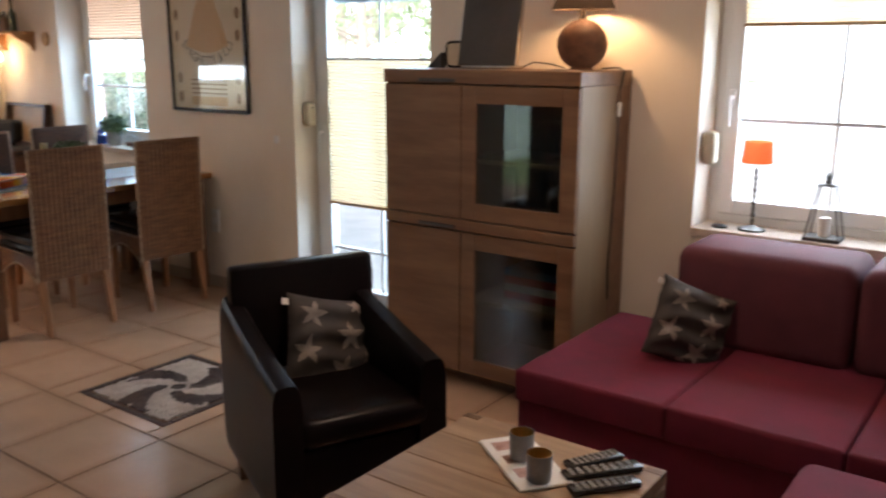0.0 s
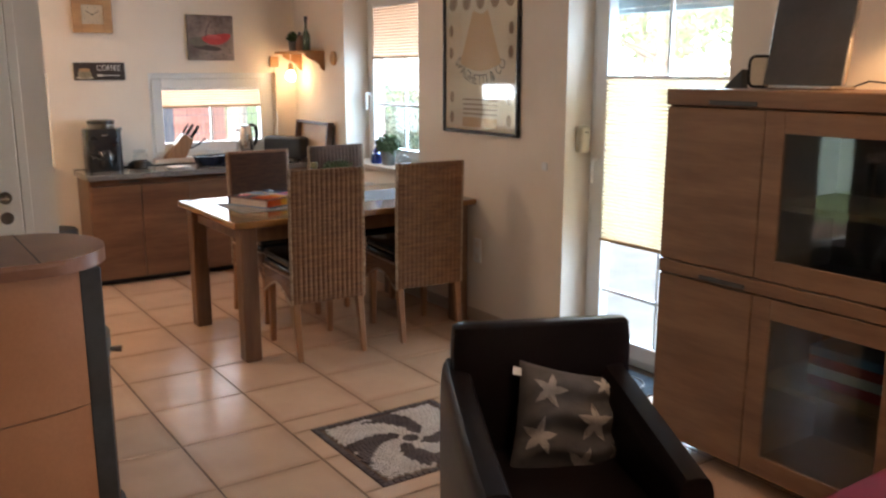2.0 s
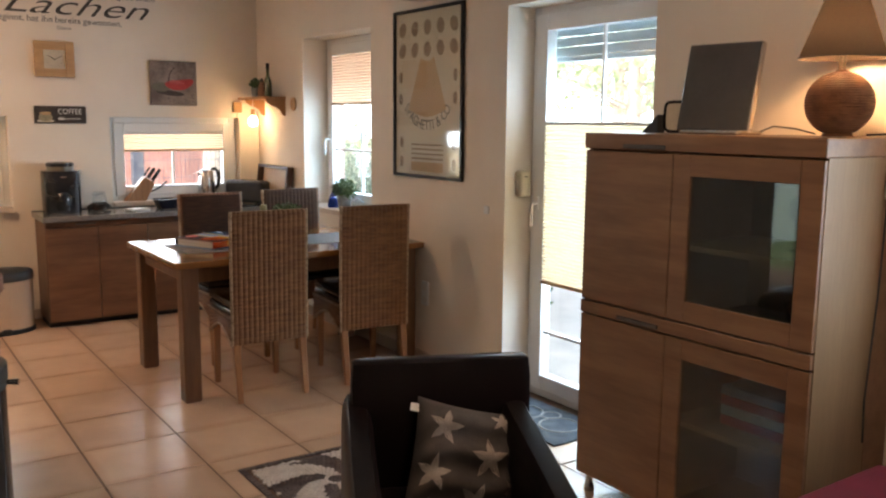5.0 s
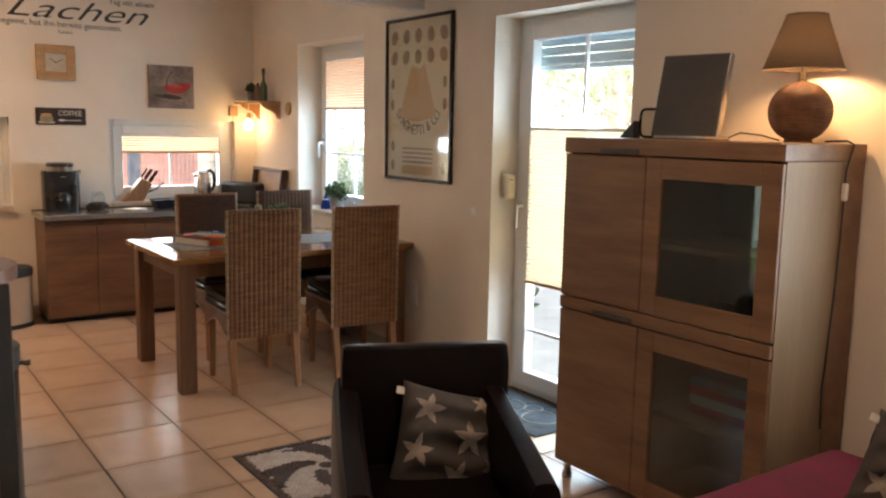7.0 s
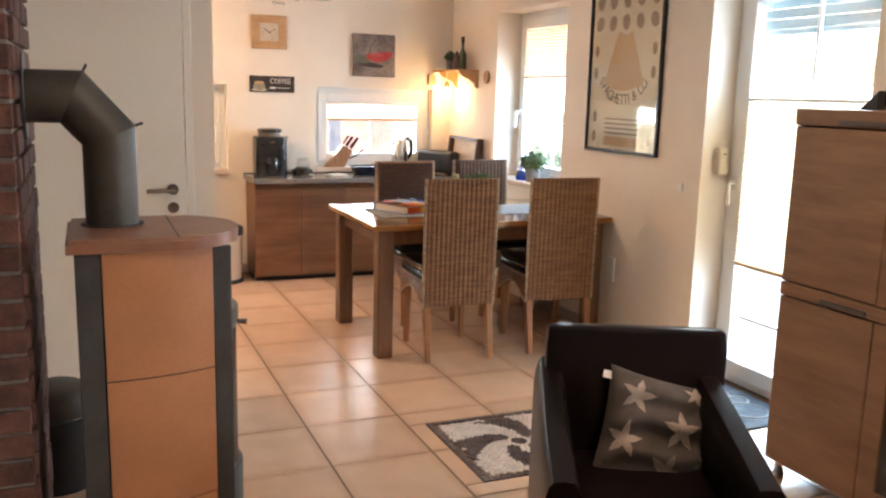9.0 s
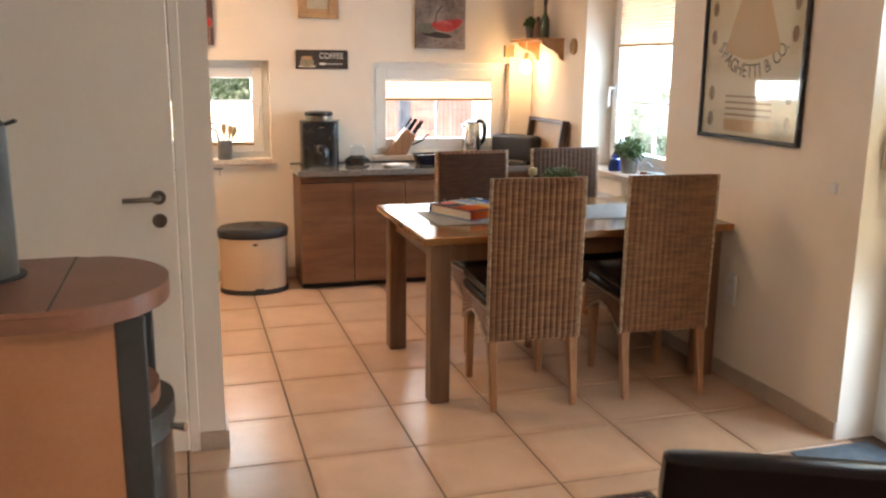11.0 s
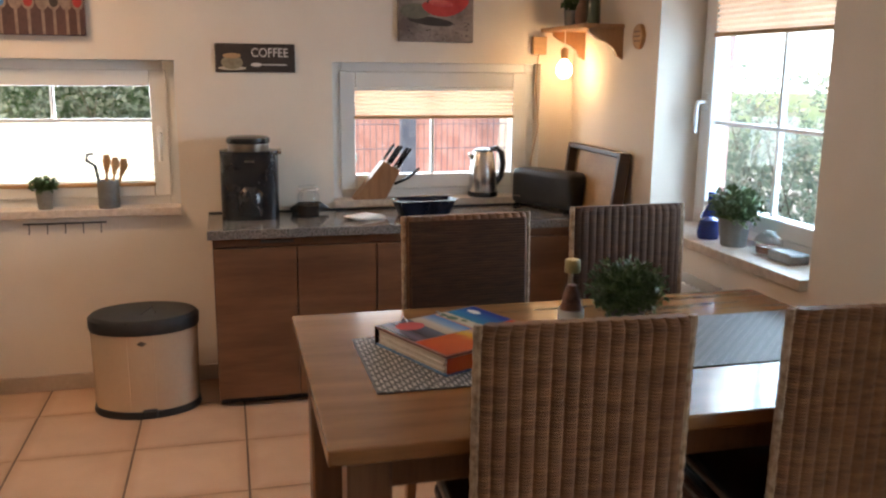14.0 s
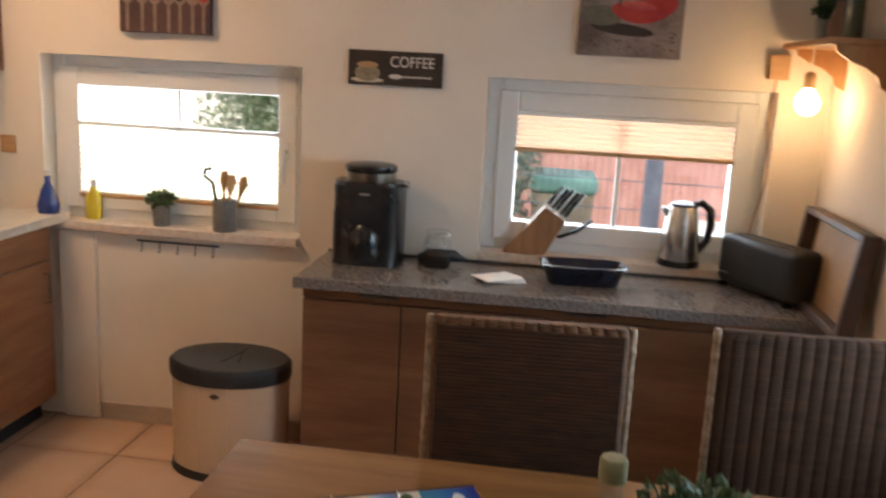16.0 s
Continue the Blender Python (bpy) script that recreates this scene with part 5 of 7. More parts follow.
part("glass_bulb", lathe([(0, -0.042), (0.02, -0.038), (0.034, -0.022), (0.038, 0.0), (0.032, 0.02), (0.018, 0.038), (0.014, 0.05)], 24), glow("bulb_glow", (1.0, 0.72, 0.38), 14), bl, "glowing globe bulb", True)
part("socket", lathe([(0.016, 0.045), (0.018, 0.05), (0.018, 0.09), (0.008, 0.10), (0, 0.10)], 16), CLOCK_WOOD, bl, smooth=True)
part("cord", tube([(0, 0, 0.10), (0, 0, 0.174)], 0.003, 6), PAPER, bl)
bl.children[0].visible_shadow = False
solid("wall_wire", tube([(-6.58, 3.02, 1.55), (-6.582, 3.01, 1.40), (-6.582, 3.03, 1.2), (-6.582, 3.0, 1.05), (-6.582, 2.99, 0.97)], 0.003, 6), CLOCK_WOOD, "thin pale brown wire running down the wall", "wire")


HERB = mat("herb_leaf", (0.05, 0.10, 0.035), (0.13, 0.20, 0.085), 40, 0.4, 0.1)


def pot_plant(place, r, h, spread, leaf, count, material, label, seed, pot=POT_GREY, centre=None):
    p = thing("potted_plant", place, label, "plant", "potted plants")
    part("pot", lathe([(0, 0), (r * 0.78, 0), (r * 0.82, 0.004), (r, h - 0.004), (r * 1.04, h), (r * 0.95, h), (r * 0.9, h - 0.012), (0, h - 0.012)], 28), pot, p, smooth=True)
    rg = random.Random(seed)
    part("foliage", foliage(bmesh.new(), centre or (0, 0, h + spread[2] * 0.55), spread, count, leaf, rg), material, p)
    bm = bmesh.new()
    for _ in range(9):
        a = rg.uniform(0, 6.28)
        tube([(0.3 * r * math.cos(a), 0.3 * r * math.sin(a), h - 0.012), (spread[0] * 0.6 * math.cos(a), spread[1] * 0.6 * math.sin(a), h + spread[2] * rg.uniform(0.5, 1.1))], 0.0015, 5, bm)
    tagged(part("stems", bm, LEAF_DARK, p), kind="stuff")
    return p


pot_plant((-6.40, 3.11, 1.668), 0.036, 0.075, (0.06, 0.055, 0.05), 0.028, 150, LEAF_DARK, "small herb in a grey pot on the shelf", 1)


def bottle(name, place, prof, material, label, category, cap=None, cap_mat=None, squash=(1, 1), fill=None):
    b = thing(name, place, label, category)
    part("body", lathe(prof, 24, squash=squash), material, b, smooth=True)
    if fill:
        part("contents", lathe(fill, 20, squash=squash), FOOD, b, smooth=True)
        if name == "spice_bottle":
            part("label", lathe([(0.0346, 0.045), (0.0346, 0.085)], 24), PAPER, b, "small pale paper label", True)
    if cap:
        part("cap", lathe(cap, 20), cap_mat, b, smooth=True)
    return b


GREEN_GLASS = mat("green_glass", (0.03, 0.05, 0.02), (0.05, 0.08, 0.03), 6, 0.1, 0.0, coat=1.0)
CLAY = mat("brown_clay", (0.16, 0.085, 0.05), (0.24, 0.13, 0.08), 9, 0.5, 0.1)
bottle("oil_bottle", (-6.17, 3.12, 1.668), [(0, 0), (0.03, 0), (0.032, 0.01), (0.032, 0.12), (0.012, 0.165), (0.012, 0.22), (0, 0.22)], GREEN_GLASS, "slim green oil bottle on the shelf", "bottle", [(0.014, 0.215), (0.015, 0.26), (0, 0.26)], BLACK_PLASTIC)
bottle("clay_jug", (-6.29, 3.12, 1.668), [(0, 0), (0.032, 0), (0.036, 0.04), (0.028, 0.09), (0.018, 0.105), (0.02, 0.12), (0, 0.12)], CLAY, "small brown clay jug on the shelf", "jug", [(0.012, 0.118), (0.013, 0.145), (0, 0.15)], BLACK_MATT)

# ---- on the sideboard ----
T = 0.806
cm = thing("coffee_machine", (-6.455, 1.613, T), "glossy black filter coffee machine", "coffee machine")
part("body", prism([(0.10 * math.copysign(abs(math.cos(t)) ** 0.5, math.cos(t)), 0.127 * math.copysign(abs(math.sin(t)) ** 0.5, math.sin(t))) for t in [2 * math.pi * k / 36 for k in range(36)]], 0.0, 0.302, 0.012, 3), BLACK_PLASTIC, cm, smooth=True)
part("water_tank", lathe([(0, 0.30), (0.088, 0.30), (0.09, 0.31), (0.09, 0.335), (0, 0.335)], 32), AGED_STEEL, cm, smooth=True)
part("lid", lathe([(0, 0.335), (0.092, 0.335), (0.096, 0.342), (0.094, 0.358), (0.08, 0.364), (0, 0.366)], 32), BLACK_PLASTIC, cm, smooth=True)
part("carafe", lathe([(0, 0.02), (0.065, 0.02), (0.07, 0.05), (0.07, 0.12), (0.05, 0.15), (0, 0.15)], 28, (0.055, 0, 0)), BLACK_PLASTIC, cm, smooth=True)
part("knob", tube([(0.0, 0.125, 0.295), (0.0, 0.143, 0.295)], 0.014, 16), CHROME, cm, smooth=True)
part("brand_strip", boxm(0.099, 0.1035, -0.02, 0.02, 0.258, 0.266), CHROME, cm)
jar = thing("storage_jar", (-6.44, 1.872, T), "clip-top glass jar half filled with coffee", "jar")
part("glass", lathe([(0, 0), (0.048, 0), (0.052, 0.006), (0.052, 0.095), (0.041, 0.112), (0.041, 0.122)], 24), CLEAR, jar, smooth=True)
part("contents", lathe([(0, 0.006), (0.048, 0.006), (0.048, 0.050), (0, 0.056)], 20), GROUNDS, jar, smooth=True)
part("lid", lathe([(0, 0.124), (0.047, 0.124), (0.048, 0.130), (0.040, 0.140), (0, 0.142)], 24), CLEAR, jar, "clear glass lid", True)
part("seal_ring", tube([(0.044 * math.cos(2 * math.pi * k / 28), 0.044 * math.sin(2 * math.pi * k / 28), 0.122) for k in range(29)], 0.004, 6), PAPER, jar, smooth=True)
part("wire_clip", tube([(0.050, -0.03, 0.10), (0.058, -0.03, 0.125), (0.058, 0.03, 0.125), (0.050, 0.03, 0.10)], 0.0018, 6), CHROME, jar, smooth=True)
solid("coffee_scoop", tube([(-6.50, 1.80, T + 0.012), (-6.49, 1.84, T + 0.03), (-6.50, 1.93, T + 0.035), (-6.51, 1.97, T + 0.02)], [0.02, 0.03, 0.022, 0.006], 10), BLACK_MATT, "black plastic scoop lying behind the jar", "scoop", smooth=True)
nk = thing("napkins", (-6.33, 2.125, T), "loose stack of folded white paper napkins", "napkins", rz=12)
for k in range(4):
    p = part("napkin", boxm(-0.055, 0.055, -0.075, 0.075, 0.004 * k, 0.004 * k + 0.0032, bevel=0.001), PAPER, nk)
    p.matrix_basis = pose(0.006 * k, -0.008 * k, 0, 0, 0, 9 * k)
dish = thing("baking_dish", (-6.375, 2.40, T), "dark blue enamel loaf dish on the worktop", "baking dish", rz=4)
bm = bmesh.new()
rings = []
for a, b, z in ((0.055, 0.115, 0), (0.06, 0.12, 0.004), (0.078, 0.145, 0.066), (0.084, 0.152, 0.072), (0.078, 0.145, 0.074), (0.072, 0.138, 0.066), (0.054, 0.114, 0.008)):
    rings.append([bm.verts.new((a * math.copysign(abs(math.cos(t)) ** 0.45, math.cos(t)), b * math.copysign(abs(math.sin(t)) ** 0.45, math.sin(t)), z)) for t in [2 * math.pi * k / 32 for k in range(32)]])
for p, q in zip(rings, rings[1:]):
    for k in range(32):
        bm.faces.new((p[k], p[(k + 1) % 32], q[(k + 1) % 32], q[k]))
bm.faces.new(rings[0][::-1]), bm.faces.new(rings[-1])
part("dish", bm, mat("blue_black_enamel", (0.010, 0.012, 0.022), (0.016, 0.019, 0.033), 8, 0.25, 0.02), dish, smooth=True)
S = 0.8495
kb = thing("knife_block", (-6.63, 2.175, S), "slanted wooden knife block with black-handled knives", "knife block")
kp = [(-0.075, 0), (0.085, 0), (0.155, 0.135), (0.075, 0.185)]
bm = bmesh.new()
va = [bm.verts.new((-0.045, y, z)) for y, z in kp]
vb = [bm.verts.new((0.045, y, z)) for y, z in kp]
bm.faces.new(va[::-1]), bm.faces.new(vb)
for k in range(4):
    bm.faces.new((va[k], va[(k + 1) % 4], vb[(k + 1) % 4], vb[k]))
bmesh.ops.bevel(bm, geom=bm.edges[:], offset=0.004, segments=2, affect="EDGES")
part("block", bm, KNIFE_WOOD, kb)
dv = Vector((0, 0.58, 0.81)).normalized()
for k, (o, x) in enumerate(((0.08, -0.022), (0.095, 0.012), (0.112, -0.015), (0.128, 0.02), (0.145, 0.0))):
    b0 = Vector((x, o, 0.182 - (o - 0.075) * 0.62))
    kn = part("knife", tube([b0 - dv * 0.01, b0 + dv * 0.03, b0 + dv * 0.075, b0 + dv * (0.10 + 0.006 * k)], [0.006, 0.008, 0.0085, 0.007], 8), BLACK_PLASTIC, kb, smooth=True)
    part("bolster", tube([b0 - dv * 0.004, b0 + dv * 0.012], 0.0088, 8), CHROME, kn, smooth=True)
part("steel_rod", tube([(0.02, 0.13, 0.07), (0.02, 0.20, 0.10), (0.02, 0.255, 0.145)], [0.007, 0.008, 0.007], 8), BLACK_PLASTIC, kb, smooth=True)
kt = thing("kettle", (-6.62, 2.758, S), "brushed steel kettle with black handle on the sill", "kettle")
part("body", lathe([(0, 0.022), (0.070, 0.022), (0.073, 0.03), (0.066, 0.12), (0.054, 0.215), (0.05, 0.222), (0, 0.222)], 36), CHROME, kt, smooth=True)
part("base", lathe([(0, 0), (0.075, 0), (0.077, 0.006), (0.074, 0.022), (0, 0.022)], 32), BLACK_PLASTIC, kt, smooth=True)
part("lid", lathe([(0, 0.221), (0.05, 0.221), (0.046, 0.232), (0.02, 0.24), (0, 0.241)], 28), BLACK_PLASTIC, kt, smooth=True)
part("handle", tube([(0, 0.035, 0.228), (0, 0.066, 0.238), (0, 0.096, 0.215), (0, 0.104, 0.16), (0, 0.095, 0.10), (0, 0.066, 0.055)], [0.013, 0.015, 0.016, 0.016, 0.015, 0.012], 10), BLACK_PLASTIC, kt, smooth=True)
part("spout", tube([(0, -0.05, 0.19), (0, -0.075, 0.212)], [0.018, 0.008], 12), CHROME, kt, smooth=True)
part("water_gauge", boxm(0.060, 0.070, -0.010, 0.010, 0.07, 0.16, bevel=0.002), CLEAR, kt)
to = thing("toaster", (-6.43, 3.035, T), "long-slot matt black toaster on the worktop", "toaster", rz=29)
part("body", boxm(-0.19, 0.19, -0.066, 0.066, 0.012, 0.19, bevel=0.03, seg=4), BLACK_MATT, to, smooth=True)
for x in (-0.16, 0.16):
    for y in (-0.05, 0.05):
        part("foot", boxm(x - 0.012, x + 0.012, y - 0.012, y + 0.012, 0, 0.014), BLACK_PLASTIC, to)
for y in (-0.022, 0.022):
    part("slot", boxm(-0.14, 0.14, y - 0.010, y + 0.010, 0.189, 0.192), DARK_METAL, to)
part("lever", boxm(-0.207, -0.192, -0.018, 0.018, 0.12, 0.135, bevel=0.004), CHROME, to)
part("brand_strip", boxm(-0.165, -0.12, -0.0675, -0.0655, 0.05, 0.058), CHROME, to)
tr = thing("serving_tray", (-6.19, 3.115, T), "dark-rimmed wooden serving tray leaning on the wall", "tray")
tr.matrix_basis = pose(-6.17, 3.15, T, -7, 0, 0)
bm = bmesh.new()
for a in [(-0.29, -0.265, 0, 0.32), (0.265, 0.29, 0, 0.32), (-0.265, 0.265, 0.295, 0.32), (-0.265, 0.265, 0, 0.025)]:
    box(bm, a[0], a[1], -0.045, 0.010, a[2], a[3], bevel=0.004)
part("rim", bm, mat("dark_tray_wood", (0.06, 0.03, 0.018), (0.10, 0.05, 0.03), 6, 0.45, 0.05), tr)
part("panel", boxm(-0.266, 0.266, 0.0, 0.008, 0.02, 0.30), CLOCK_WOOD, tr)

# ---- bin ----
bi = thing("pedal_bin", (-6.30, 1.14, 0.0), "cream enamel pedal bin with black lid", "bin")
part("body", lathe([(0, 0.03), (0.215, 0.03), (0.218, 0.04), (0.222, 0.37), (0, 0.37)], 48, squash=(0.72, 1)), BIN_CREAM, bi, smooth=True)
part("base_ring", lathe([(0, 0), (0.222, 0), (0.226, 0.008), (0.222, 0.032), (0, 0.032)], 48, squash=(0.72, 1)), BLACK_MATT, bi, smooth=True)
part("lid", lathe([(0, 0.37), (0.226, 0.37), (0.229, 0.378), (0.229, 0.42), (0.215, 0.434), (0.12, 0.442), (0, 0.444)], 48, squash=(0.74, 1)), BLACK_MATT, bi, smooth=True)
for y in (-0.06, 0.045):
    part("panel_seam", tube([(0.1595 * math.sqrt(1 - (y / 0.2225) ** 2), y, z) for z in (0.035, 0.2, 0.368)], 0.0016, 6), BIN_CREAM, bi)
part("lid_seam", tube([(0.150, 0.05, 0.428), (0.06, 0.055, 0.4425), (-0.06, 0.03, 0.4435), (-0.14, 0.05, 0.434)], 0.003, 6), BLACK_PLASTIC, bi)
part("lid_seam", tube([(0.166, -0.06, 0.424), (0.08, 0.0, 0.442), (-0.02, 0.03, 0.4445), (-0.14, 0.05, 0.434)], 0.0025, 6), BLACK_PLASTIC, bi)
part("badge", prism([(-0.022, 0), (0, -0.012), (0.022, 0), (0, 0.012)], 0, 0.004), DARK_METAL, bi).matrix_basis = pose(0.157, 0.0, 0.335, 90, 0, 90)
part("pedal", boxm(0.14, 0.172, -0.012, 0.05, 0.006, 0.042, bevel=0.006), BLACK_MATT, bi)

# ---- kitchen units by the sink window ----
for i in range(3):
    x1 = KX + 0.06 + 0.6 * i
    ku = thing("kitchen_unit", (x1, KS, 0.0), "reddish wooden kitchen base unit with drawer", "kitchen unit", "kitchen base units")
    part("body", boxm(0.001, 0.599, 0.002, 0.555, 0.10, 0.838), KITCHEN_FRONT, ku)
    part("plinth", boxm(0.001, 0.599, 0.002, 0.50, 0, 0.10), BLACK_MATT, ku)
    part("drawer_front", boxm(0.003, 0.597, 0.556, 0.575, 0.69, 0.835, bevel=0.004), KITCHEN_FRONT, ku)
    d = part("door", boxm(0.003, 0.597, 0.556, 0.575, 0.105, 0.685, bevel=0.004), KITCHEN_FRONT, ku)
    part("handle", tube([(0.06, 0.575, 0.52), (0.06, 0.60, 0.52), (0.06, 0.60, 0.64), (0.06, 0.575, 0.64)], 0.005, 8), CHROME, d, smooth=True)
solid("kitchen_worktop", boxm(KX + 0.002, -4.72, KS + 0.002, 0.345, 0.839, 0.877, bevel=0.005, seg=2), WORKTOP, "pale laminate kitchen worktop", "worktop")
wc = thing("wall_cabinet", (KX + 0.003, KS + 0.002, 1.42), "dark reddish wooden kitchen wall cabinet", "wall cabinet")
part("body", boxm(0, 1.2, 0, 0.35, 0, 0.7, bevel=0.003), KITCHEN_FRONT, wc)
for k in range(2):
    part("door", boxm(0.003 + 0.6 * k, 0.597 + 0.6 * k, 0.351, 0.37, 0.003, 0.697, bevel=0.004), KITCHEN_FRONT, wc)
sk = thing("wall_socket", KW, "small beige wall socket beside the sink window", "socket")
flat("plate", sk, 0.06, 0.125, 1.10, 1.17, 0, 0.012, CLOCK_WOOD, bevel=0.003)
hk = thing("hook_rail", KW, "slim metal rail with hooks under the window", "hook rail")
part("rail", boxm(0.632, 0.978, 0.778, 0.786, 0.004, 0.009), DARK_METAL, hk)
for k in range(5):
    x = 0.655 + 0.075 * k
    part("hook", tube([(x, 0.78, 0.008), (x, 0.745, 0.008), (x, 0.738, 0.016), (x, 0.745, 0.024)], 0.0022, 6), DARK_METAL, hk)
    if k in (0, 4):
        part("mount", boxm(x - 0.004, x + 0.004, 0.778, 0.786, 0, 0.005), DARK_METAL, hk)

# ---- on the sills ----
S1 = 0.8445
pot_plant((-6.61, 0.725, S1), 0.037, 0.085, (0.07, 0.07, 0.042), 0.022, 340, LEAF, "small green herb in a grey pot on the sill", 2)
uc = thing("utensil_pot", (-6.60, 0.995, S1), "tin pot of wooden spoons and tongs on the sill", "utensil pot")
part("tin", lathe([(0, 0), (0.045, 0), (0.047, 0.005), (0.047, 0.125), (0.043, 0.125), (0.043, 0.01), (0, 0.01)], 28), POT_GREY, uc, smooth=True)
for x, y, tx, ty, ln in ((0.01, 0.01, 0.02, 0.03, 0.20), (-0.01, 0.02, -0.01, 0.05, 0.19), (0.0, -0.01, 0.0, 0.01, 0.21)):
    part("wooden_spoon", tube([(x, y, 0.02), (x + tx * 0.7, y + ty * 0.7, ln * 0.75), (x + tx, y + ty, ln), (x + tx, y + ty, ln + 0.03)], [0.006, 0.006, 0.02, 0.012], 10), CLOCK_WOOD, uc, smooth=True)
part("tongs", tube([(0, -0.02, 0.03), (0, -0.05, 0.19), (0, -0.085, 0.215), (0, -0.08, 0.24), (0, -0.055, 0.245)], 0.007, 8), BLACK_MATT, uc, smooth=True)
bottle("soap_bottle", (-6.64, 0.42, S1), [(0, 0), (0.03, 0), (0.034, 0.02), (0.034, 0.09), (0.014, 0.12), (0.014, 0.135), (0, 0.135)], YELLOW, "yellow washing-up liquid bottle on the sill", "bottle", [(0.012, 0.134), (0.013, 0.16), (0, 0.162)], PAPER, (0.8, 1))
bottle("spray_bottle", (-6.53, 0.29, 0.878), [(0, 0), (0.04, 0), (0.045, 0.03), (0.028, 0.09), (0.012, 0.12), (0.012, 0.15), (0, 0.15)], BLUE_GLASS, "blue bottle beside the sink", "bottle", [(0.012, 0.148), (0.016, 0.17), (0, 0.172)], PAPER)
S3 = 0.8545
pot_plant((-5.215, 3.285, S3), 0.055, 0.10, (0.12, 0.10, 0.08), 0.021, 1500, HERB, "leafy green plant in a zinc pot on the sill", 3)
bottle("blue_bottle", (-5.40, 3.30, S3), [(0, 0), (0.035, 0), (0.04, 0.02), (0.04, 0.08), (0.014, 0.12), (0.014, 0.17), (0, 0.17)], BLUE_GLASS, "cobalt blue glass bottle on the sill", "bottle")
bottle("blue_bottle", (-5.36, 3.27, S3), [(0, 0), (0.04, 0), (0.043, 0.02), (0.035, 0.07), (0.018, 0.08), (0, 0.085)], BLUE_GLASS, "squat blue glass vase on the sill", "vase")
bottle("glass_jar", (-5.05, 3.315, S3), [(0, 0), (0.045, 0), (0.05, 0.02), (0.046, 0.055), (0.02, 0.08), (0, 0.085)], CLEAR, "clear glass dish with blue beads on the sill", "jar", fill=[(0, 0.006), (0.04, 0.006), (0.042, 0.03), (0, 0.032)])
zb = thing("tin_box", (-4.93, 3.31, S3), "small zinc tray on the sill", "tray")
part("tray", boxm(-0.06, 0.06, -0.04, 0.04, 0, 0.035, bevel=0.006), POT_GREY, zb)
rad = thing("radiator", (-5.2, GY - 0.005, 0.12), "white panel radiator under the dining window", "radiator")
part("panel", boxm(-0.5, 0.5, -0.10, -0.085, 0, 0.60, bevel=0.005), WHITE_PVC, rad)
part("panel", boxm(-0.5, 0.5, -0.03, -0.015, 0, 0.60, bevel=0.005), WHITE_PVC, rad)
for k in range(30):
    part("grille_bar", boxm(-0.49 + 0.0335 * k, -0.482 + 0.0335 * k, -0.10, -0.015, 0.598, 0.606), WHITE_PVC, rad)
for s in (-1, 1):
    part("end_cover", boxm(s * 0.502 - 0.006, s * 0.502 + 0.006, -0.10, -0.015, 0, 0.602, bevel=0.002), WHITE_PVC, rad)
for s in (-0.4, 0.4):
    part("bracket", boxm(s - 0.01, s + 0.01, -0.02, 0.004, 0.1, 0.5), WHITE_PVC, rad)

# ---- living room sill ----
sl = thing("sill_lamp", (-0.625, 3.29, 0.795), "small table lamp with orange shade and beaded stem", "lamp")
part("foot", lathe([(0, 0), (0.055, 0), (0.057, 0.008), (0.02, 0.018), (0.008, 0.025), (0, 0.025)], 28), DARK_METAL, sl, smooth=True)
prof = [(0.004, 0.024)]
for k in range(9):
    z = 0.03 + 0.026 * k
    prof += [(0.005, z), (0.012 if k % 2 else 0.009, z + 0.011), (0.005, z + 0.022)]
part("stem", lathe(prof + [(0, 0.275)], 16), DARK_METAL, sl, smooth=True)
part("shade", lathe([(0.062, 0.285), (0.055, 0.375)], 28), ORANGE_SHADE, sl, "orange fabric shade", True)
ln = thing("lantern", (-0.335, 3.27, 0.795), "slim tapered metal candle lantern", "lantern")
part("base", boxm(-0.07, 0.07, -0.055, 0.055, 0, 0.015, bevel=0.003), DARK_METAL, ln)
for sx in (-1, 1):
    for sy in (-1, 1):
        part("post", tube([(sx * 0.063, sy * 0.05, 0.014), (sx * 0.03, sy * 0.025, 0.22)], 0.004, 6), DARK_METAL, ln)
part("cap", boxm(-0.034, 0.034, -0.03, 0.03, 0.218, 0.228, bevel=0.002), DARK_METAL, ln)
part("finial", lathe([(0.016, 0.227), (0.01, 0.245), (0.014, 0.258), (0.004, 0.275), (0, 0.276)], 14), DARK_METAL, ln, smooth=True)
part("candle", lathe([(0, 0.015), (0.022, 0.015), (0.022, 0.09), (0, 0.092)], 18), PAPER, ln, smooth=True)
solid("dark_shell", lathe([(0, 0), (0.025, 0), (0.03, 0.006), (0.02, 0.014), (0, 0.017)], 18, (-0.755, 3.27, 0.794), squash=(1.2, 0.8)), BLACK_MATT, "small dark pebble on the sill", "ornament", smooth=True)

# ---- on the highboard ----
H = 1.453
lp = thing("table_lamp", (-1.325, 3.04, H), "table lamp with woven rattan ball and grey-brown shade", "lamp")
bm = lathe([(0, 0), (0.05, 0)] + [(0.107 * math.cos(t) + 0.0022 * ((k % 2) * 2 - 1), 0.106 + 0.105 * math.sin(t)) for k, t in enumerate([-1.13 + 2.5 * i / 60 for i in range(61)])] + [(0.02, 0.212), (0, 0.212)], 48)
part("ball", bm, RATTAN, lp, smooth=False)
part("neck", lathe([(0.016, 0.21), (0.012, 0.22), (0.012, 0.275), (0, 0.275)], 16), CHROME, lp, smooth=True)
part("shade", lathe([(0.134, 0.252), (0.068, 0.435)], 48), LAMP_CLOTH, lp, "grey-brown linen shade", True)
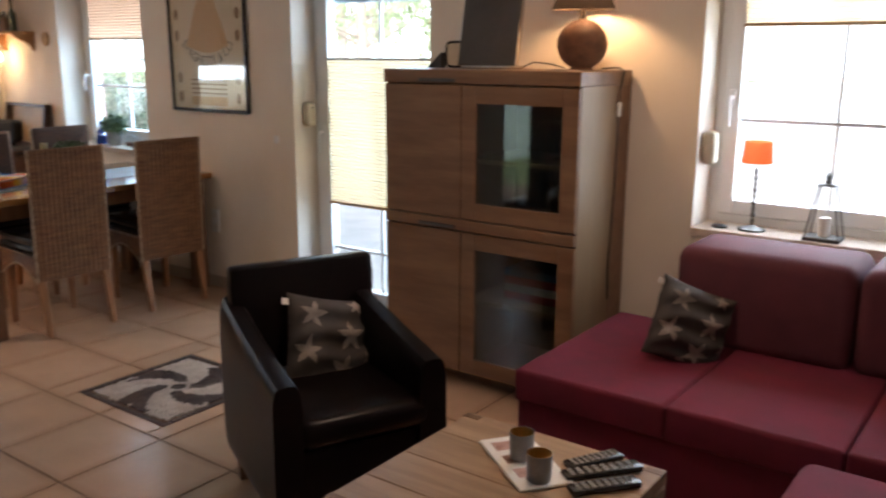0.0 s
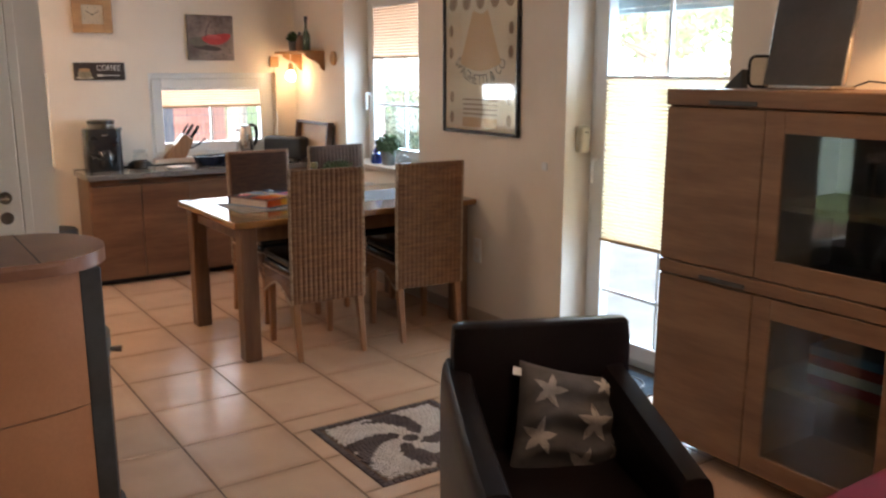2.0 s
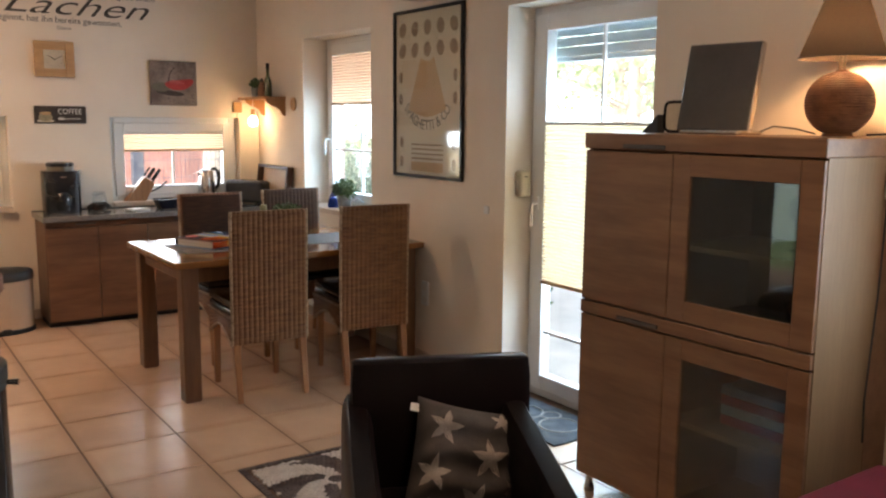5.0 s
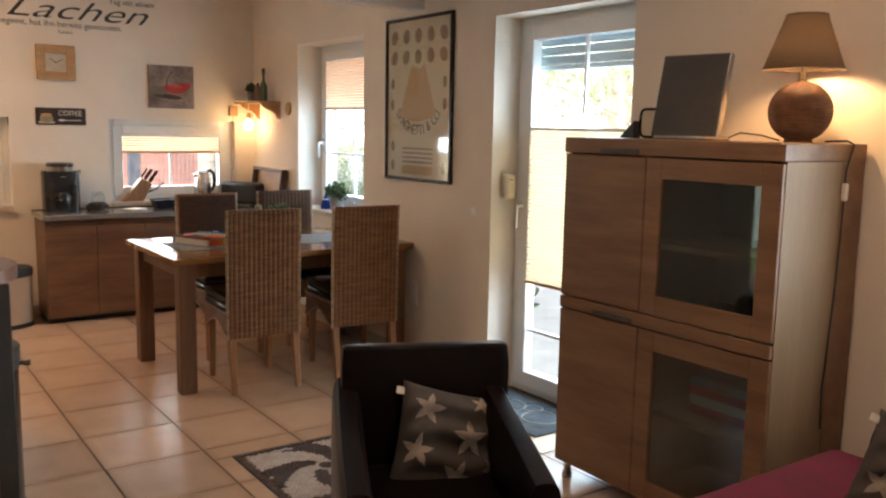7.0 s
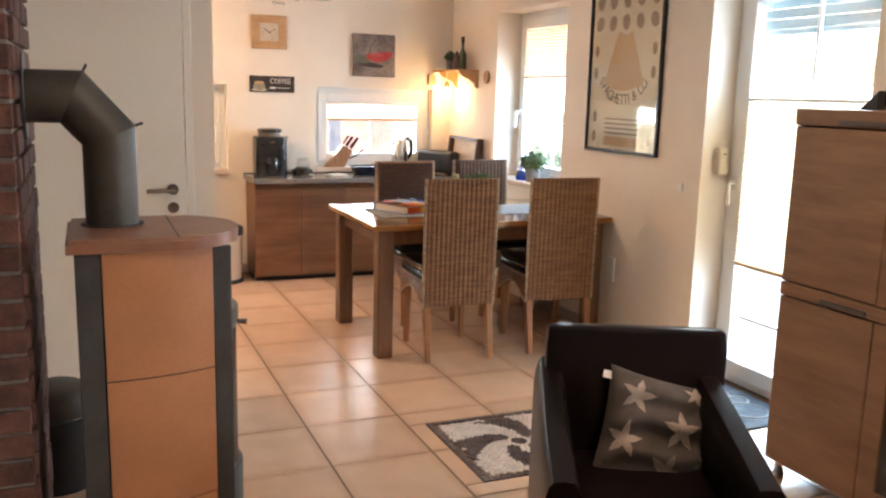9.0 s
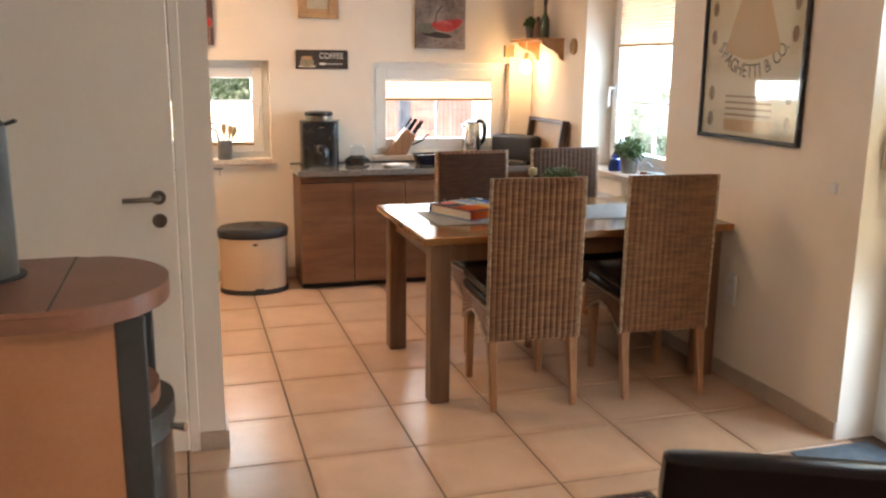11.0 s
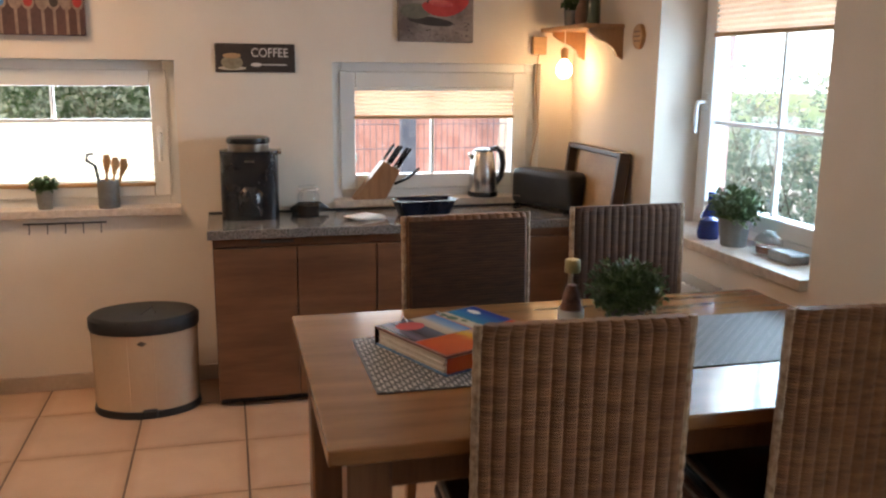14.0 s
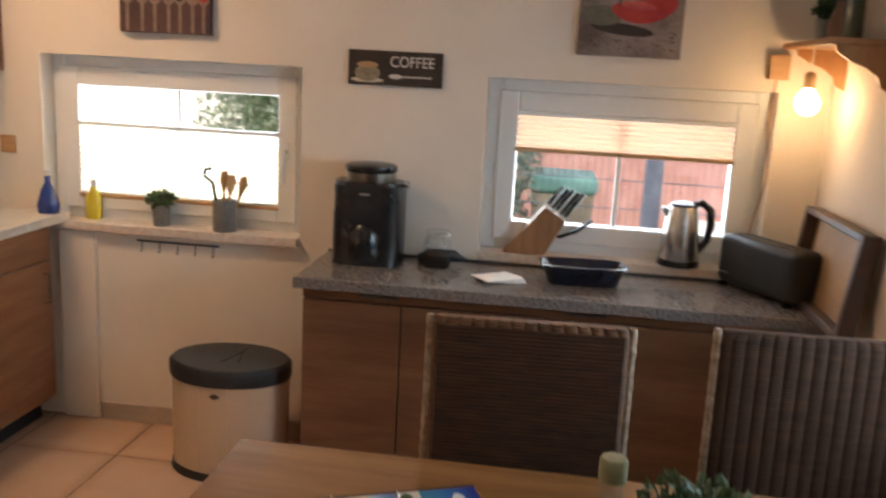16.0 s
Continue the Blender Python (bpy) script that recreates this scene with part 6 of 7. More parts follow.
for z, r in ((0.252, 0.134), (0.435, 0.068)):
    part("shade_ring", tube([(r * math.cos(2 * math.pi * k / 36), r * math.sin(2 * math.pi * k / 36), z) for k in range(37)], 0.003, 6), DARK_PRINT, lp)
bb2 = part("bulb", lathe([(0, 0.335), (0.02, 0.33), (0.026, 0.31), (0.012, 0.275), (0.012, 0.273)], 16), glow("lamp_bulb_glow", (1.0, 0.75, 0.42), 20), lp, smooth=True)
bb2.visible_shadow = False
cord = thing("lamp_cable", (0, 0, 0), "black lamp cable with inline switch hanging down the cabinet", "cable")
part("cable", tube([(-1.26, 3.10, 1.458), (-1.19, 3.12, 1.462), (-1.152, 3.10, 1.45), (-1.150, 3.06, 1.36), (-1.151, 3.06, 1.20), (-1.150, 3.05, 0.95), (-1.150, 3.02, 0.6), (-1.150, 3.03, 0.46)], 0.0035, 6), BLACK_MATT, cord)
part("inline_switch", boxm(-1.158, -1.140, 3.05, 3.07, 1.26, 1.32, bevel=0.004), PAPER, cord, "white inline switch")
sp = thing("flat_player", (-1.755, 2.98, H), "flat dark grey music player standing tilted on a foot", "music player")
part("foot", boxm(-0.10, 0.15, -0.09, 0.06, 0, 0.014, bevel=0.004), CHROME, sp)
f = part("panel", boxm(-0.145, 0.145, 0.0, 0.03, 0.0, 0.325, bevel=0.004), CHROME, sp, "silver edged panel")
f.matrix_basis = pose(0.0, -0.035, 0.012, -13, 0, 8)
f2 = part("front", boxm(-0.141, 0.141, -0.004, 0.002, 0.004, 0.321, bevel=0.002), mat("dark_player_front", (0.05, 0.045, 0.04), (0.07, 0.064, 0.058), 5, 0.35, 0.02, coat=0.5), sp)
f2.matrix_basis = f.matrix_basis.copy()
solid("player_cable", tube([(-1.61, 3.03, H + 0.01), (-1.55, 3.02, H + 0.03), (-1.48, 3.05, H + 0.022), (-1.44, 3.10, H + 0.005)], 0.003, 6), BLACK_MATT, "thin black player cable on the cabinet top", "cable")
cl = thing("small_frame", (-1.95, 2.98, H), "small rounded black table frame", "frame", rz=12)
bm = tube([(0.045 * math.copysign(abs(math.cos(t)) ** 0.45, math.cos(t)), 0, 0.062 + 0.056 * math.copysign(abs(math.sin(t)) ** 0.45, math.sin(t))) for t in [2 * math.pi * k / 36 + 0.01 for k in range(37)]], 0.006, 8)
part("rim", bm, BLACK_PLASTIC, cl, smooth=True)
part("face", boxm(-0.042, 0.042, -0.001, 0.003, 0.012, 0.112), CREAM, cl)
wd = solid("dark_wedge", prism([(-0.05, 0), (0.03, 0), (0.028, 0.07)], -0.02, 0.02), BLACK_MATT, "small dark wedge-shaped device on the cabinet", "device")
wd.matrix_basis = pose(-2.04, 2.97, H, 90, 0, 0)

# ---- inside the highboard ----
bk = thing("board_games", (-1.60, 2.86, 0.431), "stack of red and white game boxes on the shelf", "boxes")
for k, (c, w) in enumerate(((RED_PAINT, 0.17), (PAPER, 0.16), (RED_PAINT, 0.15), (BLUE_PRINT, 0.14))):
    part("box", boxm(0.02, 0.02 + 2 * w, 0, 0.22, 0.036 * k, 0.036 * k + 0.034, bevel=0.002), c, bk)
bottle("glass_bowl", (-1.32, 2.93, 0.801), [(0, 0), (0.03, 0), (0.06, 0.05), (0.07, 0.10), (0.067, 0.10), (0.055, 0.05), (0, 0.01)], CLEAR, "glass bowl in the cabinet", "bowl")
bottle("stemware", (-1.38, 2.95, 1.071), [(0, 0), (0.03, 0), (0.005, 0.01), (0.005, 0.08), (0.035, 0.12), (0.03, 0.18)], CLEAR, "wine glass in the cabinet", "glass")

# ---- on the dining table ----
TT = 0.760
rn = thing("table_runner", (-4.5, 1.825, TT), "grey woven table runner along the table", "table runner")
part("cloth", boxm(-0.20, 0.20, 0, 1.375, 0, 0.003), RUNNER, rn)
bm = bmesh.new()
for i in range(34):
    for j in range(116):
        x, y = -0.195 + 0.0117 * i, 0.004 + 0.0117 * j
        if (i + j) % 3:
            # the pale strand's patches are smaller away from the open end
            f = 1.0 if j < 42 else 0.42
            o = [(x, y), (x + 0.010 * f, y + 0.004 * f), (x + 0.0105 * f, y + 0.0105 * f), (x + 0.0005 * f, y + 0.0065 * f)]
            vs = [bm.verts.new((a, b, 0.0045)) for a, b in o]
            bm.faces.new(vs)
tagged(part("pale_weave", bm, RUNNER_PALE, rn), kind="stuff")
PH_DUSK = photo_mat("photo_dusk", ((0.0, (0.05, 0.02, 0.025)), (0.25, (0.17, 0.14, 0.17)), (0.5, (0.08, 0.07, 0.085)), (0.95, (0.13, 0.15, 0.18))))
PH_SHORE = photo_mat("photo_shore", ((0.0, (0.50, 0.42, 0.30)), (0.35, (0.62, 0.54, 0.42)), (0.6, (0.30, 0.43, 0.60)), (0.95, (0.14, 0.28, 0.55))))
PH_BEACH = photo_mat("photo_beach", ((0.0, (0.55, 0.13, 0.05)), (0.2, (0.60, 0.52, 0.40)), (0.95, (0.62, 0.54, 0.40))))
PH_SEA = photo_mat("photo_sea", ((0.0, (0.04, 0.22, 0.33)), (0.4, (0.03, 0.17, 0.40)), (0.95, (0.02, 0.04, 0.25))))
PH_SUN = photo_mat("photo_sunset", ((0.0, (0.50, 0.07, 0.02)), (0.34, (0.62, 0.13, 0.03)), (0.46, (0.75, 0.46, 0.06)), (0.62, (0.45, 0.32, 0.45)), (0.75, (0.30, 0.12, 0.22)), (0.88, (0.60, 0.10, 0.03))))
bo = thing("ring_binder", pose(-4.495, 2.055, TT + 0.004, 0, 0, 0), "glossy photo ring binder with orange sunset cover", "binder")
bdir = math.degrees(math.atan2(0.305, -0.134))
bo.matrix_basis = pose(-4.636, 1.877, TT + 0.004, 0, 0, bdir)
# local x runs along the spine edge, -y towards the reader
cov = boxm(0.0, 0.333, -0.30, 0.0, 0.044, 0.050, bevel=0.0015)
part("cover", cov, mat("binder_red_brown", (0.10, 0.02, 0.015), (0.16, 0.035, 0.025), 9, 0.3, 0), bo)
part("back_cover", boxm(0.0, 0.333, -0.30, 0.0, 0.0, 0.005, bevel=0.0015), BLUE_PRINT, bo)
part("fore_edge_flap", boxm(0.004, 0.329, -0.3015, -0.2985, 0.006, 0.043), PH_SUN, bo)
for k in range(5):
    # loose sleeves between the covers
    part("page", boxm(0.003 + 0.002 * (k % 2), 0.32, -0.292 + 0.003 * (k % 3), -0.012, 0.0425 - 0.0072 * (k + 1), 0.042 - 0.0072 * k, bevel=0.0006), PAPER if k % 2 else WORKTOP, bo)
part("spine", boxm(0.0, 0.333, -0.003, 0.003, 0.0, 0.05, bevel=0.001), BROWN_LEATHER, bo)
for a, c in (((0.006, 0.105, -0.165, -0.006), PH_DUSK), ((0.105, 0.188, -0.165, -0.006), PH_SHORE), ((0.188, 0.23, -0.165, -0.006), PH_BEACH), ((0.23, 0.328, -0.165, -0.006), PH_SEA), ((0.006, 0.328, -0.294, -0.169), PH_SUN)):
    part("cover_photo", boxm(a[0], a[1], a[2], a[3], 0.0502, 0.0508), c, bo)
part("printed_sail", prism(oval(0.072, -0.055, 0.04, 0.034, 14), 0.0509, 0.0513), RED_PAINT, bo)
part("printed_shell", prism(oval(0.292, -0.05, 0.012, 0.026, 12), 0.0509, 0.0513), PAPER, bo)
for px, py, pr in ((0.206, -0.025, 0.010), (0.208, -0.06, 0.013), (0.217, -0.10, 0.007)):
    part("printed_palm", prism(oval(px, py, pr, pr * 1.5, 10), 0.0509, 0.0513), LEAF_DARK, bo)
for k in range(2):
    part("binder_ring", tube([(0.08 + 0.11 * k, -0.02 + 0.012 * math.cos(t), 0.048 + 0.014 * math.sin(t)) for t in [0.2 + 2.7 * j / 8 for j in range(9)]], 0.002, 6), CHROME, bo)
bottle("spice_bottle", (-4.575, 2.395, TT + 0.003), [(0, 0), (0.032, 0), (0.034, 0.006), (0.034, 0.085), (0.026, 0.125), (0.016, 0.155), (0.016, 0.185), (0.02, 0.19)], CLEAR, "glass bottle filled with dried red spices", "bottle", [(0.0195, 0.184), (0.021, 0.188), (0.021, 0.214), (0.018, 0.219), (0, 0.22)], OLIVE_CAP, fill=[(0, 0.004), (0.031, 0.006), (0.031, 0.08), (0.02, 0.122), (0.012, 0.15), (0, 0.152)])
pot_plant((-4.49, 2.512, TT + 0.003), 0.052, 0.11, (0.115, 0.115, 0.085), 0.017, 2400, HERB, "bushy green plant in a grey pot on the table", 4, centre=(0, 0, 0.155))

# ---- on the coffee table ----
CT = 0.4505
ty = thing("leaflet_tray", (-0.651, 1.491, CT), "pale printed leaflet lying on the coffee table", "leaflet", rz=-36)
part("sheet", boxm(-0.15, 0.15, -0.075, 0.075, 0.0, 0.008, bevel=0.003), PAPER, ty)
for k in range(3):
    part("print_mark", boxm(-0.12 + 0.08 * k, -0.07 + 0.08 * k, -0.05, 0.03, 0.008, 0.0086), mat("leaflet_ink_%d" % k, (0.30, 0.14, 0.10), (0.5, 0.3, 0.24), 30, 0.6, 0), ty)
for x, y in ((-0.665, 1.50), (-0.565, 1.42)):
    cu = thing("tealight_glass", (x, y, CT + 0.008), "grey tealight glass with golden inside", "tealight glass", "tealight glasses")
    part("glass", lathe([(0, 0), (0.029, 0), (0.031, 0.004), (0.034, 0.075), (0.032, 0.075)], 28), POT_GREY, cu, smooth=True)
    part("inside", lathe([(0.0318, 0.0745), (0.029, 0.012), (0, 0.010)], 28), mat("gold_lining", (0.45, 0.27, 0.06), (0.55, 0.35, 0.10), 12, 0.3, 0.02, metal=0.7), cu, smooth=True)
for (x, y, rz, L) in ((-0.50, 1.60, 62, 0.17), (-0.455, 1.56, 53, 0.22), (-0.415, 1.49, 52, 0.19)):
    rc = thing("remote_control", (x, y, CT), "black remote control on the coffee table", "remote control", "remote controls", rz=rz)
    part("body", boxm(-L / 2, L / 2, -0.024, 0.024, 0, 0.018, bevel=0.006, seg=2), BLACK_PLASTIC, rc, smooth=True)
    for i in range(8):
        for j in range(3):
            part("button", boxm(-L / 2 + 0.016 + i * (L - 0.03) / 8, -L / 2 + 0.026 + i * (L - 0.03) / 8, -0.016 + 0.0125 * j, -0.008 + 0.0125 * j, 0.0175, 0.0195), POT_GREY, rc)

# ---- mat at the balcony door, basket by the stove ----
dm = thing("door_mat", (-2.88, 3.13, 0.0), "blue-grey patterned door mat", "mat")
part("mat", boxm(-0.335, 0.335, -0.18, 0.19, 0.0, 0.009, bevel=0.003), MAT_BLUE, dm)
for cx, cy, r in ((-0.1, 0.0, 0.10), (0.15, 0.02, 0.10), (0.02, 0.08, 0.05)):
    part("pattern_ring", tube([(cx + r * math.cos(2 * math.pi * k / 32), cy + r * math.sin(2 * math.pi * k / 32), 0.0085) for k in range(33)], 0.006, 6), POT_GREY, dm)
LID_BROWN = mat("dark_brown_lid", (0.040, 0.030, 0.022), (0.065, 0.050, 0.037), 8, 0.5, 0.06)
ba = thing("ash_bucket", (-3.0, 0.13, 0.0), "dark round ash bucket with a domed brown lid beside the stove", "bucket")
part("body", lathe([(0, 0), (0.118, 0), (0.122, 0.006), (0.132, 0.275), (0.128, 0.28), (0, 0.28)], 40), BLACK_MATT, ba, smooth=True)
part("rim", tube([(0.136 * math.cos(2 * math.pi * k / 40), 0.136 * math.sin(2 * math.pi * k / 40), 0.285) for k in range(41)], 0.007, 8), STEEL_GREY, ba, "grey steel rim", True)
part("lid", lathe([(0.138, 0.288), (0.140, 0.30), (0.137, 0.335), (0.122, 0.368), (0.085, 0.388), (0.03, 0.395), (0, 0.396)], 40), LID_BROWN, ba, "domed dark brown lid", True)
# ---- ceiling lamps ----
for x, y in ((-5.6, 0.15), (-0.7, 1.75)):
    cs = thing("ceiling_spots", (x, y, CEIL), "steel ceiling bar with three warm spotlights", "ceiling lamp", "ceiling spot bars")
    part("bar", boxm(-0.30, 0.30, -0.03, 0.03, -0.03, 0.0, bevel=0.004), CHROME, cs)
    for k in (-0.22, 0.0, 0.22):
        sp2 = part("spot", lathe([(0.02, -0.03), (0.036, -0.055), (0.042, -0.075)], 20, (k, 0, 0)), CHROME, cs, smooth=True)
        part("lens", lathe([(0, -0.072), (0.038, -0.072)], 20, (k, 0, 0)), glow("spot_glow_%d_%d" % (x * 10, k * 100), (1.0, 0.75, 0.45), 9 * ROOM + 2), sp2)

# ---- outside ----
rg = random.Random(11)


def hedge(name, x0, x1, y0, y1, z1, leaf, count, material, label, seed, dense=False):
    h = thing(name, ((x0 + x1) / 2, (y0 + y1) / 2, -0.29), label, "hedge")
    r = random.Random(seed)
    bm = bmesh.new()
    for _ in range(count):
        c = (r.uniform(x0, x1) - (x0 + x1) / 2, r.uniform(y0, y1) - (y0 + y1) / 2, (z1 + 0.29) * r.random() ** (0.8 if dense else 1.0) + (0.07 if dense else 0.2) * r.gauss(0, 1))
        foliage(bm, c, (0.14, 0.14, 0.12), 7, leaf, r)
    tagged(part("leaves", bm, material, h), kind="stuff")
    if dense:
        # Dark solid core stands in for the shade deep inside the leaves.
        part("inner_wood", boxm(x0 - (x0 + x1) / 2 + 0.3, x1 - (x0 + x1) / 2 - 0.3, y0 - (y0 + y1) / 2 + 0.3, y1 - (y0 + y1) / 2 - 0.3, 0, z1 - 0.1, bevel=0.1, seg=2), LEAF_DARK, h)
    bm = bmesh.new()
    for _ in range(int(26 * (x1 - x0))):
        x, y, z = r.uniform(x0, x1) - (x0 + x1) / 2, r.uniform(y0, y1) - (y0 + y1) / 2, r.uniform(0.5, 1.05) * (z1 + 0.29)
        tube([(x, y, 0), (x + r.gauss(0, 0.06), y + r.gauss(0, 0.06), z * 0.5), (x + r.gauss(0, 0.16), y + r.gauss(0, 0.16), z)], [0.010, 0.007, 0.003], 5, bm)
    tagged(part("twigs", bm, BARK, h), kind="stuff")
    return h


hedge("hedge", -10.6, -9.6, -0.5, 2.1, 1.95, 0.05, 4800, LEAF_HEDGE, "clipped green hedge beyond the kitchen window", 21, True)
hedge("shrub", -9.8, -6.0, 4.7, 6.0, 1.15, 0.05, 3000, LEAF_PALE, "light green garden shrub", 22)
hedge("shrub", -5.6, -4.9, 4.4, 5.0, 0.55, 0.07, 500, LEAF, "low green shrub by the terrace", 23)


def tree(place, height, crown, seed, material, label):
    t = thing("tree", place, label, "tree", "garden trees")
    r = random.Random(seed)
    bm = tube([(0, 0, 0), (0.05, 0.03, height * 0.3), (0.0, 0.08, height * 0.6), (0.05, 0.05, height * 0.9)], [0.16, 0.13, 0.09, 0.03], 12)
    tips = []
    for k in range(11):
        a, z = r.uniform(0, 6.28), height * r.uniform(0.35, 0.8)
        e = Vector((crown * r.uniform(0.5, 0.95) * math.cos(a), crown * r.uniform(0.5, 0.95) * math.sin(a), z + crown * r.uniform(0.2, 0.7)))
        tube([(0.02, 0.04, z), tuple(e * 0.5 + Vector((0, 0, z * 0.5))), tuple(e)], [0.028, 0.016, 0.006], 7, bm)
        tips.append(e)
    part("trunk", bm, BARK_OVEREXPOSED, t, smooth=True)
    bm = bmesh.new()
    for e in tips:
        for _ in range(10):
            c = e + Vector((r.gauss(0, 0.35), r.gauss(0, 0.35), r.gauss(0, 0.35))) * crown * 0.6
            foliage(bm, c, (crown * 0.22, crown * 0.22, crown * 0.18), 26, 0.13, r)
    tagged(part("crown", bm, material, t), kind="stuff")
    return t


# Leaf and bark colours paled to paint in the overexposed daylight outdoors.
LEAF_OVEREXPOSED = leaf_mat("overexposed_leaf", ((0.28, 0.36, 0.20), (0.42, 0.50, 0.32), (0.34, 0.44, 0.26), (0.55, 0.60, 0.45)), 0.5)
BARK_OVEREXPOSED = mat("overexposed_bark", (0.30, 0.27, 0.23), (0.44, 0.40, 0.35), 12, 0.9, 0.6, stretch=(4, 4, 1))
tree((-9.0, 10.2, -0.29), 4.6, 2.0, 31, LEAF_OVEREXPOSED, "light green garden tree beyond the terrace")
tree((-12.5, 13.5, -0.29), 5.5, 2.3, 32, LEAF_OVEREXPOSED, "pale leafy tree at the end of the garden")
tree((-11.5, 4.5, -0.29), 4.5, 1.6, 33, LEAF, "green tree beyond the kitchen side")

hs = thing("neighbour_house", (-15.5, 4.2, -0.29), "red brick neighbouring house with tiled roof", "house")
part("wall", boxm(-2.0, 2.0, -2.6, 0.9, 0, 3.0), RED_WALL, hs)
bm = bmesh.new()
va = [bm.verts.new(p) for p in ((-2.4, -2.9, 2.95), (2.4, -2.9, 2.95), (0, -2.9, 5.0))]
vb = [bm.verts.new(p) for p in ((-2.4, 1.2, 2.95), (2.4, 1.2, 2.95), (0, 1.2, 5.0))]
bm.faces.new(va), bm.faces.new(vb[::-1])
for k in range(3):
    bm.faces.new((va[k], va[(k + 1) % 3], vb[(k + 1) % 3], vb[k]))
part("roof", bm, ROOF, hs)
wb = thing("wheelie_bin", (-10.2, 2.35, -0.29), "green plastic wheelie bin outside the kitchen window", "bin")
bm = bmesh.new()
lo = [bm.verts.new((x * 0.23, y * 0.19, 0.05)) for x, y in ((-1, -1), (1, -1), (1, 1), (-1, 1))]
hi = [bm.verts.new((x * 0.28, y * 0.24, 0.93)) for x, y in ((-1, -1), (1, -1), (1, 1), (-1, 1))]
bm.faces.new(lo[::-1]), bm.faces.new(hi)
for k in range(4):
    bm.faces.new((lo[k], lo[(k + 1) % 4], hi[(k + 1) % 4], hi[k]))
part("body", bm, WASHED_WOOD, wb)
part("lid", boxm(-0.31, 0.31, -0.26, 0.26, 0.93, 1.07, bevel=0.05, seg=4), GREEN_BIN, wb, smooth=True)
for y in (-0.2, 0.2):
    part("wheel", tube([(-0.24, y - 0.03, 0.09), (-0.24, y + 0.03, 0.09)], 0.09, 20), BLACK_MATT, wb)
# Invented white wall, added so the view past the hedge glares white.
gw = thing("garden_wall", (-13.0, -2.2, -0.29), "added white wall filling the bright view past the hedge", "wall")
part("wall", boxm(-0.12, 0.12, -3.5, 2.6, 0, 2.9), PAPER, gw)
part("coping", boxm(-0.16, 0.16, -3.5, 2.6, 2.9, 2.96, bevel=0.01), PAVING, gw)
fe = thing("garden_fence", (-9.4, 3.0, -0.29), "weathered post and wire garden fence", "fence")
SLATE = mat("slate_grey_metal", (0.06, 0.07, 0.10), (0.10, 0.115, 0.15), 8, 0.5, 0.05)
for y in (-1.45, -0.11, 1.25):
    part("post", boxm(-0.05, 0.05, y, y + 0.12, 0, 1.75, bevel=0.006), SLATE, fe)
for k in range(9):
    part("wire", tube([(-0.055, -1.4, 0.12 + 0.2 * k), (-0.055, 1.3, 0.12 + 0.2 * k)], 0.004, 6), SLATE, fe)
for k in range(54):
    part("wire", tube([(-0.06, -1.4 + 0.05 * k, 0.06), (-0.06, -1.4 + 0.05 * k, 1.74)], 0.003, 5), SLATE, fe)
# brick piers of the house beside the openings, and shutters in the heads
for x0, x1 in ((-5.82, -5.72), (-3.39, -3.28)):
    solid("wall_pier", boxm(x0, x1, GY + 0.30, GY + 0.345, -0.28, 2.6), RED_WALL, "red brick outer leaf beside the opening", "wall", "structure")
SHUTTER = mat("blue_grey_shutter_plastic", (0.30, 0.40, 0.43), (0.36, 0.46, 0.49), 6, 0.5, 0.03)
rs = thing("roller_shutter", (-3.22, GY + 0.275, 1.83), "pale grey roller shutter raised over the balcony door", "shutter")
for k in range(4):
    part("slat", boxm(0.0, 0.9, 0.0, 0.014, 0.05 * k, 0.05 * k + 0.047, bevel=0.004), SHUTTER, rs)
part("end_rail", boxm(0.0, 0.9, -0.003, 0.017, -0.03, -0.002, bevel=0.004), SHUTTER, rs)

# ---- mosaic ----
mo = thing("floor_mosaic", ((MOS[0] + MOS[1]) / 2, (MOS[2] + MOS[3]) / 2, -0.003), "square pebble mosaic with a swirl, set in the floor", "mosaic", kind="structure")
HM = 0.3125
pale, dark = bmesh.new(), bmesh.new()
rm = random.Random(3)


def stone(bm, quad, top):
    lo = [bm.verts.new((x, y, 0)) for x, y in quad]
    c = (sum(q[0] for q in quad) / 4, sum(q[1] for q in quad) / 4)
    hi = [bm.verts.new((c[0] + (x - c[0]) * 0.90, c[1] + (y - c[1]) * 0.90, top)) for x, y in quad]
    bm.faces.new(hi)
    for k in range(4):
        bm.faces.new((lo[k], lo[(k + 1) % 4], hi[(k + 1) % 4], hi[k]))


def swirl(x, y):
    r, a = math.hypot(x, y), math.atan2(y, x)
    if r < 0.036:
        return True
    if r < 0.054:
        return False
    if r > 0.272 + 0.012 * math.sin(9 * a):
        return False
    return math.sin(4 * a - 15 * r ** 0.75 * 1.0 + 0.6) > 0.10


for ring in range(26):
    r0, r1 = 0.018 * ring, 0.018 * (ring + 1)
    n = max(6, round(2 * math.pi * (r0 + r1) / 2 / 0.021))
    for k in range(n):
        a0, a1 = 2 * math.pi * (k + 0.04) / n + 0.3 * ring, 2 * math.pi * (k + 0.96) / n + 0.3 * ring
        q = [(r * math.cos(a), r * math.sin(a)) for r, a in ((r0 + 0.0006, a0), (r1 - 0.0006, a0), (r1 - 0.0006, a1), (r0 + 0.0006, a1))]
        if max(max(abs(x), abs(y)) for x, y in q) > HM - 0.030:
            continue
        c = (sum(p[0] for p in q) / 4, sum(p[1] for p in q) / 4)
        stone(dark if swirl(*c) else pale, q, 0.0045 + rm.uniform(0, 0.0012))
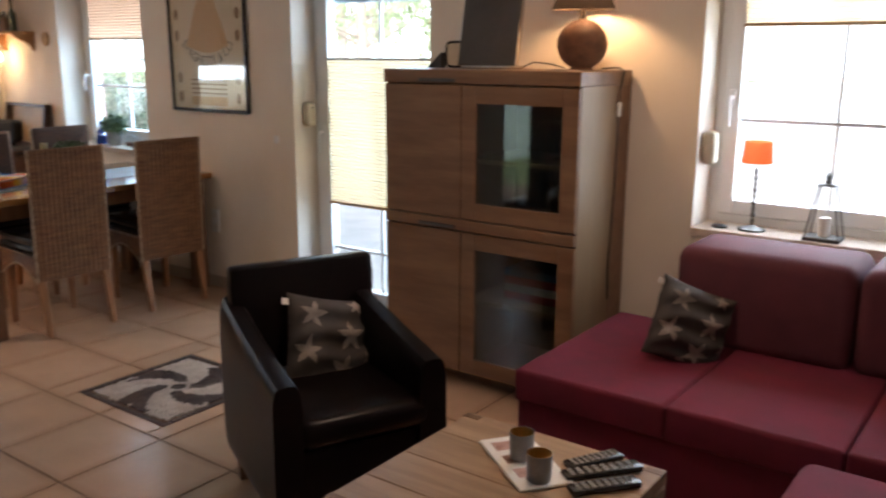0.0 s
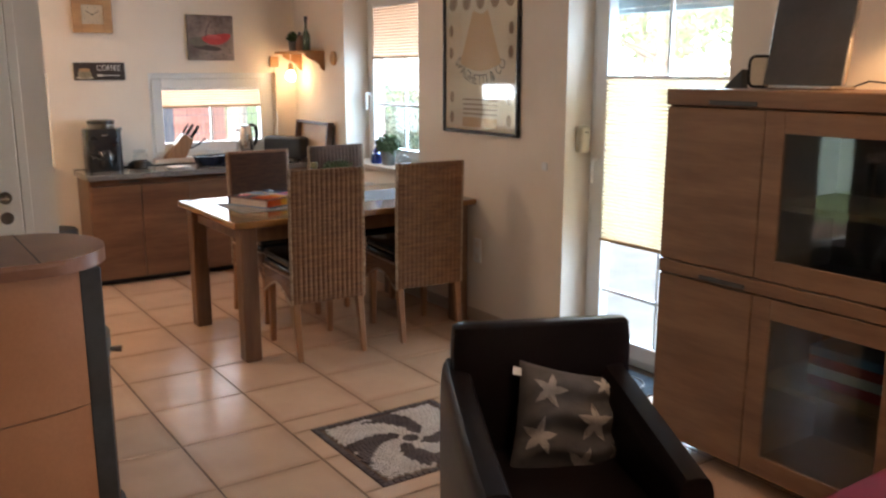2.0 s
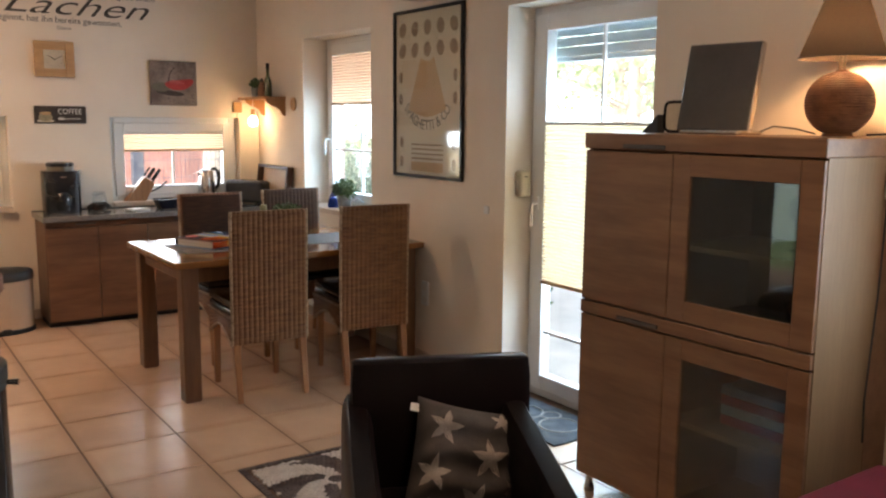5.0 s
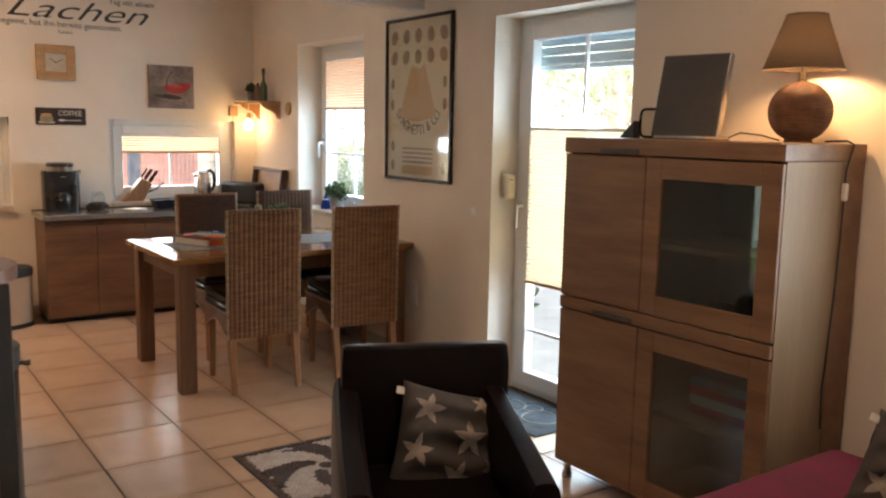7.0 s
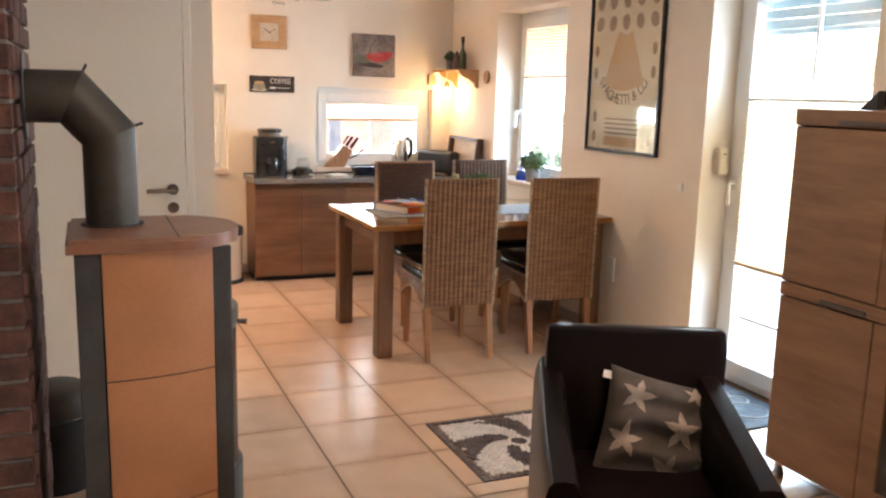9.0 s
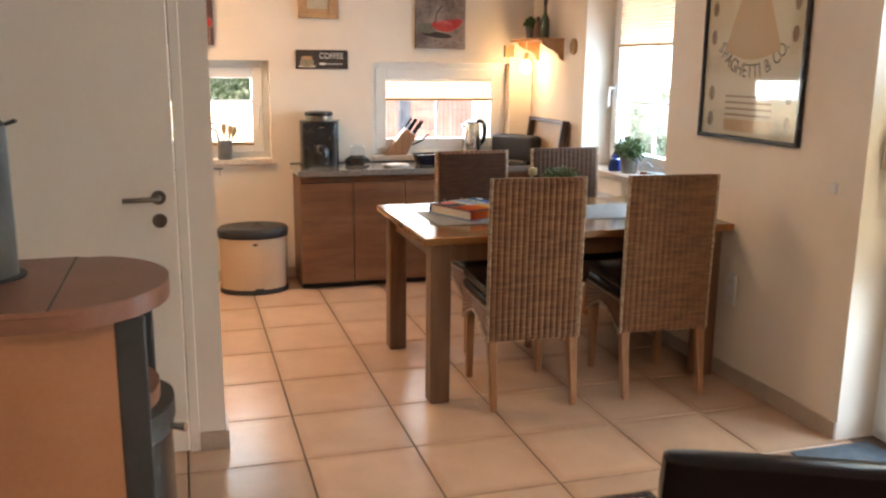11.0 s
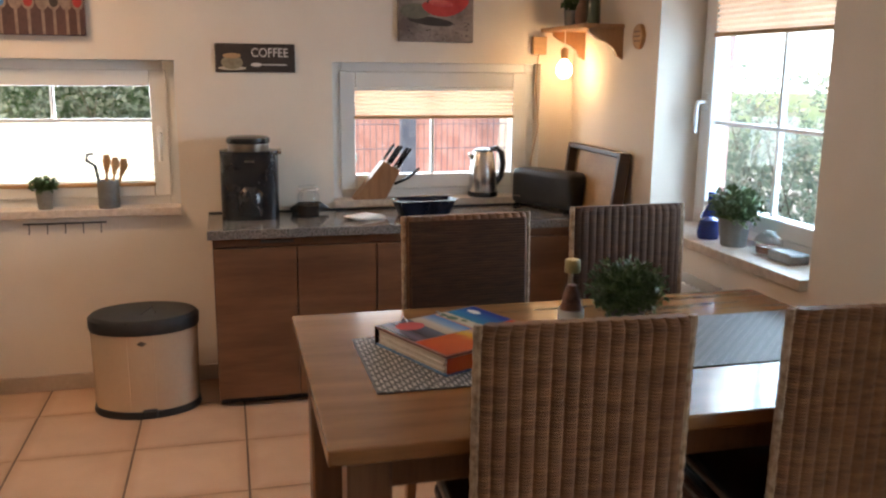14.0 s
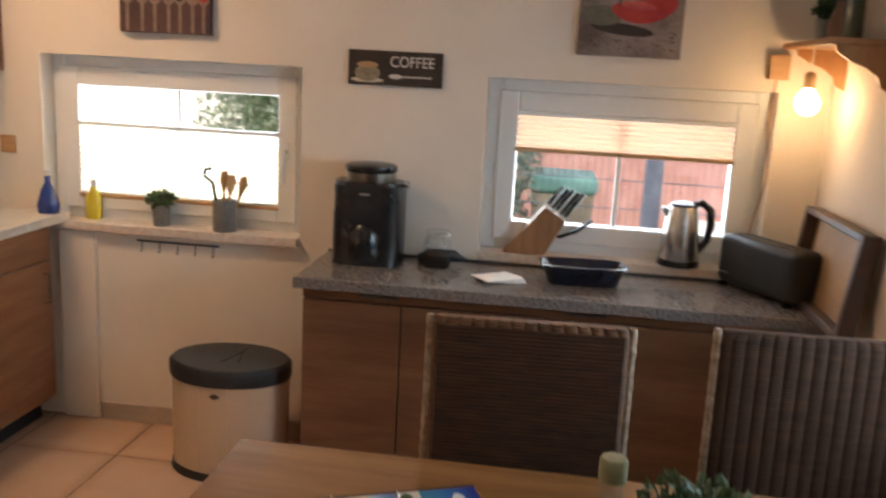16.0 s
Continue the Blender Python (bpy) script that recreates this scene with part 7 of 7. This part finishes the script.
for k in range(24):
    for s in (-1, 1):
        u = -HM + 0.026 * k + 0.001
        for q in ([(u, s * HM), (u + 0.0235, s * HM), (u + 0.0235, s * (HM - 0.026)), (u, s * (HM - 0.026))], [(s * HM, u), (s * HM, u + 0.0235), (s * (HM - 0.026), u + 0.0235), (s * (HM - 0.026), u)]):
            stone(dark, q, 0.0045 + rm.uniform(0, 0.0012))
tagged(part("dark_pebbles", dark, DARK_STONE, mo), kind="stuff")
tagged(part("pale_pebbles", pale, WHITE_STONE, mo), kind="stuff")

# ---- chimney breast, brick by brick ----
CX0, CX1, CY0, CY1 = -2.95, -2.17, -0.75, 0.105
chim = solid("wall_chimney", boxm(CX0 + 0.012, CX1 - 0.012, CY0 + 0.012, CY1 - 0.012, 0, CEIL), MORTAR, "old red brick chimney breast", "chimney", "structure")


def brick_mesh(lx, ly, lz):
    bm = boxm(-lx / 2, lx / 2, -ly / 2, ly / 2, -lz / 2, lz / 2, bevel=0.004)
    for v in bm.verts:
        v.co += Vector((rm.uniform(-1, 1), rm.uniform(-1, 1), rm.uniform(-1, 1))) * 0.0018
    return mesh_of("brick", bm, BRICK)


BX = [brick_mesh(0.232, 0.030, 0.063) for _ in range(3)]
BY = [brick_mesh(0.030, 0.232, 0.063) for _ in range(3)]
BHX = [brick_mesh(0.112, 0.030, 0.063) for _ in range(2)]
BHY = [brick_mesh(0.030, 0.112, 0.063) for _ in range(2)]
for row in range(34):
    z = 0.036 + 0.075 * row
    u = CY0 - (0.122 if row % 2 else 0.0)
    while u < CY1 - 0.02:
        a, b = max(u, CY0), min(u + 0.244, CY1)
        if b - a > 0.09:
            ob = new("brick", rm.choice(BY if b - a > 0.18 else BHY))
            ob.parent = chim
            ob.location = (CX1 - 0.012 + rm.uniform(-0.002, 0.003), (a + b) / 2, z)
        u += 0.244
    u = CX0 - (0.0 if row % 2 else 0.122)
    while u < CX1 - 0.02:
        a, b = max(u, CX0), min(u + 0.244, CX1 - 0.03)
        if b - a > 0.09:
            ob = new("brick", rm.choice(BX if b - a > 0.18 else BHX))
            ob.parent = chim
            ob.location = ((a + b) / 2, CY1 - 0.012 + rm.uniform(-0.002, 0.003), z)
        u += 0.244

# ---- floor tiles ----


def tile_mesh(w, d):
    g, b, h = 0.0036, 0.0016, 0.009
    bm = bmesh.new()
    lo = [bm.verts.new((x * (w / 2 - g), y * (d / 2 - g), -0.001)) for x, y in ((-1, -1), (1, -1), (1, 1), (-1, 1))]
    mi = [bm.verts.new((x * (w / 2 - g), y * (d / 2 - g), h - 0.0022 - 0.006)) for x, y in ((-1, -1), (1, -1), (1, 1), (-1, 1))]
    hi = [bm.verts.new((x * (w / 2 - g - b), y * (d / 2 - g - b), h - 0.006)) for x, y in ((-1, -1), (1, -1), (1, 1), (-1, 1))]
    bm.faces.new(hi)
    for k in range(4):
        bm.faces.new((lo[k], lo[(k + 1) % 4], mi[(k + 1) % 4], mi[k]))
        bm.faces.new((mi[k], mi[(k + 1) % 4], hi[(k + 1) % 4], hi[k]))
    return mesh_of("tile", bm, TILE)


TILES = {}
rt = random.Random(8)


def lay(x0, x1, y0, y1):
    if x1 - x0 < 0.02 or y1 - y0 < 0.02:
        return
    key = (round(x1 - x0, 3), round(y1 - y0, 3))
    if key not in TILES:
        TILES[key] = tile_mesh(*key)
    ob = new("tile", TILES[key])
    ob.parent = floor
    ob.location = ((x0 + x1) / 2, (y0 + y1) / 2, -0.0025 + rt.uniform(-0.0004, 0.0004))


for i in range(-11, 10):
    for j in range(-9, 5):
        x0, y0 = TX + PX * i, TY + PY * j
        x1, y1 = x0 + PX, y0 + PY
        x0, x1, y0, y1 = max(x0, KX), min(x1, EAST), max(y0, SOUTH), min(y1, GY + 0.12)
        if x1 <= x0 or y1 <= y0 or (x1 < DX - 0.1 and y1 < KS):
            continue
        if x1 > MOS[0] and x0 < MOS[1] and y1 > MOS[2] and y0 < MOS[3]:
            # cut round the mosaic
            if x0 < MOS[0]:
                lay(x0, MOS[0], y0, y1)
            if x1 > MOS[1]:
                lay(MOS[1], x1, y0, y1)
            a, b = max(x0, MOS[0]), min(x1, MOS[1])
            if y0 < MOS[2]:
                lay(a, b, y0, MOS[2])
            if y1 > MOS[3]:
                lay(a, b, MOS[3], y1)
        else:
            lay(x0, x1, y0, y1)
